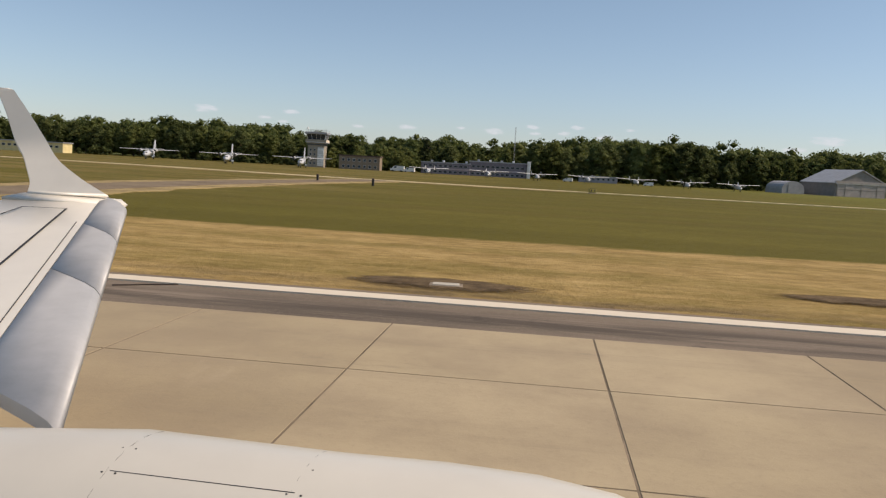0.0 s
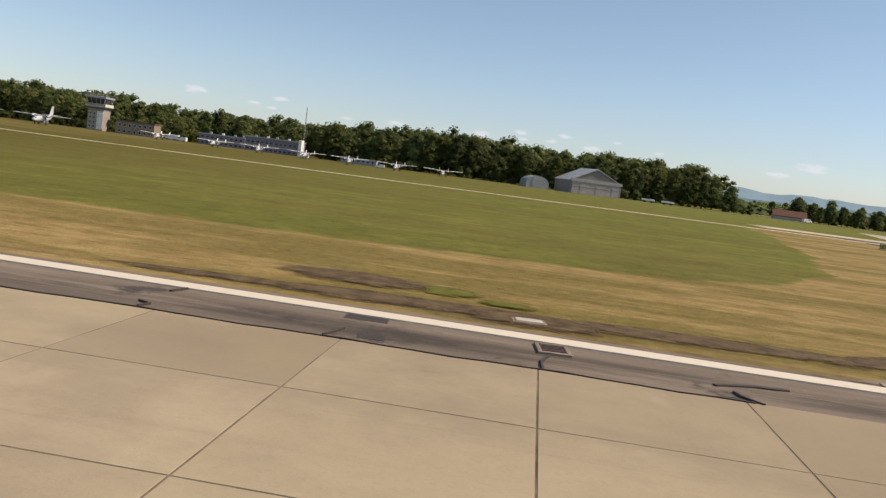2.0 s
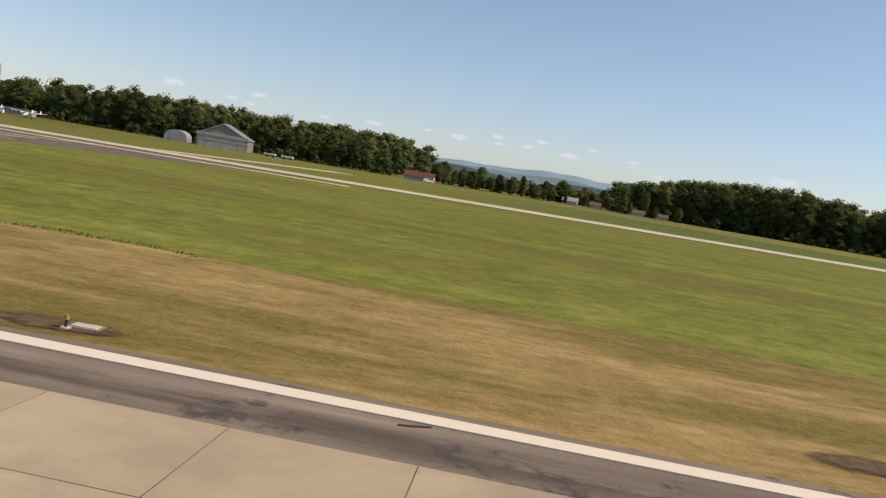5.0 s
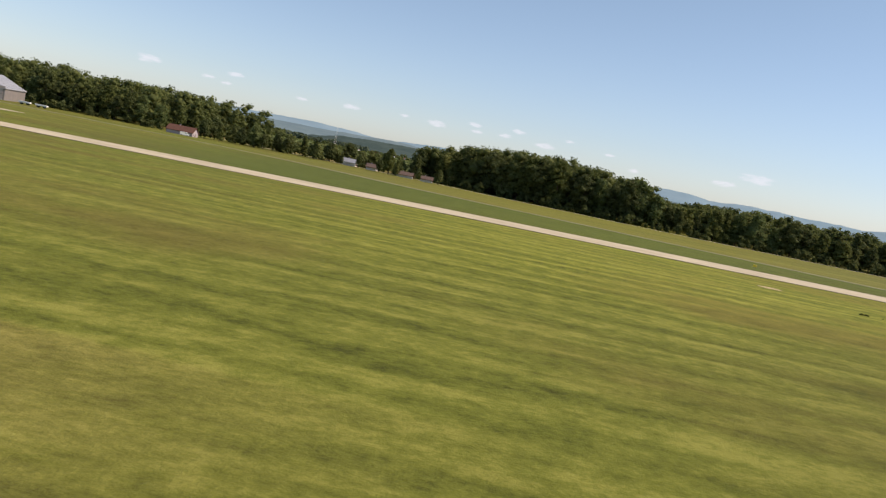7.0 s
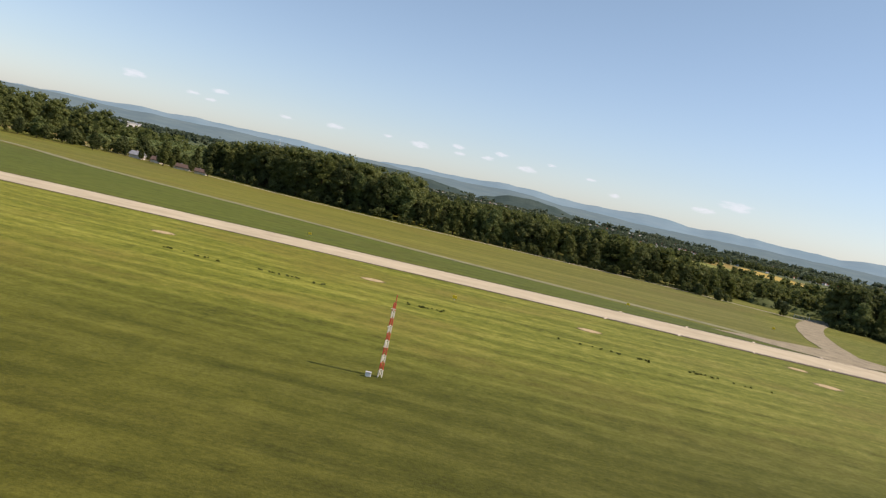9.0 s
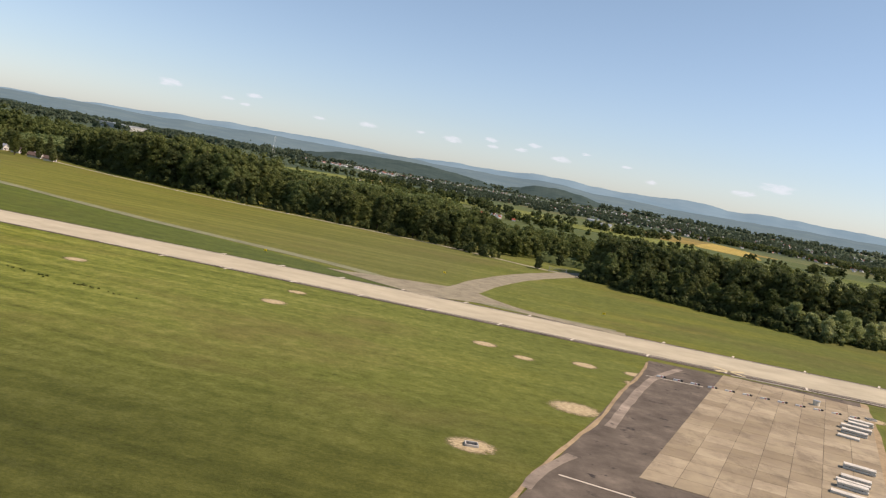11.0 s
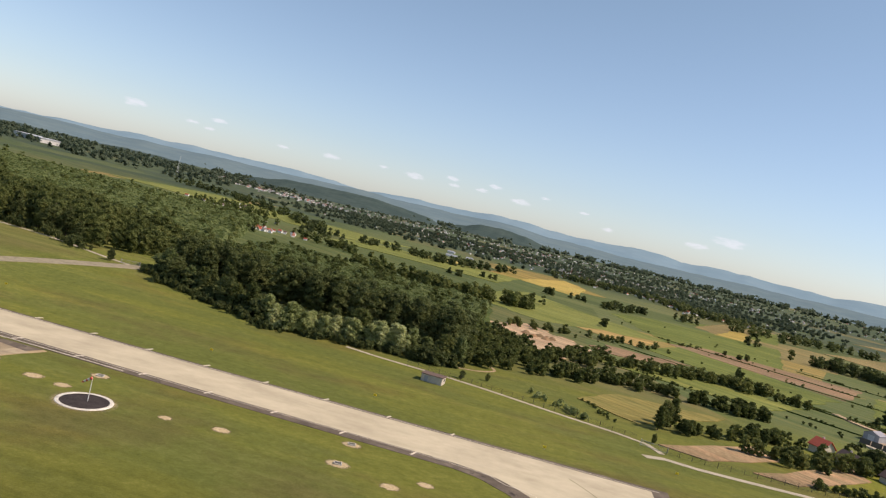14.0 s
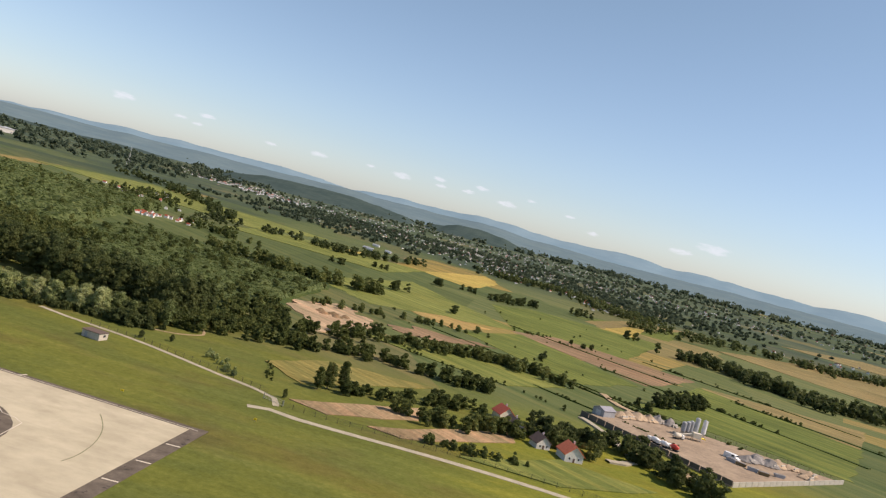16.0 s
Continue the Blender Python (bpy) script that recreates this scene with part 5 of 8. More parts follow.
def transport_twin(m):
    """Larger high-wing twin turboprop with one tall fin; nose to -y."""
    top = thing("transport_aircraft", "parked pale grey twin turboprop transport aircraft", "aircraft", m, "parked transport aircraft")
    part("fuselage", rounded_body(bmesh.new(), [(-5.6, 1.15, 0.08, 0.08), (-5.3, 1.2, 0.42, 0.38), (-4.4, 1.38, 0.74, 0.72), (-2, 1.48, 0.78, 0.80), (2.0, 1.52, 0.78, 0.78), (5.0, 2.1, 0.45, 0.5), (6.6, 2.45, 0.12, 0.18)], 16), PLANE_GREY, top)
    for s in (-1, 1):
        part("wing", foil(bmesh.new(), (0.2 * s, -1.2, 1.1, 2.42), (7.4 * s, -0.6, 0.4, 2.56)), PLANE_GREY, top)
        eng = part("engine", rounded_body(bmesh.new(), [(-2.5, 2.35, 0.12, 0.12), (-2.2, 2.35, 0.33, 0.35), (-1.0, 2.35, 0.38, 0.42), (1.2, 2.5, 0.12, 0.16)], 12), PLANE_GREY, top)
        eng.location = (1.9 * s, 0, 0)
        bm = bmesh.new()
        for a in range(3):
            box(bm, 0, 0, 0, 0.12, 0.03, 1.9, 0)
            bmesh.ops.rotate(bm, verts=bm.verts[:], cent=(0, 0, 0), matrix=Matrix.Rotation(radians(60), 3, "Y"))
        pr = part("propeller", bm, DARK, eng)
        pr.location = (0, -2.55, 2.35)
        part("sponson", rounded_body(bmesh.new(), [(-1.2, 0.7, 0.05, 0.05), (-0.6, 0.7, 0.3, 0.35), (1.4, 0.7, 0.3, 0.35), (2.2, 0.8, 0.05, 0.06)], 10), PLANE_GREY, top).location = (0.85 * s, 0, 0)
        part("wheel", tubed(((0.95 * s - 0.1, 0.2, 0.3), (0.95 * s + 0.1, 0.2, 0.3), 0.3), sides=12), DARK, top)
        part("tailplane", foil(bmesh.new(), (0.05 * s, 5.4, 6.9, 2.75), (2.5 * s, 5.9, 6.8, 2.8)), PLANE_GREY, top)
    part("tail_fin", fin(bmesh.new(), 0, [(4.2, 2.3), (6.9, 2.5), (7.1, 5.2), (6.1, 5.2)], 0.16), PLANE_GREY, top)
    part("nose_wheel", tubed(((-0.1, -4.4, 0.26), (0.1, -4.4, 0.26), 0.26), sides=12), DARK, top)
    part("nose_strut", tubed(((0, -4.4, 0.26), (0, -4.3, 0.9), 0.08)), STEEL, top)
    part("windscreen", boxed((0, -4.85, 1.72, 0.9, 0.5, 0.28, 0), bevel=0.06), GLASS_DARK, top)
    return top


first = light_twin(at(46.7, 200.5, 4))
for x, r in ((34.9, -3), (22.6, 2), (11.0, 0), (-1.5, 5), (-13.5, -2), (-28.8, 3)):
    copy_thing(first, at(x, 200.5, r))
first = transport_twin(at(-103, 200, 15))
for x, r in ((-81.3, 14), (-61.6, 12)):
    copy_thing(first, at(x, 200, r))


def window_rows(parent, x0, x1, n, z, w, h, y, frame_mat=None, name="window"):
    for i in range(n):
        x = x0 + (x1 - x0) * (i + 0.5) / n
        win = part(name, boxed((x, y + 0.01, z, w, 0.08, h, 0)), frame_mat or LIGHT_GREY, parent)
        part("pane", boxed((x, y - 0.025, z, w * 0.84, 0.03, h * 0.8, 0)), GLASS_DARK, win)


HANGAR_SHEET = plain("taupe_sheet_metal", (0.23, 0.21, 0.20), 0.6)
HANGAR_DOOR = plain("pink_grey_door_sheet", (0.38, 0.34, 0.32), 0.6)


def hangar():
    top = thing("hangar", "large grey sheet-metal hangar with a gabled roof", "hangar", at(87.1, 233.5, 14))
    # the front faces the apron; gable outline in x and z, pushed through y
    part("wall", prism(bmesh.new(), [(-7.6, -0.5), (7.6, -0.5), (7.6, 3.6), (0, 7.3), (-7.6, 3.6)], 17), HANGAR_SHEET, top)
    for s in (-1, 1):
        roof = part("roof", prism(bmesh.new(), [(0, 7.35), (7.9 * s, 3.5), (7.9 * s, 3.7), (0, 7.58)], 17.6, pose(0, -0.3, 0)), ROOF_GREY, top)
        for k in range(9):
            part("roof_seam", prism(bmesh.new(), [(0, 7.58), (7.9 * s, 3.7), (7.9 * s, 3.76), (0, 7.64)], 0.08, pose(0, 0.6 + 1.9 * k, 0)), STEEL, roof)
    for i in range(6):
        d = part("sliding_door", boxed((-5.9 + i * 2.36, -0.12 - 0.06 * (i % 2), 1.5, 2.3, 0.1, 3.8, 0)), HANGAR_DOOR, top)
        part("rib", boxed((-5.9 + i * 2.36, -0.19 - 0.06 * (i % 2), 1.9, 2.26, 0.05, 0.14, 0)), HANGAR_SHEET, d)
    part("door_rail", boxed((0, -0.2, 3.5, 15, 0.3, 0.18, 0)), STEEL, top)
    part("door_header", boxed((0, -0.1, 3.95, 15.4, 0.5, 0.7, 0)), HANGAR_DOOR, top)
    annex = thing("arched_shelter", "low grey arched metal shelter beside the hangar", "shelter", at(70.5, 237.5, 14))
    arch = [(-3.4, -0.5)] + [(-3.4 * math.cos(a), 1.2 + 2.3 * math.sin(a)) for a in (i / 10 * math.pi for i in range(11))] + [(3.4, -0.5)]
    part("shell", prism(bmesh.new(), arch, 9), MID_GREY, annex)
    part("door", boxed((0, -0.06, 1.1, 3.2, 0.1, 3.0, 0)), MID_GREY, annex)


hangar()


# render toned down: the shade on the tower's front is in it
TOWER_RENDER = plain("shaded_tower_render", (0.34, 0.305, 0.25), 0.85)


def flared(bm, w0, w1, z0, z1):
    """A square block that widens upwards."""
    made = bmesh.ops.create_cube(bm, size=1.0, matrix=pose(0, 0, (z0 + z1) / 2) @ Matrix.Diagonal((w0, w0, z1 - z0, 1)))
    for v in made["verts"]:
        if v.co.z > (z0 + z1) / 2:
            v.co.x *= w1 / w0
            v.co.y *= w1 / w0
    return bm


def control_tower():
    top = thing("control_tower", "grey-beige airfield control tower with a flared glazed cab", "tower", at(-69.4, 240.5, 6))
    part("shaft", boxed((0, 0, 2.9, 5.0, 5.0, 6.8, 0), bevel=0.05), TOWER_RENDER, top)
    # the sunlit band on the right is put in as white colour
    part("stair_wall", boxed((1.45, -2.56, 3.2, 1.9, 0.16, 5.6, 0)), WHITE, top)
    for k in range(8):
        part("stair_rib", boxed((1.45, -2.66, 0.8 + 0.7 * k, 1.9, 0.06, 0.1, 0)), LIGHT_GREY, top)
    for k in range(4):
        window_rows(top, -2.2, 0.2, 2, 1.2 + k * 1.35, 0.6, 0.75, -2.52)
    part("lower_gallery", flared(bmesh.new(), 5.0, 5.7, 6.3, 7.4), TOWER_RENDER, top)
    part("gallery_glass", boxed((0, 0, 6.95, 5.5, 5.5, 0.55, 0)), GLASS_DARK, top)
    part("balcony", boxed((0, 0, 7.52, 6.3, 6.3, 0.22, 0), bevel=0.03), LIGHT_GREY, top)
    for s in (-1, 1):
        part("parapet", boxed((0, 3.08 * s, 8.0, 6.3, 0.1, 0.75, 0)), TOWER_RENDER, top)
        # lighter cream on the sides, against the painted shade in front
        part("parapet", boxed((3.08 * s, 0, 8.0, 0.1, 6.06, 0.75, 0)), CREAM, top)
    part("cab_wall", boxed((0, 0, 8.0, 4.9, 4.9, 0.8, 0)), TOWER_RENDER, top)
    part("cab", flared(bmesh.new(), 5.0, 6.0, 8.4, 10.0), GLASS_DARK, top)
    for i in range(5):
        x = -2.0 + i
        part("mullion", tubed(((x * 1.25, -2.54, 8.4), (x * 1.5, -3.04, 10.0), 0.06), sides=5), LIGHT_GREY, top)
        part("mullion", tubed(((2.54, x * 1.25, 8.4), (3.04, x * 1.5, 10.0), 0.06), sides=5), LIGHT_GREY, top)
    part("cab_roof", boxed((0, 0, 10.3, 6.7, 6.7, 0.7, 0), bevel=0.08), MID_GREY, top)
    bm = bmesh.new()
    for i in range(10):
        for s in (-1, 1):
            tube(bm, (-3.1 + i * 0.69, 3.1 * s, 10.6), (-3.1 + i * 0.69, 3.1 * s, 11.3), 0.03, sides=5)
    for s in (-1, 1):
        tube(bm, (-3.1, 3.1 * s, 11.3), (3.1, 3.1 * s, 11.3), 0.03, sides=5)
    part("railing", bm, STEEL, top)
    for x, h in ((-2.9, 1.4), (-0.4, 1.0), (1.4, 0.7), (2.6, 1.1)):
        part("aerial", tubed(((x, -1, 10.6), (x, -1, 10.9 + h), 0.07, 0.03)), STEEL, top)
    part("radar_dome", tubed(((-2.9, -1, 11.6), (-2.9, -1, 12.1), 0.28, 0.16), sides=12), WHITE, top)


control_tower()


# grey-purple holds the shade that lies on the office front
OFFICE_FRONT = plain("shaded_office_render", (0.215, 0.195, 0.225), 0.85)


def office_block():
    top = thing("office_building", "long two-storey grey and pink airfield office building", "building", at(-21.5, 246.5, 2))
    part("wall", boxed((-8.5, 2, 1.3, 15, 8, 4.0, 0), bevel=0.04), OFFICE_FRONT, top)
    part("upper_block", boxed((7.5, 2.5, 1.8, 17.5, 8, 5.0, 0), bevel=0.04), OFFICE_FRONT, top)
    part("stair_tower", boxed((16.9, -1.0, 2.3, 1.0, 3.2, 5.6, 0), bevel=0.04), WHITE, top)
    for x0, w, z in ((-8.5, 14.6, 1.6), (7.4, 17.0, 1.75)):
        part("cladding_band", boxed((x0, -2.07 if x0 < 0 else -1.57, z, w, 0.1, 0.5, 0)), BRICK_PINK, top)
    part("roof", boxed((-8.5, 2, 3.45, 15.3, 8.3, 0.3, 0)), ROOF_GREY, top)
    part("roof", boxed((7.5, 2.5, 4.4, 17.9, 8.3, 0.3, 0)), ROOF_GREY, top)
    for z in (0.7, 2.5):
        window_rows(top, -15.5, -1.5, 9, z, 1.1, 0.7, -2.0, MID_GREY)
    for z in (0.7, 2.9):
        window_rows(top, -0.8, 15.8, 11, z, 1.1, 0.7, -1.5, MID_GREY)
    for i in range(8):
        part("roof_vent", boxed((-13 + i * 3.6, 0.5 + (i % 3), 3.9 + (0.9 if i > 3 else 0), 0.7, 0.6, 0.6, 0), bevel=0.03), WHITE if i % 2 else STEEL, top)
    low = thing("small_building", "cream-brown two-storey building among trees", "building", at(-55.4, 239.5, 3))
    part("wall", boxed((0, 0, 1.7, 12.4, 5, 4.6, 0)), plain("brown_render", (0.27, 0.215, 0.16), 0.85), low)
    part("roof", boxed((0, 0, 4.1, 12.8, 5.5, 0.3, 0)), TILE_BROWN, low)
    for z in (0.9, 2.8):
        window_rows(low, -5.7, 5.7, 7, z, 0.8, 0.9, -2.5)


office_block()


def lattice_mast(name, label, m, h, r0, r1, bands, mats, group=""):
    top = thing(name, label, "mast", m, group)
    for b in range(bands):
        z0, z1 = h * b / bands, h * (b + 1) / bands
        bm = bmesh.new()
        rr = [r0 + (r1 - r0) * z / h for z in (z0, z1)]
        for k in range(3):
            a, c = k / 3 * math.tau, (k + 1) / 3 * math.tau
            p = [Vector((rr[i] * math.cos(q), rr[i] * math.sin(q), z)) for q in (a, c) for i, z in ((0, z0), (1, z1))]
            tube(bm, p[0], p[1], 0.035, sides=5)
            tube(bm, p[0], p[3], 0.02, sides=4)
            tube(bm, p[2], p[1], 0.02, sides=4)
            tube(bm, p[1], p[3], 0.02, sides=4)
        part("mast_section", bm, mats[b % len(mats)], top)
    return top


MAST_RED = plain("signal_red", (0.55, 0.09, 0.05), 0.5)
MAST_WHITE = plain("signal_white", (0.78, 0.74, 0.66), 0.5)
glide = lattice_mast("glide_path_mast", "red and white lattice glide-path mast", at(327.1, 54.4), 5.3, 0.17, 0.10, 10, (MAST_WHITE, MAST_RED))
for z in (2.2, 3.6, 4.9):
    part("antenna_array", boxed((0, -0.16, z, 0.3, 0.06, 0.06, 0)), MAST_WHITE, glide)
part("antenna_pole", tubed(((0.05, 0, 5.2), (0.05, 0, 5.9), 0.03)), MAST_RED, glide)
cabin = thing("equipment_box", "small white equipment box beside the mast", "box", at(326.4, 53.8, 8))
part("body", boxed((0, 0, 0.15, 0.4, 0.25, 0.3, 0), bevel=0.02), WHITE, cabin)
part("lid", boxed((0, 0, 0.32, 0.44, 0.29, 0.04, 0), bevel=0.01), LIGHT_GREY, cabin)
lattice_mast("radio_mast", "slim steel lattice radio mast above the wood", at(-10, 266), 16.5, 0.3, 0.15, 12, (STEEL,))


def taxi_sign(x, y, rz, w, h, n, mat, label, back=DARK, legend=True):
    """A lit guidance sign on short feet: framed panels in a row."""
    top = thing("taxiway_sign", label, "sign", at(x, y, rz), "guidance signs")
    part("base", boxed((0, 0, 0.0, w + 0.2, 0.4, 0.06, 0), bevel=0.01), PAD_GREY, top)
    for i in range(n):
        cx = -w / 2 + w / n * (i + 0.5)
        p = part("panel", boxed((cx, 0, 0.10 + h / 2, w / n - 0.02, 0.16, h, 0), bevel=0.015), mat, top)
        for z in (0.08 + h, 0.12):
            part("panel_frame", boxed((cx, -0.078, z, w / n, 0.03, 0.04, 0)), DARK, p)
        if legend:
            part("legend_bar", boxed((cx, -0.083, 0.10 + h / 2, w / n * 0.34, 0.012, h * 0.5, 0)), DARK, p)
        for s in (-1, 1):
            part("foot", tubed(((cx + s * w / n * 0.3, 0, 0.0), (cx + s * w / n * 0.3, 0, 0.12), 0.025), sides=6), STEEL, top)
    part("rear_panel", boxed((0, 0.085, 0.10 + h / 2, w, 0.014, h, 0)), back, top)
    return top


PAD_GREY = plain("stained_concrete_pad", (0.24, 0.20, 0.155), 0.9, grain=5, amount=0.3)
taxi_sign(45.1, 16.4, 98, 0.6, 0.5, 3, YELLOW, "bright yellow guidance sign on a concrete pad", YELLOW, False)
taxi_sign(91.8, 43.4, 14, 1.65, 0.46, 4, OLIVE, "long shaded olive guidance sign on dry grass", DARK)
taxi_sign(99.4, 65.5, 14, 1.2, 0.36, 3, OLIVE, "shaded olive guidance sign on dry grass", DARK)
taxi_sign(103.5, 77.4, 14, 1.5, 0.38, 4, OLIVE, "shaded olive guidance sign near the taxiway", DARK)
taxi_sign(122.4, 37.2, -6, 1.45, 0.46, 5, YELLOW_SHADED, "long yellow guidance sign on dry grass, shade in its colour", YELLOW_SHADED, False)
exit_sign = taxi_sign(140.3, 16.2, 6, 0.62, 0.5, 1, YELLOW, "square yellow guidance sign with a black letter and arrow", legend=False)
letter = bpy.data.curves.new("letter", "FONT")
letter.body, letter.size, letter.extrude = "D", 0.4, 0.004
letter.materials.append(DARK)
ob = new("letter", letter)
ob.parent = exit_sign
ob.matrix_local = pose(-0.24, -0.088, 0.22, 90, 0, 0)
part("arrow", prism(bmesh.new(), [(0.05, 0.33), (0.16, 0.33), (0.16, 0.26), (0.27, 0.355), (0.16, 0.45), (0.16, 0.38), (0.05, 0.38)], 0.008, pose(0, -0.09, 0)), DARK, exit_sign)
taxi_sign(5.5, 89.6, 30, 0.9, 0.45, 2, OLIVE, "dark shaded guidance sign far across the grass", DARK)
for x, y in ((45.2, 16.5), (140.3, 16.2)):
    b = thing("sign_pad", "flat stained concrete pad under a guidance sign", "pad", at(x + 0.2, y - 0.1, 4))
    part("slab", boxed((0, 0, -0.02, 1.5, 0.9, 0.07, 0), bevel=0.01), PAD_GREY, b)


def edge_light(x, y, group="runway edge lights"):
    top = thing("edge_light", "small raised runway edge light on a grey disc", "light", at(x, y), group)
    part("disc", tubed(((0, 0, 0.0), (0, 0, 0.03), 0.09), sides=14), LIGHT_GREY, top)
    part("stem", tubed(((0, 0, 0.02), (0, 0, 0.17), 0.025), sides=8), DARK, top)
    part("lamp_housing", tubed(((0, 0, 0.16), (0, 0, 0.24), 0.05, 0.035), sides=10), OLIVE, top)
    return top


light = edge_light(85.3, 13.3)
for x, y in ((88.6, 15.4), (90.7, 18.4), (93.7, 26.4), (101.1, 38.7), (113.9, 16.1), (112, 21.8), (119.3, 14.2), (144.7, 12.6), (174.9, 12.6), (198.3, 12.7), (232, 12.7)):
    copy_thing(light, at(x, y))


def drain_cover(x, y, rz, s, group="covers beside the runway"):
    top = thing("drain_cover", "pale square concrete cover set in bare soil", "cover", at(x, y, rz), group)
    part("frame", boxed((0, 0, -0.01, 0.95 * s, 0.6 * s, 0.06, 0), bevel=0.01), PAD_GREY, top)
    part("lid", boxed((0, 0, 0.025, 0.75 * s, 0.42 * s, 0.02, 0), bevel=0.005), BLOCK, top)
    return top


for x, y, r in ((-1.5, 13.2, 4), (57.1, 13.1, 8), (130.8, 13.2, -4), (123.9, 20.2, 8), (175.1, 12.9, 5), (71.4, 12.85, 8), (159.1, 13.0, 4), (144.9, 13.1, 6)):
    drain_cover(x, y, r, 0.6)

def gully(x, y, rz):
    """A sunken drain in the shoulder: pale frame, dark grate of bars."""
    top = thing("drain_gully", "rusty dark drain grate in a pale concrete rim", "drain", at(x, y, rz), "gullies in the shoulder")
    part("rim", boxed((0, 0.27, 0.03, 0.46, 0.06, 0.05, 0), (0, -0.27, 0.03, 0.46, 0.06, 0.05, 0), (0.2, 0, 0.03, 0.06, 0.48, 0.05, 0), (-0.2, 0, 0.03, 0.06, 0.48, 0.05, 0), bevel=0.006), PAD_GREY, top)
    # flat dark box gives the hole's shade under the bars
    part("pit", boxed((0, 0, 0.026, 0.34, 0.48, 0.02, 0)), DARK, top)
    for k in range(6):
        part("bar", boxed((0, -0.2 + 0.08 * k, 0.042, 0.34, 0.028, 0.012, 0)), TILE_BROWN, top)


for x, y, r in ((71.75, 10.8, 6), (163.0, 10.45, 4)):
    gully(x, y, r)


def buried_slab(x, y, rz, w, d):
    """A dark weathered slab level with the soil, with a pale broken kerb behind it."""
    top = thing("buried_slab", "dark weathered concrete slab sunk in dry grass", "slab", at(x, y, rz), "")
    part("slab", boxed((0, 0, -0.03, w, d, 0.09, 0), bevel=0.012), SLAB_DARK, top)
    part("kerb", boxed((0.05, d / 2 + 0.05, -0.03, w * 0.96, 0.06, 0.13, 0), bevel=0.015), PAD_GREY, top)
    part("kerb", boxed((w / 2 + 0.05, 0.15, -0.03, 0.06, d * 0.55, 0.12, 0), bevel=0.015), PAD_GREY, top)


SLAB_DARK = plain("weathered_dark_slab", (0.115, 0.092, 0.068), 0.95, grain=5, amount=0.5)
buried_slab(163.25, 14.9, 4, 1.8, 1.05)

# ragged fringe of uncut grass where straw meets the green
ragged = random.Random(77)
verts, faces = [], []
for k in range(1000):
    x = 146 + 27 * ragged.random()
    y = 22.75 - 1.6 * math.exp(-((x - 57) / 14) ** 2) + 90 * math.exp(-abs((x - 108) / 19.5) ** 3) + 0.25 * math.sin(x * 0.6) + 0.1 * math.sin(x * 2.1) + ragged.gauss(0, 0.16)
    z, h, w, a = ground_z(x, y), 0.015 + 0.035 * ragged.random(), 0.03, ragged.random() * 3.14
    n = len(verts)
    verts += [(x - w * math.cos(a), y - w * math.sin(a), z - 0.01), (x + w * math.cos(a), y + w * math.sin(a), z - 0.01), (x + ragged.gauss(0, 0.03), y + ragged.gauss(0, 0.03), z + h)]
    faces.append((n, n + 1, n + 2))
UNCUT = plain("uncut_grass", (0.110, 0.098, 0.026), 0.95, grain=4, amount=0.5)
tagged(new("uncut_grass", mesh_of("uncut_grass", verts, faces, UNCUT)), "ragged line of dark uncut grass by the straw verge", "grass", "", "stuff")

for x, y in ((-22.1, 77), (-15, 70)):
    b = thing("marker_post", "short dark marker post on the grass", "post", at(x, y))
    part("post", boxed((0, 0, 0.25, 0.2, 0.2, 0.7, 0), bevel=0.02), DARK, b)
    part("cap", boxed((0, 0, 0.63, 0.24, 0.24, 0.08, 0), bevel=0.02), TILE_BROWN, b)


def van(x, y, rz, label, body=None, s=1.0):
    top = thing("van", label, "vehicle", at(x, y, rz, 0, s))
    part("body", prism(bmesh.new(), [(-1.4, 0.18), (1.4, 0.18), (1.4, 0.62), (1.0, 0.7), (0.65, 1.15), (-1.4, 1.15)], 1.0, pose(0, -0.5, 0)), body or WHITE, top)
    part("windscreen", boxed((0.86, 0, 0.92, 0.06, 0.86, 0.36, 0)), GLASS_DARK, top)
    for s2 in (-1, 1):
        part("side_window", boxed((0.35, 0.5 * s2, 0.9, 0.5, 0.03, 0.3, 0)), GLASS_DARK, top)
        for x2 in (-0.85, 0.85):
            part("wheel", tubed(((x2, 0.42 * s2, 0.18), (x2, 0.54 * s2, 0.18), 0.18), sides=12), DARK, top)
    return top


van(-44, 239.5, 180, "white box van parked beside the offices", s=1.5)
van(-40, 237.5, 175, "white service vehicle beside the offices", s=1.2)
van(6.5, 214, 170, "white van parked behind the aircraft", s=0.9)
van(27.5, 215.5, 185, "white van parked behind the aircraft", s=0.9)
for x, w in ((16, 11.0),):
    b = thing("site_cabin", "long low grey cabin with a pale roof at the wood's edge", "cabin", at(x, 240, 2))
    part("wall", boxed((0, 0, 0.8, w, 3, 1.8, 0), bevel=0.03), WALL_GREY, b)
    part("roof", boxed((0, 0, 1.78, w + 0.3, 3.3, 0.16, 0)), LIGHT_GREY, b)
    window_rows(b, -w / 2 + 0.4, w / 2 - 0.4, 7, 1.0, 0.7, 0.6, -1.5, MID_GREY)
for x in (102.3, 107.8):
    b = thing("trailer", "low white trailer parked beside the hangar", "trailer", at(x, 234, 3))
    part("deck", boxed((0, 0, 0.75, 3.6, 1.1, 0.5, 0), bevel=0.04), WHITE, b)
    for s in (-1, 1):
        part("wheel", tubed(((s * 1.0, -0.6, 0.28), (s * 1.0, 0.6, 0.28), 0.28), sides=12), DARK, b)
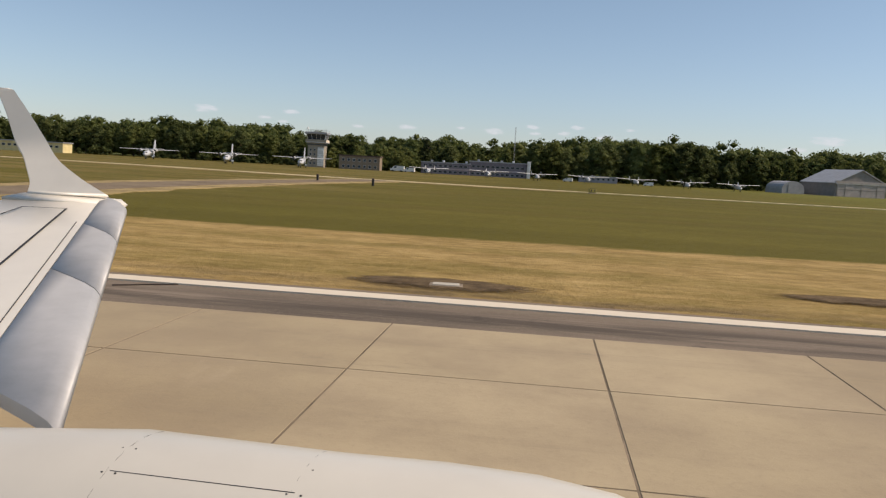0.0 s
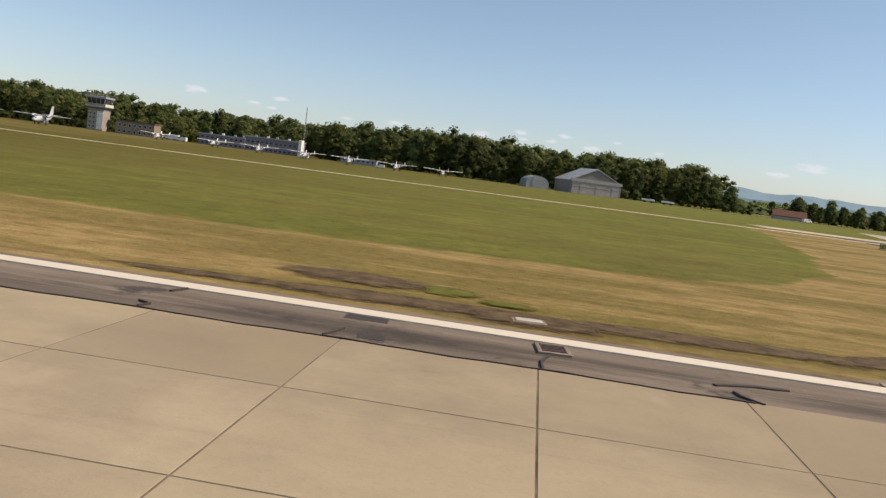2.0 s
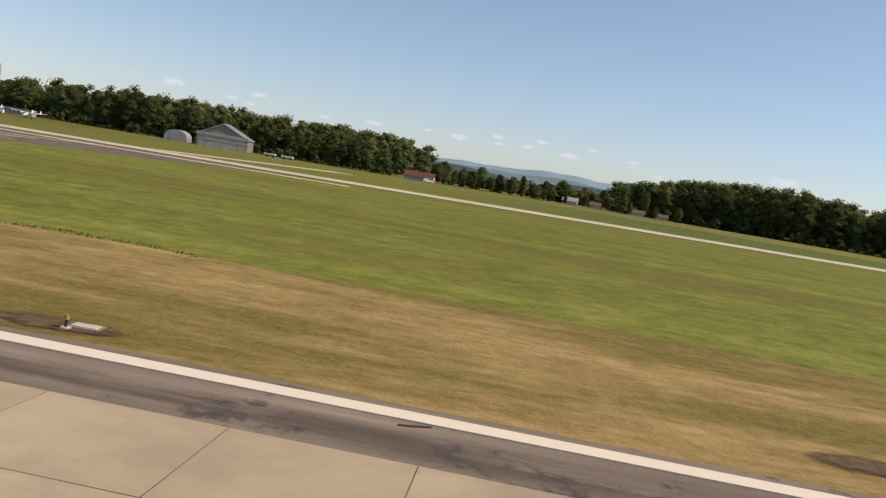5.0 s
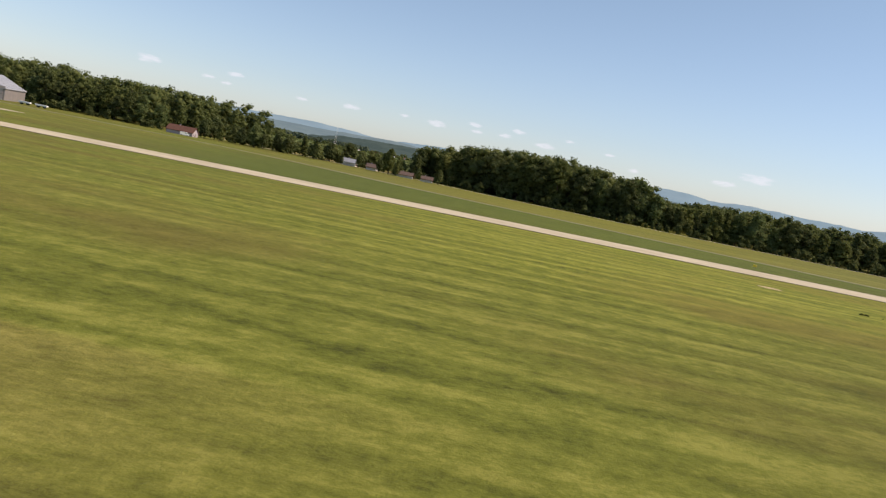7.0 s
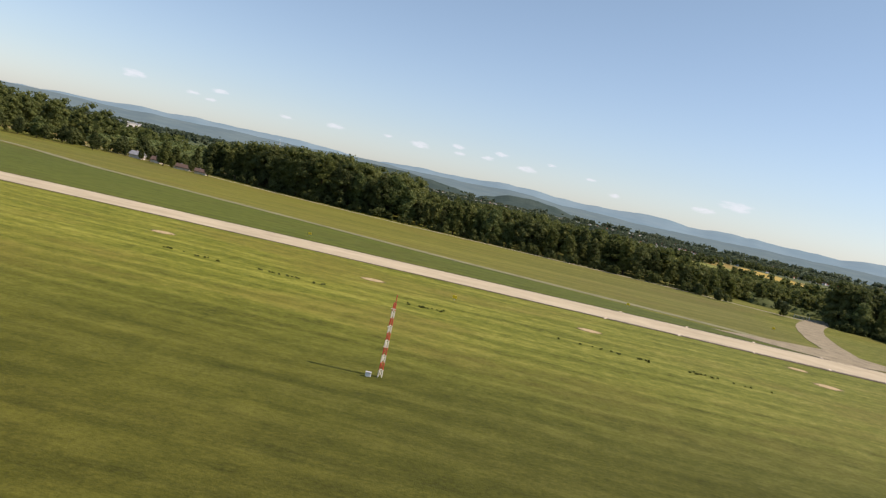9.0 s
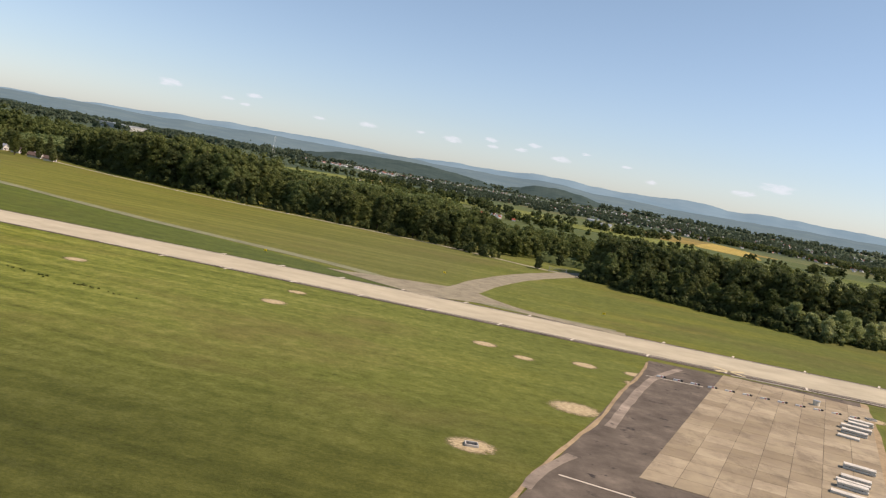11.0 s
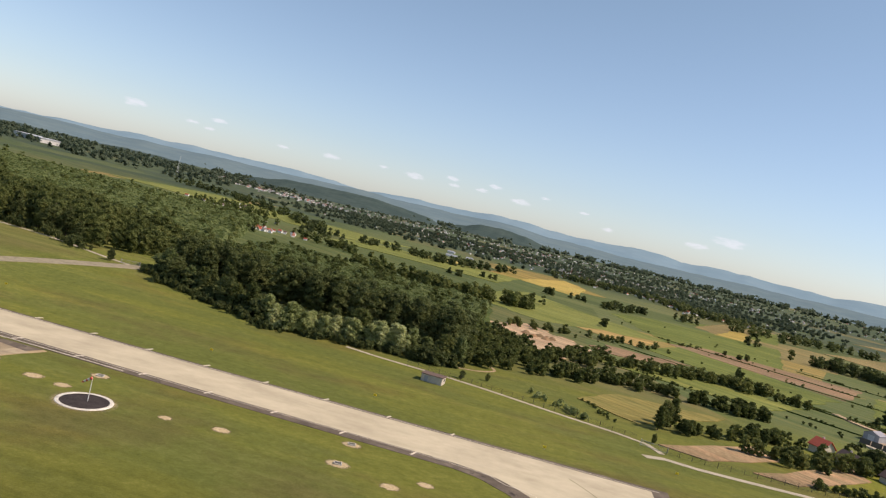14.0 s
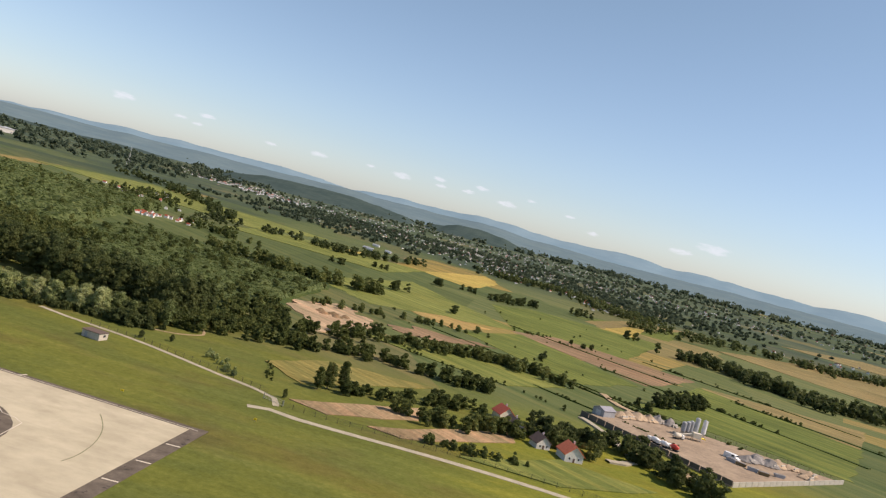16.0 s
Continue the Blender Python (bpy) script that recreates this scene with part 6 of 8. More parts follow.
b = thing("yellow_hall", "low pale yellow building at the field's edge", "building", at(-167.5, 247.5, 4))
part("wall", boxed((0, 0, 1.3, 22, 6, 3.8, 0)), plain("pale_yellow_render", (0.70, 0.60, 0.32), 0.85), b)
part("roof", boxed((0, 0, 3.3, 22.6, 6.6, 0.3, 0)), ROOF_GREY, b)
window_rows(b, -10, 10, 10, 1.9, 1.2, 0.8, -3.0)


def house(x, y, rz, w, d, h, roof, wall, label, group="houses of the village", dz=0.0):
    """A gabled house: walls, two roof slopes, chimney, windows with panes, a door."""
    top = thing("house", label, "house", at(x, y, rz, dz), group)
    ridge_h = h + w * 0.42
    part("wall", prism(bmesh.new(), [(-w / 2, -0.6), (w / 2, -0.6), (w / 2, h), (0, ridge_h), (-w / 2, h)], d, pose(0, -d / 2, 0)), wall, top)
    for s in (-1, 1):
        part("roof", prism(bmesh.new(), [(0, ridge_h + 0.02), ((w / 2 + 0.3) * s, h - 0.22), ((w / 2 + 0.3) * s, h - 0.06), (0, ridge_h + 0.18)], d + 0.6, pose(0, -d / 2 - 0.3, 0)), roof, top)
    part("chimney", boxed((w * 0.16, d * 0.15, ridge_h, 0.35, 0.35, 0.9, 0)), BRICK_PINK, top)
    for k in (-0.25, 0.25):
        for z in ([h * 0.35, h * 0.9] if h > 1.8 else [h * 0.5]):
            win = part("window", boxed((k * w, -d / 2 - 0.01, z, 0.55, 0.06, 0.6, 0)), WHITE, top)
            part("pane", boxed((k * w, -d / 2 - 0.035, z, 0.44, 0.03, 0.48, 0)), GLASS_DARK, win)
    for k in (-0.3, 0.0, 0.3):
        win = part("window", boxed((w / 2 + 0.01, k * d, h * 0.45, 0.06, 0.55, 0.6, 0)), WHITE, top)
        part("pane", boxed((w / 2 + 0.035, k * d, h * 0.45, 0.03, 0.44, 0.48, 0)), GLASS_DARK, win)
    part("door", boxed((0, -d / 2 - 0.015, 0.42, 0.5, 0.06, 1.0, 0)), TILE_BROWN, top)
    return top


house(146, 250, 84, 3.6, 9.2, 1.2, TILE_DULL, BRICK_PINK, "low house with a red tiled roof beside the airfield", dz=0.0)
van(149.5, 244, 20, "white car parked beside the red-roofed house", s=1.0)
house(195, 281, 80, 2.6, 5.0, 1.3, ROOF_GREY, WALL_WHITE, "white house at the edge of the trees")
house(203.5, 279, 86, 2.4, 3.6, 1.1, TILE_BROWN, WALL_WHITE, "white cottage at the edge of the trees")
house(216.5, 272, 90, 2.2, 5.5, 0.9, TILE_BROWN, WALL_WHITE, "long white low building under the trees")
house(224.5, 269, 90, 2.0, 4.0, 0.9, TILE_BROWN, WALL_WHITE, "white low building under the trees")


# apron stores, barrier blocks, pits, signal circle, windsock, hut
SLAB_WHITE = plain("pale_precast_concrete", (0.62, 0.58, 0.50), 0.8, grain=5)


def slab_stack(x, y, rz, w, n, length):
    top = thing("slab_stack", "stack of long pale precast concrete slabs on the apron", "slab stack", at(x, y, rz, 0.03), "slab stacks on the apron")
    for k in range(n):
        part("slab", boxed((0.04 * (rng.random() - 0.5), 0.1 * (rng.random() - 0.5), 0.14 + k * 0.26, w, length, 0.2, (rng.random() - 0.5) * 1.5), bevel=0.015), SLAB_WHITE, top)
        for s in (-1, 1):
            part("batten", boxed((0, s * length * 0.3, 0.02 + k * 0.26, w, 0.1, 0.05, 0)), TILE_BROWN, top)


for i, (x, y) in enumerate(((446.5, 91.9), (447.8, 94), (448.7, 96.3), (449.7, 98.4), (450.6, 100.1))):
    slab_stack(x, y, 72, 0.9, 2 if i else 1, 2.2 + 0.5 * (i % 3))
for i, (x, y) in enumerate(((443.1, 78.9), (441.7, 75.7), (441, 74.2), (440.3, 72.4), (439.3, 70.3))):
    slab_stack(x, y, 72, 0.85 if i != 2 else 0.55, 2 if i in (0, 3) else 1, 2.8 - 0.3 * (i % 2))


def barrier(x, y, rz):
    top = thing("barrier_block", "low red and white barrier block with a lamp", "barrier", at(x, y, rz, 0.03), "barriers closing the apron")
    part("block", prism(bmesh.new(), [(-0.7, 0), (0.7, 0), (0.62, 0.3), (-0.62, 0.3)], 0.3, pose(0, -0.2, 0)), WHITE, top)
    part("stripe", boxed((0.32, -0.05, 0.17, 0.34, 0.33, 0.22, 0)), MAST_RED, top)
    part("weight", boxed((1.0, 0, 0.17, 0.4, 0.4, 0.34, 0), bevel=0.03), DARK, top)
    return top


first = None
for i in range(12):
    x = 427.4 + i * 2.14
    m = at(x, 104.1 - 0.05 * i, -3 + 6 * rng.random(), 0.03, 0.62)
    first = copy_thing(first, m) if first else barrier(x, 104.1, 0)
    first.matrix_basis = m
b = thing("round_tank", "small pale round tank behind the barriers", "tank", at(447.4, 106.5, 0, 0.03))
part("shell", tubed(((0, 0, 0), (0, 0, 0.6), 0.42), sides=16), CREAM, b)
part("lid", tubed(((0, 0, 0.6), (0, 0, 0.66), 0.45), sides=16), STEEL, b)


def pit(x, y, rx, ry, open_hole=True):
    stain("bare_dirt", x, y, rx, ry, DIRT, 0.015, "patch of bare tan dirt in the grass")
    if not open_hole:
        return
    top = thing("inspection_pit", "small square concrete pit with a dark opening", "pit", at(x, y, 12), "inspection pits in the grass")
    for s in (-1, 1):
        part("kerb", boxed((0.5 * s, 0, 0.1, 0.12, 0.9, 0.22, 0), bevel=0.02), BLOCK, top)
        part("kerb", boxed((0, 0.42 * s, 0.1, 0.9, 0.12, 0.22, 0), bevel=0.02), BLOCK, top)
    # black sheet stands in for the darkness of the open shaft
    part("shaft_cover", boxed((0, 0, 0.05, 0.88, 0.72, 0.06, 0)), DARK, top)


for x, y, r, o in ((453.6, 75.9, 1.5, True), (462.6, 101.8, 1.3, False), (468.1, 109.4, 1.3, True), (490.8, 101, 1.2, False), (483.4, 99.7, 0.9, False), (467.4, 101.2, 1.1, False), (506.8, 109.9, 1.3, True), (507.2, 100.6, 1.5, True),
                   (417.7, 101.9, 1.5, False), (424.1, 96.9, 1.6, False), (424.2, 102.3, 1.4, False), (404.7, 102.3, 1.5, False), (410, 98.7, 1.2, False), (416.3, 79.8, 2.4, False), (407.8, 61.9, 1.8, True),
                   (289, 101.9, 1.5, False), (317.6, 102.9, 1.5, False), (346.3, 102.3, 1.5, False), (375.8, 111.5, 1.3, False), (376, 101.4, 1.6, False), (453.3, 104.3, 1.8, True), (445.6, 76.5, 1.3, True), (514.9, 97.6, 1.2, False), (518.9, 101.8, 1.1, False), (520.9, 94.6, 1.4, True)):
    pit(x, y, r, r * 0.85, o)


def signal_circle():
    ring = thing("signal_circle", "white concrete ring round a dark gravel disc", "ring", at(473.1, 97.4))
    n, bm = 40, bmesh.new()
    rows = [[bm.verts.new((r * math.cos(a), r * 1.08 * math.sin(a), z)) for a in (i / n * math.tau for i in range(n))] for r, z in ((3.05, 0.0), (3.1, 0.06), (3.55, 0.06), (3.6, 0.0))]
    for p, q in zip(rows, rows[1:]):
        for i in range(n):
            bm.faces.new((p[i], q[i], q[(i + 1) % n], p[(i + 1) % n]))
    bmesh.ops.recalc_face_normals(bm, faces=bm.faces[:])
    part("ring", bm, plain("weathered_white_kerb", (0.60, 0.57, 0.50), 0.85, grain=3, amount=0.3), ring)
    part("gravel_disc", tubed(((0, 0, -0.02), (0, 0, 0.03), 3.3), sides=36), plain("dark_gravel", (0.05, 0.042, 0.04), 0.95, grain=5, amount=0.4), ring)
    sock = thing("windsock", "striped windsock hanging from a slim white pole", "windsock", at(473.3, 97.8))
    part("pole", tubed(((0, 0, 0), (0, 0, 3.2), 0.05, 0.035)), WHITE, sock)
    for k in range(5):
        z0, z1 = 3.15 - 0.18 * k, 3.15 - 0.18 * (k + 1)
        part("sock_band", tubed(((-0.05 - 0.26 * k, 0, z0), (-0.05 - 0.26 * (k + 1), 0, z1), 0.2 - 0.02 * k, 0.18 - 0.02 * k), sides=10), MAST_WHITE if k % 2 else MAST_RED, sock)


stain("bare_dirt", 473.1, 97.4, 3.5, 3.7, DIRT, 0.002, "worn tan dirt round the signal ring")
signal_circle()
HUT_GREY = plain("stained_grey_render", (0.48, 0.43, 0.36), 0.9)
hut = thing("hut", "low grey concrete hut with a flat roof on the grass", "hut", at(510.6, 166.0, -8))
part("wall", boxed((0, 0, 0.7, 4.6, 3.0, 1.7, 0), bevel=0.03), HUT_GREY, hut)
part("roof", boxed((0, 0, 1.6, 5.0, 3.4, 0.14, 0), bevel=0.02), TILE_BROWN, hut)
part("door", boxed((-1.2, -1.52, 0.6, 0.8, 0.06, 1.2, 0)), MID_GREY, hut)
part("window", boxed((2.32, 0.3, 0.9, 0.06, 0.8, 0.5, 0)), GLASS_DARK, hut)
for x, y in ((471.4, 141.3), (503.5, 140.2), (422.3, 150.2), (357.2, 145.9), (534.6, 135.9), (298.4, 141.7), (558.1, 142.1), (328.6, 101.8), (389.5, 165.3)):
    b = thing("marker_board", "small yellow marker board on the grass", "marker", at(x, y))
    part("board", boxed((0, 0, 0.4, 0.55, 0.08, 0.4, 0), bevel=0.02), YELLOW, b)
    part("post", tubed(((0, 0, -0.05), (0, 0, 0.3), 0.04), sides=6), STEEL, b)


def gate(x, y, rz):
    top = thing("gate", "grey steel mesh gate across the road", "gate", at(x, y, rz))
    for s in (-1, 1):
        part("post", tubed(((2.6 * s, 0, -0.1), (2.6 * s, 0, 1.3), 0.07), sides=8), STEEL, top)
        leaf_ = part("gate_leaf", boxed((1.3 * s, 0, 0.15, 2.5, 0.05, 0.06, 0), (1.3 * s, 0, 1.1, 2.5, 0.05, 0.06, 0)), STEEL, top)
        for k in range(9):
            part("bar", tubed(((1.3 * s - 1.15 + k * 0.29, 0, 0.15), (1.3 * s - 1.15 + k * 0.29, 0, 1.1), 0.018), sides=5), STEEL, leaf_)


gate(412.9, 216.3, 25)
gate(556.2, 157.6, 160)


def fence(line, name_label, step=2.4, h=1.15):
    top = thing("fence", name_label, "fence", at(0, 0))
    p = [Vector(q) for q in line]
    bm = bmesh.new()
    for a, b in zip(p, p[1:]):
        n = max(1, int((b - a).length / step))
        for i in range(n):
            q, r = a.lerp(b, i / n), a.lerp(b, (i + 1) / n)
            zq, zr = ground_z(q.x, q.y), ground_z(r.x, r.y)
            part("post", tubed(((q.x, q.y, zq - 0.1), (q.x, q.y, zq + h), 0.045), sides=6), DARK, top)
            for k in range(5):
                tube(bm, (q.x, q.y, zq + h * (0.15 + 0.2 * k)), (r.x, r.y, zr + h * (0.15 + 0.2 * k)), 0.013, sides=4)
    part("wires", bm, DARK, top)


fence([(503.2, 176.5), (518.2, 174.2), (541.4, 167.3), (553.4, 162.4)], "dark wire mesh fence along the dirt track")
fence([(558.5, 156.3), (570.6, 155.9), (588.6, 157.3), (610.7, 157.1), (638.8, 155.1)], "dark wire mesh fence along the perimeter road")


# ---- the open country beyond the fence ----
def soil(name, a, b, furrow=0.0, stretch=(0.05, 0.8)):
    m = Nodes(name, 0.95)
    n = m.noise(m.pos(stretch[0], stretch[1]), 1.0, 6, 0.7)
    f = m.noise(m.pos(), 1.3, 6, 0.7)
    big = m.noise(m.pos(0.02, 0.035), 1.0, 6, 0.7)
    m.bump(f, 0.8, 0.12)
    x, y, z = m.xyz()
    across = m.math("ADD", m.math("MULTIPLY", x, 0.63), m.math("MULTIPLY", y, 0.78))
    furrow = m.math("MULTIPLY", m.math("SINE", m.math("ADD", m.math("MULTIPLY", across, 1.9), m.math("MULTIPLY", n, 7.0))), 0.035)
    n = m.math("ADD", n, furrow)
    mid = m.math("ADD", m.math("MULTIPLY", n, 0.35), m.math("ADD", m.math("MULTIPLY", f, 0.25), m.math("MULTIPLY", big, 0.4)))
    c = m.ramp(mid, (0.38, tuple(c * 0.78 for c in a)), (0.5, tuple((p + q) / 2 for p, q in zip(a, b))), (0.62, tuple(c * 1.15 for c in b)))
    c = m.mix(1.0, c, m.ramp(m.strips(0.012, 0.30), (0.36, (0.72, 0.80, 0.74)), (0.5, (1.0, 1.0, 1.0)), (0.64, (1.34, 1.20, 1.16))), "MULTIPLY")
    return m.done(m.mix(1.0, c, m.ramp(m.strips(0.05, 1.6, 5), (0.38, (0.84, 0.86, 0.84)), (0.62, (1.15, 1.13, 1.12))), "MULTIPLY"))


CROP_GREEN = soil("green_crop", (0.092, 0.118, 0.024), (0.140, 0.164, 0.038))
CROP_LIGHT = soil("light_green_meadow", (0.124, 0.146, 0.032), (0.188, 0.202, 0.054))
CROP_YELLOW = soil("ripe_yellow_field", (0.30, 0.225, 0.055), (0.42, 0.325, 0.09))
CROP_ORANGE = soil("stubble_field", (0.30, 0.20, 0.07), (0.38, 0.27, 0.10))
CROP_TAN = soil("dry_tan_meadow", (0.17, 0.135, 0.055), (0.25, 0.20, 0.085))
CROP_HAY = soil("olive_hay_meadow", (0.165, 0.148, 0.042), (0.235, 0.205, 0.066))
PLOUGHED = soil("ploughed_pink_soil", (0.24, 0.165, 0.092), (0.34, 0.242, 0.142), stretch=(0.8, 0.2))
BROWN = soil("bare_brown_field", (0.19, 0.125, 0.072), (0.26, 0.18, 0.105))
SAND = soil("excavated_sand", (0.29, 0.205, 0.125), (0.45, 0.34, 0.22))
SCRUB = soil("rough_scrub", (0.035, 0.060, 0.014), (0.085, 0.110, 0.028))

FIELDS = (
    ("field", CROP_LIGHT, [(489.3, 400.6), (524.1, 528.6), (602.4, 414.2), (532.2, 353.3)], "light green meadow"),
    ("field", CROP_GREEN, [(578.8, 526.4), (752.1, 762.7), (659, 422.2), (599.5, 406.9)], "long green crop field"),
    ("field", BROWN, [(597.6, 404.9), (622.8, 434), (691.1, 403.2), (656.8, 332.1)], "bare brown harvested field"),
    ("field", CROP_TAN, [(690.2, 385.9), (766.7, 387.4), (720.8, 283.4), (673.7, 294.2)], "dry tan meadow"),
    ("field", CROP_GREEN, [(645.5, 279.1), (688.2, 383.9), (739, 322.5), (707.5, 250.2)], "bright green crop strip"),
    ("field", CROP_GREEN, [(576.6, 344.6), (602.5, 400.7), (652.1, 326.6), (625.4, 285.5)], "green crop strip"),
    ("field", CROP_YELLOW, [(512.1, 638.2), (555.7, 786.8), (573.2, 715), (558.2, 605.7)], "ripe yellow field"),
    ("field", CROP_YELLOW, [(436.3, 637.4), (466.1, 671.2), (479.3, 579.1), (452, 595.6)], "ripe yellow field"),
    ("field", CROP_ORANGE, [(549.1, 369.9), (563.1, 387.9), (589, 384.5), (574.2, 343.9)], "orange stubble field"),
    ("field", CROP_TAN, [(643.8, 589.7), (692.3, 705.8), (752.1, 762.7), (667.8, 572.5)], "pale dry field"),
    ("field", CROP_YELLOW, [(655, 565.4), (683.5, 641.4), (697.2, 650.9), (678.8, 565.1)], "ripe yellow strip"),
    ("field", PLOUGHED, [(558.4, 161.4), (584.3, 189.1), (586.4, 178.6), (568.5, 159.3)], "freshly ploughed pink-brown plot"),
    ("field", PLOUGHED, [(575.5, 160.2), (605.4, 189), (606.5, 181.6), (583.6, 158.2)], "freshly ploughed pink-brown plot"),
    ("field", CROP_HAY, [(542.2, 190.4), (554, 209.3), (583.1, 214.3), (556.3, 177.6)], "dry golden hay meadow"),
    ("field", CROP_LIGHT, [(595.6, 157.5), (616.6, 177.5), (638.7, 174.3), (616.7, 157.5)], "striped green plot beside the houses"),
    ("field", CROP_LIGHT, [(545.5, 267.6), (578.5, 288.1), (621.6, 275.6), (601.9, 246.6)], "light green meadow strips"),
    ("sand_pit", SAND, [(512.4, 295.6), (528.5, 320), (553.5, 290.6), (537.7, 245.3)], "pale excavated sand ground"),
    ("sand_pit", BROWN, [(549.5, 301.1), (564.5, 316.5), (593.4, 321.3), (568.5, 292.5)], "brown excavated earth"),
    ("scrub", SCRUB, [(397, 269.5), (386.2, 407.6), (509.3, 370.4), (517.6, 247.6)], "dark young plantation ground"),
    ("field", CROP_LIGHT, [(118.5, 701.5), (178.5, 821.5), (414.3, 704.8), (377.7, 602.1)], "long light green meadow"),
    ("field", CROP_LIGHT, [(378, 545.5), (387, 622.9), (515.3, 639.1), (501.4, 534.9)], "long light green meadow"),
    ("field", CROP_TAN, [(752.3, 640.7), (897.3, 782.5), (1083.4, 637.3), (890.6, 520.5)], "wide dry tan meadow"),
    ("field", CROP_TAN, [(900, 980), (1060, 1150), (1400, 1000), (1159.1, 859.6)], "wide pale dry field"),
    ("field", CROP_GREEN, [(791.3, 426.5), (919.8, 520.2), (1032, 424.8), (840.6, 327.6)], "wide green field"),
    ("field", CROP_YELLOW, [(871.4, 602.7), (903.9, 639.2), (949.2, 611.2), (911.3, 578.2)], "small ripe yellow field"),
)
for i, (name, mat, corners, label) in enumerate(FIELDS):
    patch(name, corners, mat, 0.03 + 0.011 * i, label, "field", 4.0 if name == "sand_pit" else 9.0, 7.0 if name == "sand_pit" else 2.5)


def clumps(name, spots, h0, h1, leaf, label, category="trees", per=5, count=18, size=0.42, spread=0.75, foot=0.04):
    if size < 0.5 and h1 > 0.5:
        count, size = int(count * 2.2), size * 0.66
    tree_cloud(name, spots, h0 + (h1 - h0) * rng.random(len(spots)), leaf, label, category, per, count, size, "stuff", spread, foot)


def canopy(name, corners, h, amp, cell, leaf, label, clumps_per=0.5, size=0.5):
    """A closed leaf canopy seen from above: an undulating sheet of crowns set with leaf clumps."""
    a, b, c, d = [np.array(p, float) for p in corners]
    nu, nv = int(max(np.linalg.norm(b - a), np.linalg.norm(c - d)) / cell), int(max(np.linalg.norm(d - a), np.linalg.norm(c - b)) / cell)
    verts, faces = [], []
    for j in range(nv + 1):
        for i in range(nu + 1):
            u, v = i / nu, j / nv
            p = a * (1 - u) * (1 - v) + b * u * (1 - v) + c * u * v + d * (1 - u) * v
            k = noise.noise(Vector((p[0] / cell * 0.42, p[1] / cell * 0.42, 1.0))) + 0.6 * noise.noise(Vector((p[0] * 0.06, p[1] * 0.06, 5.0)))
            z = -0.1 if i in (0, nu) or j in (0, nv) else h + amp * k
            verts.append((p[0] + (rng.random() - 0.5) * cell * 0.5, p[1] + (rng.random() - 0.5) * cell * 0.5, ground_z(p[0], p[1]) + max(z, -0.1)))
    faces = np.array([(j * (nu + 1) + i, j * (nu + 1) + i + 1, (j + 1) * (nu + 1) + i + 1) for j in range(nv) for i in range(nu)] + [(j * (nu + 1) + i, (j + 1) * (nu + 1) + i + 1, (j + 1) * (nu + 1) + i) for j in range(nv) for i in range(nu)])
    verts = np.array(verts)
    n = int(len(faces) * clumps_per)
    f = faces[rng.integers(len(faces), size=n)]
    w = rng.dirichlet((1, 1, 1), size=n)
    at_ = (verts[f] * w[:, :, None]).sum(axis=1) + np.array([0, 0, size * 0.2])
    nrm = unit(n) * 0.75 + np.array([0, 0, 1.0])
    nrm /= np.linalg.norm(nrm, axis=1)[:, None]
    t = np.cross(nrm, unit(n))
    t /= np.linalg.norm(t, axis=1)[:, None] + 1e-9
    o = np.cross(nrm, t)
    s = size * (0.5 + rng.random((n, 1)))
    q = np.stack([at_ - t * s, at_ - o * s, at_ + t * s, at_ + o * s], axis=1)
    tagged(new(name, quads_mesh(name, q, leaf, (verts, faces))), label, "trees", "", "stuff")


# hedges and belts near the fence
clumps("hedge_belt", np.concatenate([along([(530.8, 211.6), (546.8, 217.7), (557.8, 233.1), (574.9, 228.9), (591.9, 227.7), (600, 229.7)], 96, 5)]), 2.0, 4.4, LEAF, "ragged belt of trees and bushes", count=34, size=0.34, per=6)
clumps("hedge_belt", along([(543.8, 245.3), (553.6, 267.6), (569.6, 272.9)], 46, 7), 2.2, 4.4, LEAF, "ragged belt of trees and bushes", count=30, size=0.36, per=6)
clumps("hedge_belt", along([(573.6, 272.9), (589.6, 282.9), (601.6, 285.5), (621.7, 274.7)], 76, 6), 2.2, 4.6, LEAF, "ragged belt of trees and bushes", count=30, size=0.36, per=6)
clumps("hedge_belt", along([(564.3, 180.8), (574.2, 187), (586.3, 195.4), (594.2, 201.6)], 44, 3), 1.8, 3.6, LEAF, "hedge of small trees behind the plots", count=34, size=0.3, per=6)
clumps("garden_trees", np.concatenate([along([(583.4, 176.5), (594.4, 181.7), (599.3, 189)], 22, 5), along([(600, 184.5), (607, 187.0)], 8, 2.0), along([(609, 190), (616, 189.5), (624, 186)], 16, 2.6)]), 2.6, 4.6, LEAF, "garden trees round the houses", count=40, size=0.3, per=6)
clumps("garden_trees", along([(604.3, 203.7), (614.4, 195.3), (622.5, 197.4), (630.5, 205.8)], 30, 5), 3.0, 5.2, LEAF_DARK, "dark garden trees behind the houses", count=40, size=0.32, per=6)
clumps("garden_trees", along([(632.5, 204.7), (638.6, 197.3), (643.7, 189), (650.7, 180.6)], 30, 4.5), 3.6, 6.0, LEAF_DARK, "large dark trees beside the yard", count=46, size=0.34, per=7)
clumps("garden_hedge", along([(588.6, 161.3), (600.6, 162.9), (610.6, 165.5)], 34, 2.2), 0.9, 2.0, LEAF, "low garden hedge and shrubs", count=26, size=0.24, per=4)
clumps("copse", scatter([(652.2, 288.9), (671.9, 317.4), (677.9, 312), (657.3, 283.6)], 34), 4.2, 5.8, LEAF_DARK, "dense square copse of dark trees", count=34, size=0.36, per=7, spread=0.55)
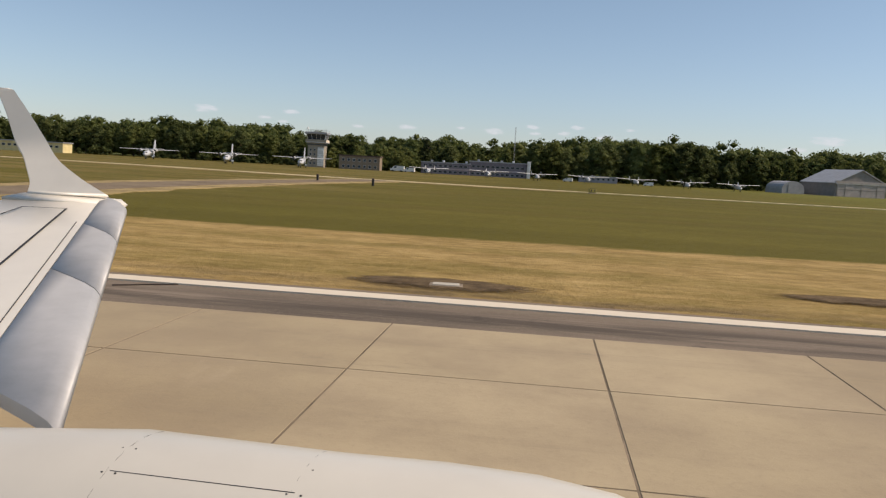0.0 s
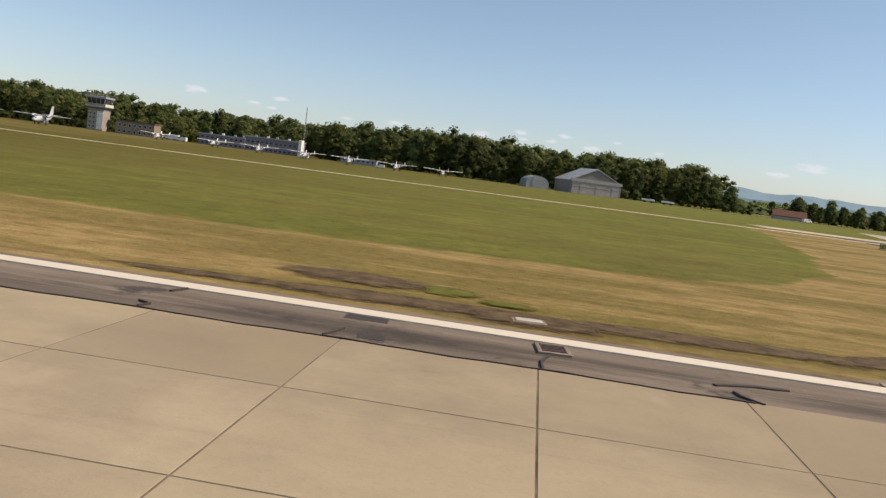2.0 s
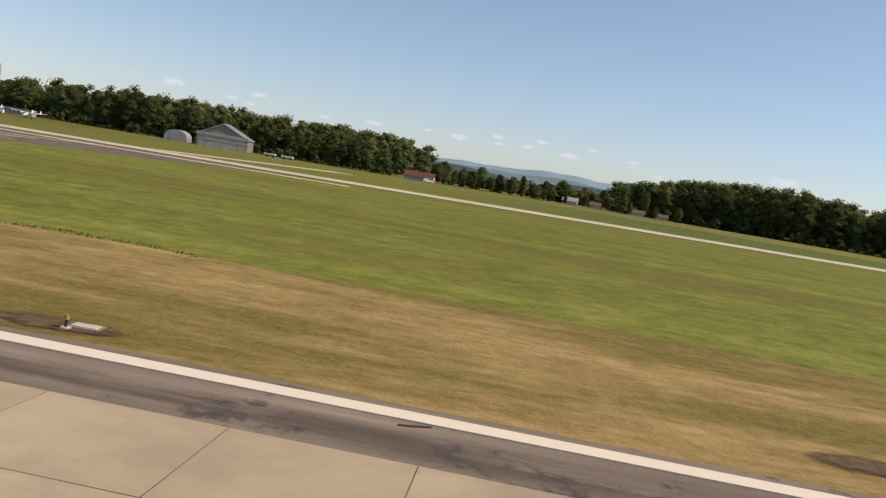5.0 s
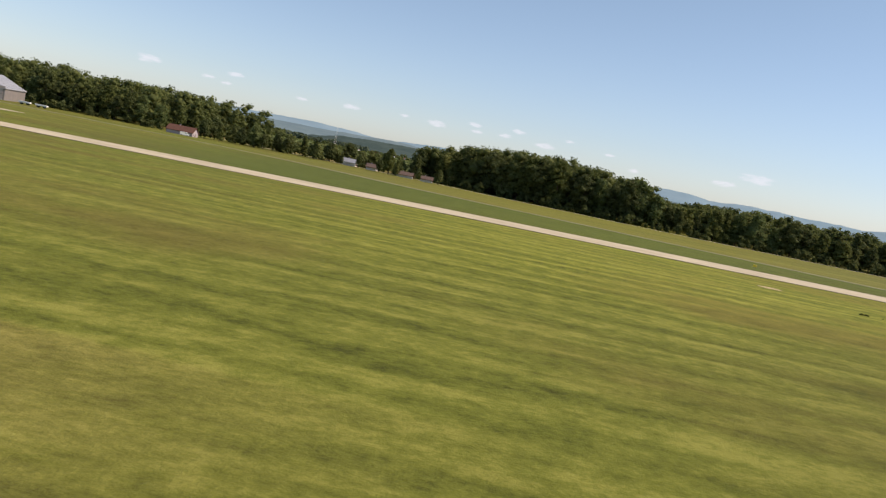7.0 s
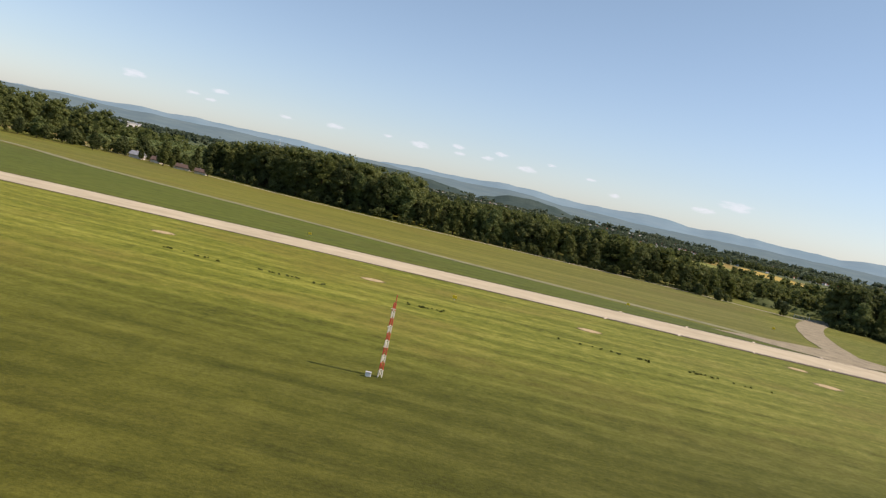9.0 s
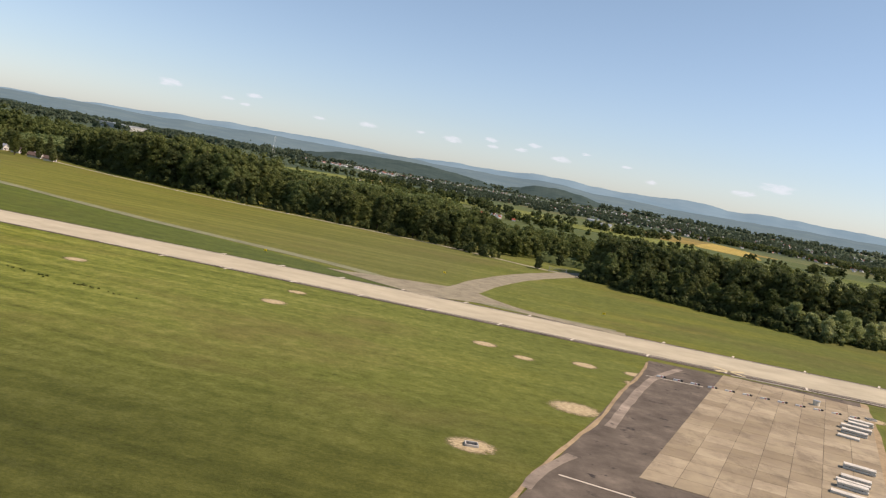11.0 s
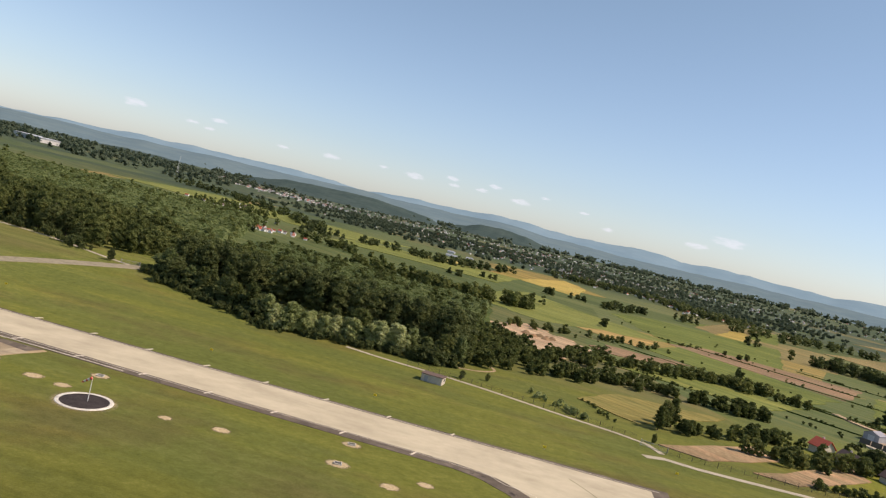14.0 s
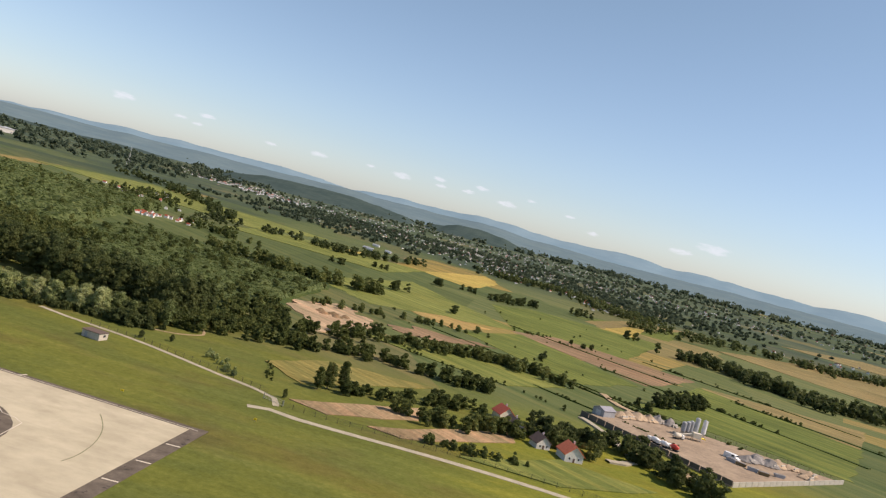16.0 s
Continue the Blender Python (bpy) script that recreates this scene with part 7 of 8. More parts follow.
clumps("shrubs", along([(517.4, 300.7), (539.6, 320.5), (562.5, 335.6), (585.4, 349.3)], 34, 6), 1.4, 3.4, LEAF, "shrubs along the sand pit", count=22, size=0.34)
clumps("shrubs", along([(532.1, 180.9), (539.3, 172.5), (544.4, 168.3)], 16, 2.4), 0.7, 1.6, LEAF_WILLOW, "low scrub in the meadow", count=22, size=0.22, per=4)
clumps("shrubs", along([(550.3, 172.4), (546.3, 183), (543.2, 191.5)], 14, 0.8), 0.5, 1.0, LEAF, "scrub along the ditch", count=20, size=0.2, per=3)
clumps("shrubs", along([(545.5, 287.2), (561.6, 267.5), (577.8, 249.6), (601.9, 246.6), (621.2, 233.7)], 36, 1.6), 0.6, 1.5, LEAF, "scrub along the ditch", count=16, size=0.26, per=3)
clumps("shrubs", along([(596.6, 405.9), (618, 425.6)], 14, 3), 0.9, 2.0, LEAF, "scrub along the field's edge", count=16, size=0.3, per=3)
clumps("wood_edge", along([(515, 198.1), (520.9, 211.9), (529.6, 233.5), (537.7, 243.4)], 64, 7), 2.4, 4.8, LEAF, "edge of the riverside wood", count=34, size=0.38, per=6)
clumps("wood_edge", scatter([(512.8, 206.6), (532.6, 239.5), (517.5, 267.9), (498, 240)], 60), 3.0, 5.4, LEAF, "riverside wood behind the meadow", count=30, size=0.42, per=6)
canopy("young_plantation", [(407, 240), (514, 226), (509.3, 366), (391.9, 400)], 1.7, 1.5, 1.5, LEAF_YOUNG, "dense young plantation of light green trees", 2.0, 0.42)
clumps("plantation_trees", scatter([(407, 245), (512, 232), (509.3, 363.1), (391.9, 397.4)], 240), 2.2, 4.8, LEAF, "taller trees scattered in the plantation", count=30, size=0.36, per=5)
clumps("plantation_edge", along([(438.8, 392.6), (455.7, 399.9), (485.7, 375.5), (505.3, 394.4), (522.2, 402.9)], 70, 8), 4, 7, LEAF, "belt of trees along the plantation", count=18, size=0.6)
clumps("valley_trees", along([(387.6, 596.3), (414.1, 607.3), (456.8, 594.2), (500.8, 682)], 60, 10), 4, 7, LEAF_DARK, "belt of trees in the valley", count=14, size=0.7, per=4)
clumps("valley_trees", along([(96.5, 910.5), (196.5, 843.5), (341.6, 642.2), (374.4, 535.8)], 110, 16), 5, 8, LEAF_DARK, "belt of trees in the valley", count=12, size=0.8, per=4)
canopy("valley_wood", [(148.5, 325), (398.2, 318), (325, 560), (75, 600)], 3.2, 1.9, 2.6, LEAF_YOUNG, "wide light green wood in the valley", 2.0, 0.8)
clumps("valley_trees", scatter([(148.5, 325), (398.2, 318), (325, 560), (75, 600)], 260), 3.5, 6.5, LEAF, "taller trees of the valley wood", count=14, size=0.62, per=4)
clumps("valley_wood", scatter([(-261.5, 331.5), (-701.5, 901.5), (58.5, 641.5), (148.5, 331.5)], 1500), 5, 9, LEAF, "wide wood in the valley", count=10, size=1.0, per=4)
clumps("valley_trees", along([(704.3, 506.2), (724.9, 498.6), (744.2, 463.6), (767.3, 441.4), (791.8, 452.8), (840.7, 468.2)], 170, 15), 4.5, 8, LEAF_DARK, "long belt of dark trees", count=18, size=0.6)
clumps("valley_trees", along([(693.4, 641.3), (745.4, 692.2), (798.5, 718.3), (839.9, 700.3), (904.7, 735.6), (997.4, 780.9)], 150, 20), 4.5, 7.5, LEAF_DARK, "long belt of trees round a hamlet", count=12, size=0.75, per=4)
clumps("valley_trees", np.concatenate([along([(626.3, 865.6), (660.2, 824.1), (678.7, 720.1), (718.5, 749.4)], 120, 26), along([(551.5, 844), (593.2, 829.5), (634.6, 882.4)], 60, 18)]), 4, 7, LEAF_DARK, "trees round a village", count=12, size=0.75, per=4)
clumps("valley_trees", np.concatenate([along([(335.4, 444.8), (295.2, 561.7), (241.1, 696.1)], 140, 40), along([(379.1, 491.7), (419.3, 471.9)], 30, 14)]), 3, 5.5, LEAF, "trees round a village", count=12, size=0.7, per=4)

# groups of trees standing alone in the fields
for x, y, h, k in ((529.9, 448.9, 6, 4), (539.6, 555.1, 6.5, 4), (561.4, 570.5, 4.5, 6), (579.5, 555.4, 6, 7), (591.3, 572.2, 6.5, 8), (602.1, 588.1, 6, 6), (566.8, 412.6, 5, 3), (642.5, 612.3, 7, 7), (671.8, 542.7, 6.5, 4), (633.7, 417.1, 3.2, 4),
                   (582.9, 822.7, 6, 5), (649.7, 273.7, 3.5, 3), (611, 324, 3.4, 3), (495.9, 553.9, 5, 4), (476.9, 504.5, 5, 4), (516.7, 463.9, 3, 3)):
    clumps("tree_group", np.array([x, y]) + rng.normal(size=(k, 2)) * (1.2 + 0.5 * k), h * 0.75, h, LEAF_DARK, "clump of dark trees alone in the fields", count=34, size=0.45, per=6)
for x, y, h in ((561.3, 180.8, 6.6), (563.8, 185, 6.9), (559.8, 177.6, 5.6), (566.4, 179.2, 3.4), (556.9, 162.8, 2.2), (569.2, 182.8, 3.0)):
    plant(PROTOS[1:2], x, y, h, 10, "tall trees beside the plots")
for x, y, h in ((515.7, 177.4, 2.0), (521.2, 182.2, 1.9), (413.2, 236.4, 3.4), (407.6, 214.6, 3.6), (391.7, 219.4, 3.0), (396.0, 223.4, 1.9), (423.2, 215.6, 4.6)):
    plant(PROTOS[2:3], x, y, h, 10, "bushes beside the fence")
# trees round the houses at the field's edge
for x, y, h in ((150.5, 257, 6.6), (156.5, 255, 5.4), (161.5, 261, 6.0), (167.5, 267, 5.2), (174.5, 273, 6.4), (181.5, 277, 5.0), (187.5, 281, 6.2), (198.5, 284, 5.6), (206.5, 287, 7.2), (211.5, 267, 9.0), (185.5, 267, 6.8), (219.5, 275, 9), (193, 276, 4.6), (199.5, 274.5, 4.0), (207, 273.5, 4.8), (214, 268.5, 4.4), (222, 266, 4.2), (229, 264, 5.0), (152, 262, 7.6), (158, 266, 6.4), (164, 268, 8.0), (170, 274, 6.6), (178, 280, 7.4), (186, 286, 6.8), (192, 290, 8.2), (200, 292, 7.0)):
    plant(PROTOS, x, y, h, 10, "trees round the field's edge")
clumps("field_edge_trees", along([(148.5, 267), (173.5, 287), (198.5, 297), (214.5, 283)], 46, 9), 3.0, 6.0, LEAF, "loose trees behind the houses", count=24, size=0.42)
clumps("undergrowth", along([(-215, 256.5), (-100, 257), (0, 257.5), (134, 257)], 190, 2.4), 1.2, 3.4, LEAF_DARK, "undergrowth along the wood's edge", count=22, size=0.36, per=4)
clumps("undergrowth", along([(217, 286), (240, 273), (278, 256), (315, 245), (345, 239), (375, 234), (395, 222)], 140, 2.4), 1.2, 3.4, LEAF_DARK, "undergrowth along the wood's edge", count=22, size=0.36, per=4)
clumps("undergrowth", along([(421.2, 211.3), (431.6, 199.3), (444.6, 192.5), (469, 176.2), (495, 185), (514, 191.7)], 230, 2.6), 0.8, 2.2, LEAF_DARK, "undergrowth along the wood's edge", count=26, size=0.28, per=4)
for line in ([(294.5, 89.8), (302.5, 88.4)], [(306, 89.5), (314.4, 89.2)], [(323.7, 89.5), (328.3, 89.7)], [(341, 89.9), (352, 88.4)], [(355.5, 88), (364.7, 86.9)]):
    clumps("weeds", along(line, 15, 0.5), 0.05, 0.12, LEAF, "dark weeds left standing between mown swaths", "weeds", per=2, count=10, size=0.08, spread=2.4)
clumps("tower_trees", along([(-65.5, 244.5), (-56.5, 243.5), (-47.5, 247.5), (-42.5, 251.5)], 22, 3), 4.5, 8.5, LEAF, "trees in front of the low building", count=40, size=0.36, per=7, spread=0.5)

def grouped_on(line, groups, n):
    """n places in a few ragged groups along a line."""
    c = along(line, groups, 0.3)[rng.integers(groups, size=n)]
    d = np.array(line[-1], float) - np.array(line[0], float)
    d /= np.linalg.norm(d)
    return c + d * rng.normal(size=(n, 1)) * 4.0 + rng.normal(size=(n, 2)) * 0.35


# ditches and rough strips between the fields, with scrub along them
for i, (x, y, n) in enumerate(((566, 330, 120), (612, 300, 90), (640, 352, 110), (596, 430, 100), (668, 430, 110), (700, 360, 80), (610, 262, 60))):
    line = [(x, y), (x + 0.39 * n, y - 0.315 * n + 2), (x + 0.78 * n, y - 0.63 * n)]
    ribbon("ditch", line, 0.9 + 0.5 * (i % 3), SCRUB, 0.34, "dark weedy ditch between fields", "ditch", 3, 0.4)
    clumps("ditch_scrub", grouped_on(line, 4 + i % 3, 22 + n // 6), 0.3, 0.8 + 0.5 * (i % 3), LEAF, "low scrub along a ditch", "scrub", per=3, count=16, size=0.3)
clumps("field_scrub", scatter([(520, 330), (600, 260), (760, 420), (620, 560)], 34), 0.4, 1.6, LEAF, "single bushes scattered over the fields", "scrub", per=3, count=16, size=0.3)

# houses one can tell apart
house(619.1, 181.4, 22, 4.5, 4.8, 1.7, TILE_ORANGE, WALL_WHITE, "white house with a bright orange tiled roof and dormer")
house(612.2, 184.6, 28, 3.6, 3.6, 1.4, TILE_BROWN, WALL_WHITE, "white cottage with a dark tiled roof")
house(602.5, 201.1, 30, 4.0, 4.2, 1.8, TILE_RED, CREAM, "cream house with a red tiled roof among trees")
house(605.4, 191.6, 26, 4.4, 4.8, 1.6, TILE_BROWN, BRICK_PINK, "brick house with a brown tiled roof among trees")


def grouped(corners, groups, n, spread):
    """n places in loose groups drawn out along x, as streets and copses lie."""
    c = scatter(corners, groups)[rng.integers(groups, size=n)]
    return c + rng.normal(size=(n, 2)) * np.array([spread * 2.2, spread])


def village(name, spots, size, label, reds=0.4):
    """Houses too far to count: gabled, joined in one mesh with white walls and tiled roofs."""
    verts, faces, slots = [], [], []
    for x, y in spots:
        w, d, h = size * (0.8 + 0.5 * rng.random()), size * (0.9 + 0.8 * rng.random()), size * (0.34 + 0.26 * rng.random())
        a = rng.random() * math.pi
        ca, sa, z, k = math.cos(a), math.sin(a), ground_z(x, y), len(verts)
        rh = h + w * 0.45
        for px, py, pz in ((-w, -d, -1), (w, -d, -1), (w, d, -1), (-w, d, -1), (-w, -d, h), (w, -d, h), (w, d, h), (-w, d, h), (0, -d, rh), (0, d, rh)):
            verts.append((x + (px * ca - py * sa) / 2, y + (px * sa + py * ca) / 2, z + pz))
        r = 1 if rng.random() < reds else 2
        for f, s in (((0, 1, 5, 8, 4), 0), ((2, 3, 7, 9, 6), 0), ((1, 2, 6, 5), 0), ((3, 0, 4, 7), 0), ((5, 6, 9, 8), r), ((7, 4, 8, 9), r)):
            faces.append(tuple(k + i for i in f))
            slots.append(s)
    me = mesh_of(name, verts, faces)
    for m in (WHITE, TILE_FADED, TILE_BROWN):
        me.materials.append(m)
    me.polygons.foreach_set("material_index", slots)
    return tagged(new(name, me), label, "houses", "", "stuff")


village("village_houses", along([(340.8, 463.4), (361.8, 486.2), (371.1, 504.5)], 30, 15), 2.0, "close cluster of red-roofed houses", 0.85)
village("village_houses", along([(306.9, 471.3), (335.5, 433.8), (295, 574.5), (240.3, 731)], 60, 34), 2.2, "scattered white village houses", 0.2)
village("village_houses", np.concatenate([along([(626.3, 865.6), (660.2, 824.1), (678.7, 720.1), (718.5, 749.4)], 60, 16), along([(856.1, 797.1), (901, 824), (988.6, 938)], 12, 24)]), 2.2, "white and red village houses among trees", 0.5)
village("village_houses", along([(-161.5, 1727.5), (-47.5, 1532.5), (12, 1571), (131.5, 1433.5)], 110, 60), 3.0, "white houses on a far hillside", 0.15)
village("town_houses", grouped([(300, 1020), (740, 860), (960, 1350), (220, 1500)], 26, 460, 26), 1.5, "houses of the town among trees", 0.3)
village("town_houses", along([(136, 1472), (267, 1421), (425, 1298), (539, 1033), (660, 880)], 330, 120), 1.7, "pale houses along the town's road", 0.25)
village("town_houses", along([(-420, 2110), (-181, 1907), (-40, 1765), (136, 1472)], 170, 90), 2.4, "white houses on the rise behind the valley", 0.1)
village("town_houses", grouped([(60, 1500), (1300, 1200), (2100, 2600), (-300, 3000)], 36, 620, 44), 2.0, "far houses of the town", 0.3)
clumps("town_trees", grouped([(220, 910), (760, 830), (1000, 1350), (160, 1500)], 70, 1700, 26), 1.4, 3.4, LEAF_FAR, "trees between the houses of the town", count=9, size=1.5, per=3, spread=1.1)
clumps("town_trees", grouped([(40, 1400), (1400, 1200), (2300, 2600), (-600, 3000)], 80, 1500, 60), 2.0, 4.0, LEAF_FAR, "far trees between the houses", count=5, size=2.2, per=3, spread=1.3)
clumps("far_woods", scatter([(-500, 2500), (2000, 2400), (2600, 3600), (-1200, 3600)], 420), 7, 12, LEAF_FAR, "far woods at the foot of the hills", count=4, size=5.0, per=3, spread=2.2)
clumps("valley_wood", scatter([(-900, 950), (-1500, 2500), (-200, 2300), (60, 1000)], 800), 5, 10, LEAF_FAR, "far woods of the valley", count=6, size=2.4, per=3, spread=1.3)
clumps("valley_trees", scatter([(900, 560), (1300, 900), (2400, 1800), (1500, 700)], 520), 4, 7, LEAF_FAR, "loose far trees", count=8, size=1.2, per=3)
for x, y, rz, w, d in ((449.1, 716.6, 60, 2.6, 12), (463.3, 741.9, 60, 2.2, 7), (439.3, 796.6, 62, 2.2, 8)):
    house(x, y, rz, w, d, 1.3, LIGHT_GREY, WHITE, "long white farm hall in the fields", "farm halls")
hall = thing("warehouse", "long white warehouse in the far valley", "warehouse", at(-320, 1220, -35))
part("wall", boxed((0, 0, 3, 120, 30, 8, 0)), WALL_WHITE, hall)
part("roof", boxed((0, 0, 7.4, 122, 32, 0.8, 0)), LIGHT_GREY, hall)
lattice_mast("lattice_tower", "pale lattice tower above the valley woods", at(-10, 1100), 30, 2.0, 1.0, 8, (WHITE,))


# ---- concrete works ----
YARD_A, YARD_B, YARD_C, YARD_D = (624.3, 234.7), (646, 262.7), (702.7, 243.5), (659.8, 199.4)
patch("works_yard", [YARD_A, YARD_B, YARD_C, YARD_D], plain("dusty_yard", (0.33, 0.255, 0.18), 0.95, grain=1.2, amount=0.25, local=False), 0.36, "dusty tan ground of the concrete works", "yard", 5)
ribbon("works_track", [(634.5, 281.8), (638.8, 267.3), (644, 261.7)], 2.6, SAND, 0.4, "sandy track to the concrete works", "road", 4, 0.5)
ribbon("works_track", [(628.6, 189), (635.6, 195.3), (630.5, 218.3), (624.3, 230.7)], 2.0, PALE_CONCRETE, 0.4, "pale track beside the concrete works", "road", 4, 0.3)
patch("works_verge", [(639.6, 208.9), (655.8, 193.1), (648.7, 187.9), (634.6, 201.5)], DIRT, 0.38, "sandy verge outside the yard wall", "ground", 3, 0.8)


def yard_wall(a, b, mat, h, label):
    top = thing("yard_wall", label, "wall", at(0, 0))
    a, b = Vector(a), Vector(b)
    n = int((b - a).length / 3.0)
    rz = math.degrees(math.atan2(b.y - a.y, b.x - a.x))
    for i in range(n):
        p = a.lerp(b, (i + 0.5) / n)
        part("panel", boxed((p.x, p.y, ground_z(p.x, p.y) + h / 2 - 0.2, 2.9, 0.18, h + 0.6, rz), bevel=0.02), mat, top)


# this wall turns from the sun; its shade is painted as darker concrete
yard_wall(YARD_A, (660.1, 199.6), plain("shaded_wall_concrete", (0.13, 0.115, 0.10), 0.9), 1.5, "concrete panel wall of the yard, darkened as its shaded side")
yard_wall((660.1, 199.6), (702.7, 243.5), BLOCK, 1.2, "pale concrete block wall of the yard")
fence([(702.7, 244.9), (674.3, 255.1), (647.9, 264)], "dark wire fence behind the yard", 3.0, 1.3)


def mound(x, y, r, h, mat, label, lift=0.3):
    bm = bmesh.new()
    bmesh.ops.create_cone(bm, cap_ends=True, segments=18, radius1=r * 1.3, radius2=r * 0.2, depth=h, matrix=Matrix.Translation((0, 0, h / 2 + 0.25)))
    bmesh.ops.subdivide_edges(bm, edges=bm.edges[:], cuts=2, use_grid_fill=True)
    for v in bm.verts:
        k = noise.noise(Vector((v.co.x * 0.8 + x, v.co.y * 0.8 + y, v.co.z)))
        v.co.x *= 1 + 0.5 * k
        v.co.y *= 1 - 0.45 * k
        v.co.z *= 1 + 0.4 * k * (v.co.z > 0.3)
    me = bpy.data.meshes.new("gravel_mound")
    bm.to_mesh(me)
    bm.free()
    me.materials.append(mat)
    tagged(new("gravel_mound", me), label, "mound", "mounds in the yard").matrix_world = at(x, y, 0, lift)


GRAVEL_GREY = plain("grey_gravel", (0.27, 0.25, 0.23), 0.95, grain=3, amount=0.3, local=False)
SAND_PILE = plain("sand_pile", (0.45, 0.34, 0.23), 0.95, grain=3, amount=0.25, local=False)
for i, (x, y, r, h) in enumerate(((637.2, 247.5, 2.0, 1.5), (639.7, 250.4, 2.2, 1.7), (643.2, 253.2, 2.4, 2.0), (647.1, 255.1, 2.2, 1.9), (650.1, 257, 2.1, 2.0), (654.1, 257, 2.2, 1.9), (672.7, 235.6, 2.4, 1.5), (676.2, 238.6, 2.6, 1.9), (679.7, 237.6, 2.4, 1.7), (682.7, 240.6, 2.4, 1.5), (686.7, 241.6, 2.2, 1.3), (691.7, 240.6, 2.0, 1.0), (688.8, 234.6, 1.8, 0.9))):
    mound(x, y, r, h, GRAVEL_GREY if i in (4, 5, 6, 7, 8) else SAND_PILE, "heap of gravel in the concrete works")
    p = thing("bay_wall", "low concrete wall between gravel heaps", "wall", at(x + 1.3, y - 1.2, -40, 0.3), "bay walls in the yard")
    part("block", boxed((0, 0, 0.5, 0.3, 2.6, 1.1, 0), bevel=0.03), BLOCK, p)


def silo(x, y, h, mat):
    top = thing("silo", "tall round steel cement silo on legs", "silo", at(x, y, 0, 0.3), "silos of the concrete works")
    part("barrel", tubed(((0, 0, 1.6), (0, 0, h), 0.72), sides=18), mat, top)
    part("cone", tubed(((0, 0, 0.9), (0, 0, 1.6), 0.2, 0.72), sides=18), mat, top)
    part("cap", tubed(((0, 0, h), (0, 0, h + 0.3), 0.72, 0.2), sides=18), STEEL, top)
    part("ladder", boxed((0.74, 0, h / 2 + 0.5, 0.05, 0.3, h - 1.2, 0)), STEEL, top)
    for k in range(4):
        a = k * math.pi / 2 + 0.78
        part("leg", tubed(((0.6 * math.cos(a), 0.6 * math.sin(a), 0), (0.6 * math.cos(a), 0.6 * math.sin(a), 1.7), 0.07), sides=6), STEEL, top)


for x, y, h, mat in ((657.2, 247, 4.4, MID_GREY), (658.5, 248.6, 4.6, MID_GREY), (660.3, 249.6, 5.8, LIGHT_GREY), (662.7, 250.1, 5.6, WHITE), (655.8, 245.7, 4.2, MID_GREY)):
    silo(x, y, h, mat)
plant_ = thing("mixing_plant", "yellow concrete mixing plant with conveyors", "plant", at(659.5, 243.6, 10, 0.3))
part("mixer", boxed((0, 0, 1.7, 2.6, 1.8, 1.6, 0), bevel=0.06), CREAM, plant_)
part("deck", boxed((1.8, 0.6, 1.1, 2.4, 1.6, 0.2, 0)), YELLOW, plant_)
for sx in (-1, 1):
    for sy in (-1, 1):
        part("leg", tubed(((1.1 * sx, 0.7 * sy, 0), (1.1 * sx, 0.7 * sy, 1.0), 0.08), sides=6), STEEL, plant_)
part("conveyor", prism(bmesh.new(), [(-7.0, 0.3), (-6.6, 0.3), (-1.0, 1.9), (-1.0, 2.3)], 0.6, pose(0, -0.3, 0)), CREAM, plant_)
part("hopper", boxed((-5.4, 0, 0.7, 2.2, 1.3, 0.9, 0), bevel=0.05), CREAM, plant_)
shed = thing("shed", "dark grey metal shed in the yard", "shed", at(631.7, 243.1, -44, 0.3))
part("wall", prism(bmesh.new(), [(-2.2, -0.2), (2.2, -0.2), (2.2, 1.9), (0, 2.7), (-2.2, 1.9)], 5.4, pose(0, -2.7, 0)), MID_GREY, shed)
for s in (-1, 1):
    part("roof", prism(bmesh.new(), [(0, 2.72), (2.4 * s, 1.85), (2.4 * s, 1.97), (0, 2.86)], 5.7, pose(0, -2.85, 0)), WALL_GREY, shed)
part("door", boxed((0, -2.74, 0.8, 1.8, 0.06, 1.7, 0)), LIGHT_GREY, shed)


def mixer_truck(x, y, rz, drum):
    top = thing("mixer_truck", "concrete mixer truck with a round drum", "truck", at(x, y, rz, 0.32), "trucks in the yard")
    part("chassis", boxed((0, 0, 0.4, 3.6, 0.8, 0.2, 0)), DARK, top)
    part("cab", boxed((1.45, 0, 0.95, 0.8, 1.05, 1.0, 0), bevel=0.06), WHITE, top)
    part("windscreen", boxed((1.86, 0, 1.15, 0.04, 0.9, 0.4, 0)), GLASS_DARK, top)
    d = part("drum", rounded_body(bmesh.new(), [(-1.5, 0, 0.25, 0.25), (-0.9, 0, 0.6, 0.6), (0.2, 0, 0.72, 0.72), (1.1, 0, 0.4, 0.4)], 14), drum, top)
    d.matrix_local = pose(-0.55, 0, 1.15, 0, 8, 90)
    for xx in (-1.2, -0.5, 1.3):
        for s in (-1, 1):
            part("wheel", tubed(((xx, 0.36 * s, 0.27), (xx, 0.54 * s, 0.27), 0.27), sides=12), DARK, top)


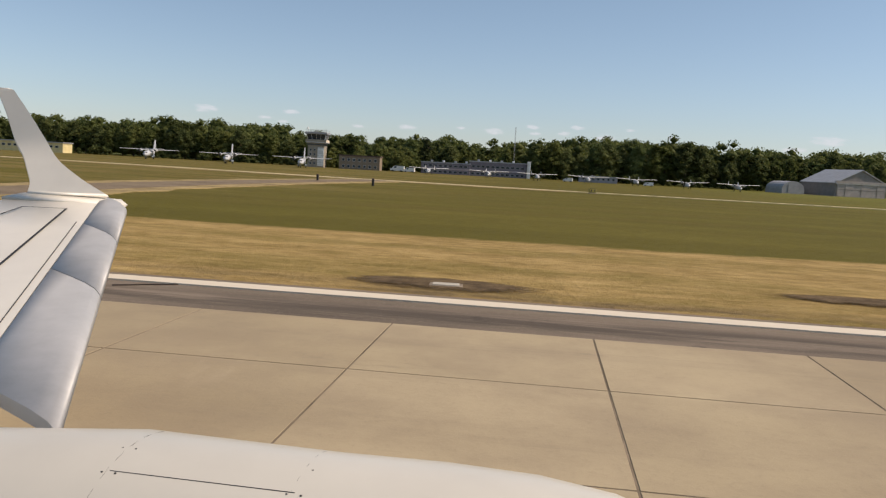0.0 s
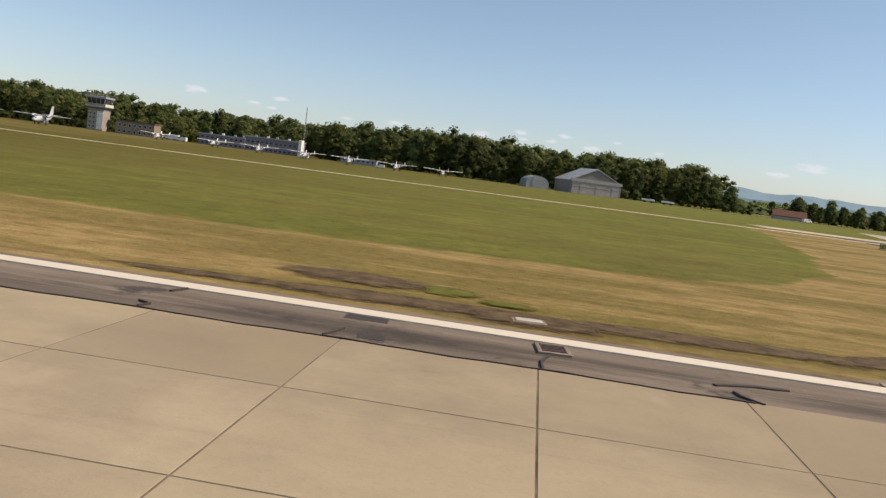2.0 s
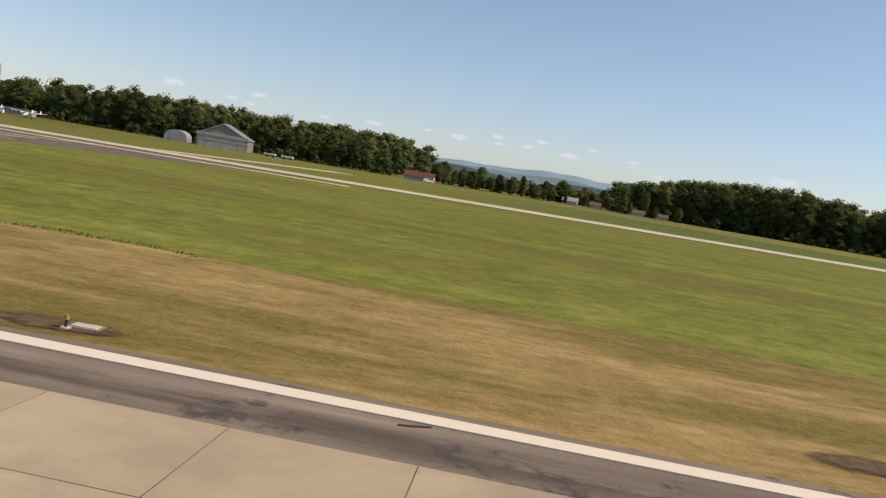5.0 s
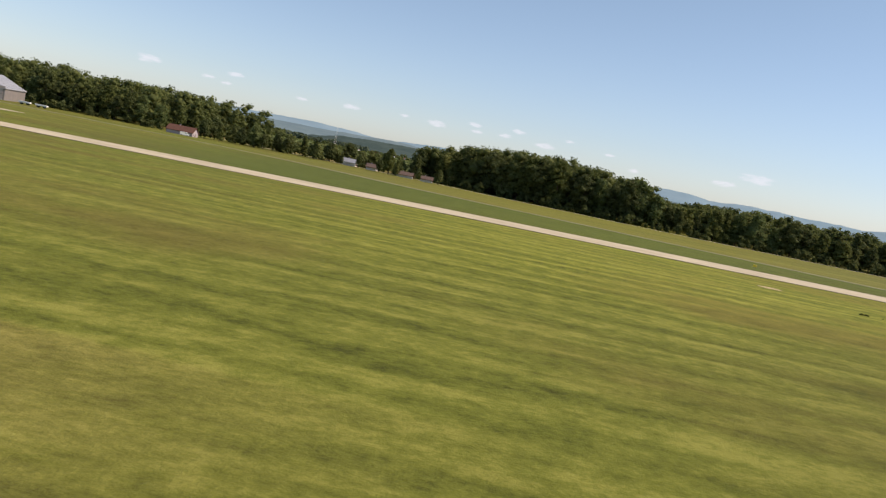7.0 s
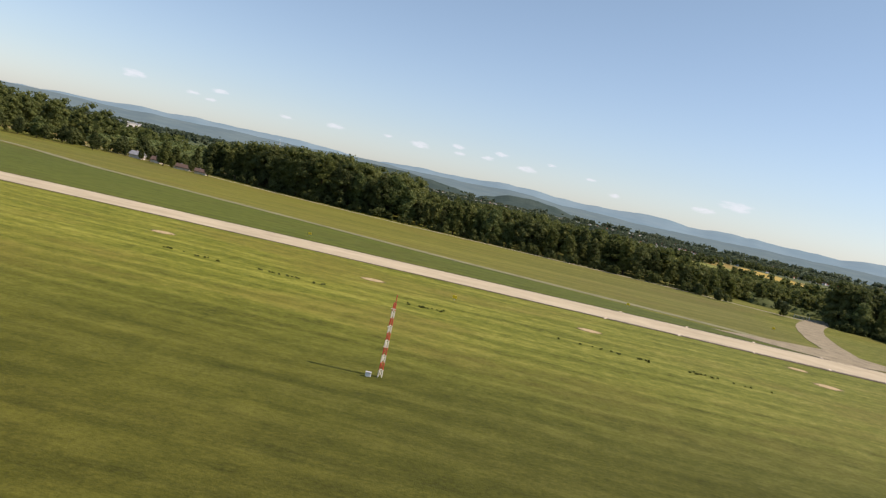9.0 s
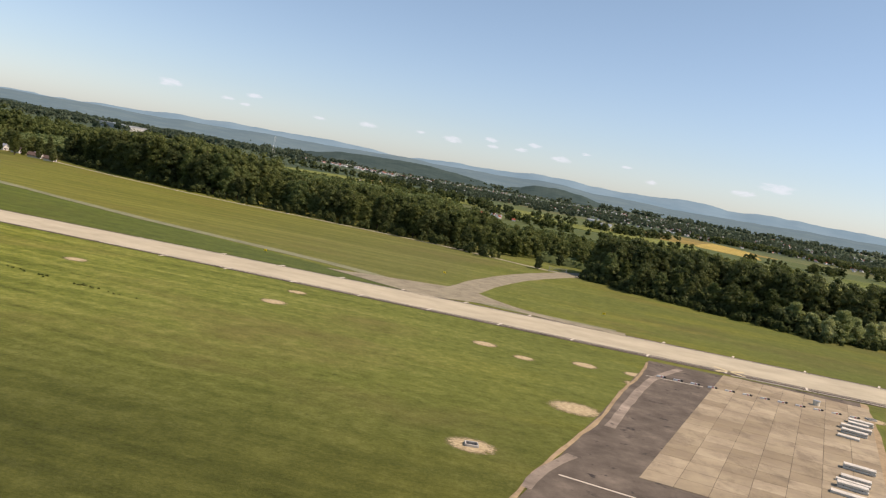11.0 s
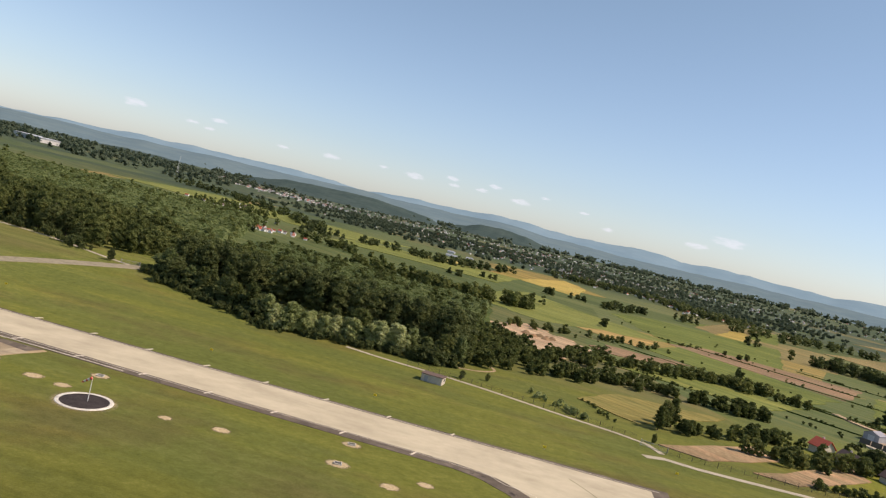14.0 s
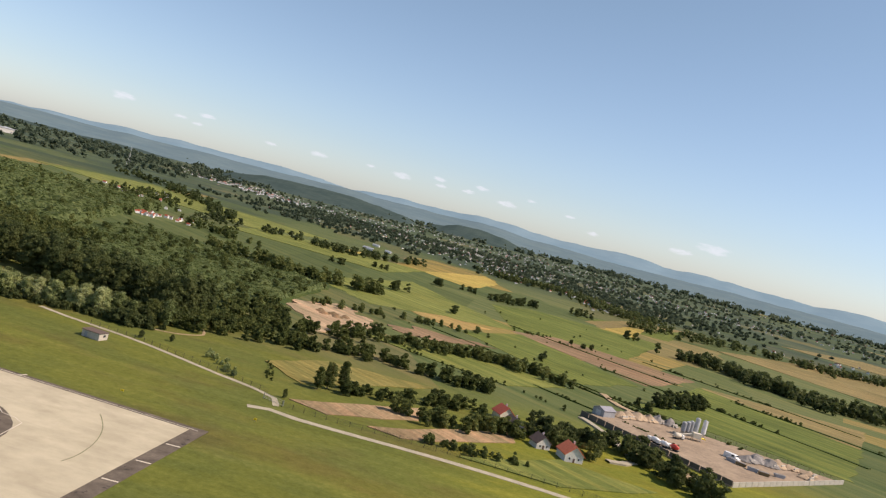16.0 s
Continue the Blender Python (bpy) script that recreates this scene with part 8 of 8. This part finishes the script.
mixer_truck(644.1, 224, 140, WHITE)
mixer_truck(646.4, 221.9, 140, WHITE)
mixer_truck(649.1, 221.2, 135, RED)
mixer_truck(653.5, 238.7, 30, CREAM)
van(667.7, 232.6, -42, "white tanker truck in the yard", s=1.6)
for i, (x, y) in enumerate(((666.7, 228.6), (668.8, 226.5), (671.3, 224), (673.9, 222.4), (678.9, 225.5))):
    b = thing("skip", "rusty open skip along the yard wall", "skip", at(x, y, -40 + 12 * i, 0.3), "skips in the yard")
    part("tub", prism(bmesh.new(), [(-1.2, 0), (1.2, 0), (1.5, 0.9), (-1.5, 0.9)], 1.2, pose(0, -0.6, 0)), (BROWN if i % 2 else MID_GREY), b)
    part("rubble", boxed((0, 0, 0.9, 2.4, 1.0, 0.25, 0), bevel=0.08), GRAVEL_GREY, b)
for i in range(5):
    mound(528 + i * 2.4, 290 - 4 * (i % 2), 1.8, 1.1, BROWN, "heap of excavated earth in the sand pit", -0.15)


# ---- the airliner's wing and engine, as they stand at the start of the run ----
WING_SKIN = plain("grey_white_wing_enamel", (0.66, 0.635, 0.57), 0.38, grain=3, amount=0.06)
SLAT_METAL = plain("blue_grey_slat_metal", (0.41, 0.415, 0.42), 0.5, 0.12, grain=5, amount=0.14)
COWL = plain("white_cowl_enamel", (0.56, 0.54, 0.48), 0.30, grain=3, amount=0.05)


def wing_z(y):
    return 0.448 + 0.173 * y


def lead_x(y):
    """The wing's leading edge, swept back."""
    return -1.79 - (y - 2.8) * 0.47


def span(bm, stations, drop=0.10):
    """A solid skin through chords (y, x_front, z_front, x_rear, z_rear), drop thick."""
    rows = []
    for y, xf, zf, xr, zr in stations:
        rows.append([bm.verts.new(p) for p in ((xf, y, zf), (xr, y, zr), (xr, y, zr - drop * 0.5), (xf - 0.06, y, zf - drop))])
    for a, b in zip(rows, rows[1:]):
        for i in range(4):
            bm.faces.new((a[i], a[(i + 1) % 4], b[(i + 1) % 4], b[i]))
    bm.faces.new(rows[0])
    bm.faces.new(rows[-1][::-1])
    bmesh.ops.recalc_face_normals(bm, faces=bm.faces[:])
    for a, b in zip(rows, rows[1:]):
        for v, w in zip(a, b):
            bm.edges.get((v, w)).smooth = False
    for f in bm.faces:
        f.smooth = True
    return bm


def eased(stations, n=5):
    """Stations filled in along a smooth curve."""
    p = [np.array(s) for s in stations]
    p = [2 * p[0] - p[1]] + p + [2 * p[-1] - p[-2]]
    out = []
    for a, b, c, d in zip(p, p[1:], p[2:], p[3:]):
        for k in range(n):
            u = k / n
            out.append(tuple(0.5 * (2 * b + (c - a) * u + (2 * a - 5 * b + 4 * c - d) * u * u + (3 * b - a - 3 * c + d) * u ** 3)))
    return [tuple(float(v) for v in s) for s in out] + [stations[-1]]


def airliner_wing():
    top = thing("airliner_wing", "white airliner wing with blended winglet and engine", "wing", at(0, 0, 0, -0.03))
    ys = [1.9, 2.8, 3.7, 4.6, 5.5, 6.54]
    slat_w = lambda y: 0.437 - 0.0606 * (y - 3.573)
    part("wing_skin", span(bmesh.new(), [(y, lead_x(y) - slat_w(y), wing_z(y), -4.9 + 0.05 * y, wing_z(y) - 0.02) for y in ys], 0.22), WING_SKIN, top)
    for y0, y1 in ((2.79, 4.28), (4.295, 5.36), (5.372, 6.30)):
        bm = bmesh.new()
        rows = []
        for y in (y0, y1):
            rows.append([bm.verts.new((lead_x(y + 0.3 * u) - (slat_w(y + 0.3 * u) - 0.008) * u, y + 0.3 * u, wing_z(y + 0.3 * u) + dz)) for u, dz in ((1.0, 0.004), (0.6, 0.008), (0.3, 0.006), (0.12, -0.006), (0.03, -0.030), (0.0, -0.062), (1.0, -0.05))])
        for i in range(7):
            bm.faces.new((rows[0][i], rows[0][(i + 1) % 7], rows[1][(i + 1) % 7], rows[1][i]))
        bm.faces.new(rows[0])
        bm.faces.new(rows[1][::-1])
        bmesh.ops.recalc_face_normals(bm, faces=bm.faces[:])
        for f in bm.faces:
            f.smooth = len(f.verts) == 4
        part("leading_edge_slat", bm, SLAT_METAL, top, "bare blue-grey metal leading-edge slat")
    part("winglet", span(bmesh.new(), [*eased([(6.48, -3.70, 1.60, -4.46, 1.585), (6.56, -3.97, 1.71, -4.49, 1.68), (6.66, -4.22, 1.83, -4.59, 1.80), (6.74, -4.37, 1.92, -4.68, 1.91), (6.82, -4.52, 2.07, -4.81, 2.04), (6.90, -4.74, 2.31, -4.95, 2.28), (6.97, -4.93, 2.50, -5.08, 2.47)]), (6.98, -4.98, 2.515, -5.09, 2.52)], 0.045), WING_SKIN, top, "upswept white blended winglet")
    part("tip_fairing", span(bmesh.new(), [(6.34, lead_x(6.34), 1.545, -4.6, 1.55), (6.50, -3.60, 1.578, -4.50, 1.585)], 0.06), WING_SKIN, top)
    gaps = [(6.08, -3.84, 4.3, -3.25, 0.018), (6.06, -4.21, 5.2, -4.19, 0.014), (6.08, -3.84, 6.06, -4.21, 0.003)]
    gaps += [(y, lead_x(y) - slat_w(y) - 0.055, y - 1.4, lead_x(y - 1.4) - slat_w(y - 1.4) - 0.055, 0.006) for y in (5.7, 4.3)]
    for y0, x0, y1, x1, w in gaps:
        bm = bmesh.new()
        box(bm, (x0 + x1) / 2, (y0 + y1) / 2, 0, math.hypot(x0 - x1, y0 - y1), w, 0.006, math.degrees(math.atan2(y0 - y1, x0 - x1)))
        for v in bm.verts:
            v.co.z = v.co.z * 0.4 + wing_z(v.co.y) + 0.002
        part("spoiler_gap", bm, DARK, top)
    bm = bmesh.new()
    rings = []
    for x, r in ((0.50, 0.36), (0.44, 0.42), (0.30, 0.465), (0.05, 0.50), (-0.25, 0.512), (-0.6, 0.51), (-1.3, 0.524), (-2.1, 0.46), (-2.6, 0.36)):
        rings.append([bm.verts.new((x, 2.4 + r * math.cos(a), 0.54 + r * math.sin(a))) for a in (i / 40 * math.tau for i in range(40))])
    for a, b in zip(rings, rings[1:]):
        for i in range(40):
            bm.faces.new((a[i], a[(i + 1) % 40], b[(i + 1) % 40], b[i])).smooth = True
    inner = [bm.verts.new((-0.1, 2.4 + 0.33 * math.cos(a), 0.54 + 0.33 * math.sin(a))) for a in (i / 40 * math.tau for i in range(40))]
    for i in range(40):
        bm.faces.new((inner[i], inner[(i + 1) % 40], rings[0][(i + 1) % 40], rings[0][i]))
    bm.faces.new(inner)
    bmesh.ops.recalc_face_normals(bm, faces=bm.faces[:])
    cowl = part("engine_nacelle", bm, COWL, top, "rounded white engine cowl")
    for x, r in ((-0.67, 0.509), (-1.25, 0.521)):
        bm = bmesh.new()
        n = 24
        for i in range(n):
            a, b = (radians(55 + 120 * k / n) for k in (i, i + 1))
            tube(bm, (x + 0.03 * math.cos(a), 2.4 + r * math.cos(a), 0.54 + r * math.sin(a)), (x + 0.03 * math.cos(b), 2.4 + r * math.cos(b), 0.54 + r * math.sin(b)), 0.0016, sides=4)
        part("panel_seam", bm, DARK, cowl)
        for i in range(4):
            a = radians(98 + 14 * i)
            for s in (-1, 1):
                p = Vector((x + 0.022 * s, 2.4 + (r - 0.002) * math.cos(a), 0.54 + (r - 0.002) * math.sin(a)))
                q = p + Vector((0, math.cos(a), math.sin(a))) * 0.004
                part("rivet", tubed((p, q, 0.0038), sides=6), DARK, cowl)
    a = radians(111)
    part("panel_seam", tubed(((-1.25, 2.4 + 0.521 * math.cos(a), 0.54 + 0.521 * math.sin(a)), (-0.67, 2.4 + 0.510 * math.cos(a), 0.54 + 0.510 * math.sin(a)), 0.002), sides=4), DARK, cowl)
    part("pylon", span(bmesh.new(), [(2.34, -1.5, 1.0, -3.0, 0.95), (2.46, -1.5, 1.0, -3.0, 0.95)], 0.25), COWL, top)
    part("gear_strut", tubed(((-3.4, 2.2, 0.85), (-3.4, 2.2, 0.26), 0.07)), STEEL, top)
    for s in (-1, 1):
        part("wheel", tubed(((-3.4, 2.2 + 0.12 * s, 0.28), (-3.4, 2.2 + 0.26 * s, 0.28), 0.25), sides=20), DARK, top)


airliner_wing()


# ---- runway slabs: those along the camera's stretch one by one, the rest joined ----
runway = bpy.data.objects["runway"]


def slab_mesh(w, d):
    bm = boxed((0, 0, 0, w, d, 0.04, 0))
    top = [e for e in bm.edges if all(v.co.z > 0 for v in e.verts)]
    bmesh.ops.bevel(bm, geom=top, offset=0.002, segments=1, affect="EDGES")
    me = bpy.data.meshes.new("slab")
    bm.to_mesh(me)
    bm.free()
    me.materials.append(CONCRETE)
    return me


sheet("joint_filler", -318, 573, -8.95, 9.54, 0.027, JOINT_TAR, "dark tar filler in the runway joints", "joint")
SLAB = slab_mesh(SLAB_X - 0.022, SLAB_Y - 0.022)
ROWS = [9.54 - SLAB_Y * (k + 0.5) for k in range(8)]
joined = []
for i in range(-118, 238):
    x = FIRST_X + SLAB_X * (i + 0.5)
    for k, y in enumerate(ROWS):
        if -22 < x < 190 and k < 3:
            ob = new("slab", SLAB)
            ob.parent = runway
            ob.location = (x, y, 0.012)
        else:
            joined.append((x, y))
SHOULDER = slab_mesh(SLAB_X - 0.02, 2.36)
for i in range(43, 63):
    ob = new("slab", SHOULDER)
    ob.parent = runway
    ob.location = (FIRST_X + SLAB_X * (i + 0.5), 10.74, 0.018)
j = np.array(joined)
base = np.array([(-1, -1), (1, -1), (1, 1), (-1, 1)]) * np.array([(SLAB_X - 0.011) / 2, (SLAB_Y - 0.024) / 2])
q = np.zeros((len(j), 4, 3))
q[:, :, :2] = j[:, None, :] + base[None]
q[:, :, 2] = 0.032
rest = new("slabs", quads_mesh("slabs", q, CONCRETE))
rest.parent = runway
rest["kind"] = "stuff"


# ---- apron slabs ----
apron = bpy.data.objects["apron"]
AP, AU, AV = Vector((421.1, 63.1)), Vector((18.2, -3.3)), Vector((16.2, 51.3))
NU, NV = 7, 20
bm = bmesh.new()
cell = [(AU * i / NU + AV * k / NV) * 0.5 for i, k in ((-0.985, -0.985), (0.985, -0.985), (0.985, 0.985), (-0.985, 0.985))]
low = [bm.verts.new((c.x, c.y, -0.02)) for c in cell]
high = [bm.verts.new((c.x, c.y, 0.02)) for c in cell]
bm.faces.new(high)
for i in range(4):
    bm.faces.new((low[i], low[(i + 1) % 4], high[(i + 1) % 4], high[i]))
APRON_SLAB = bpy.data.meshes.new("slab")
bm.to_mesh(APRON_SLAB)
bm.free()
APRON_SLAB.materials.append(APRON_CONCRETE)
for i in range(NU):
    for k in range(NV):
        p = AP + AU * (i + 0.5) / NU + AV * (k + 0.5) / NV
        ob = new("slab", APRON_SLAB)
        ob.parent = apron
        ob.location = (p.x, p.y, 0.03 + 0.004 * rng.random())
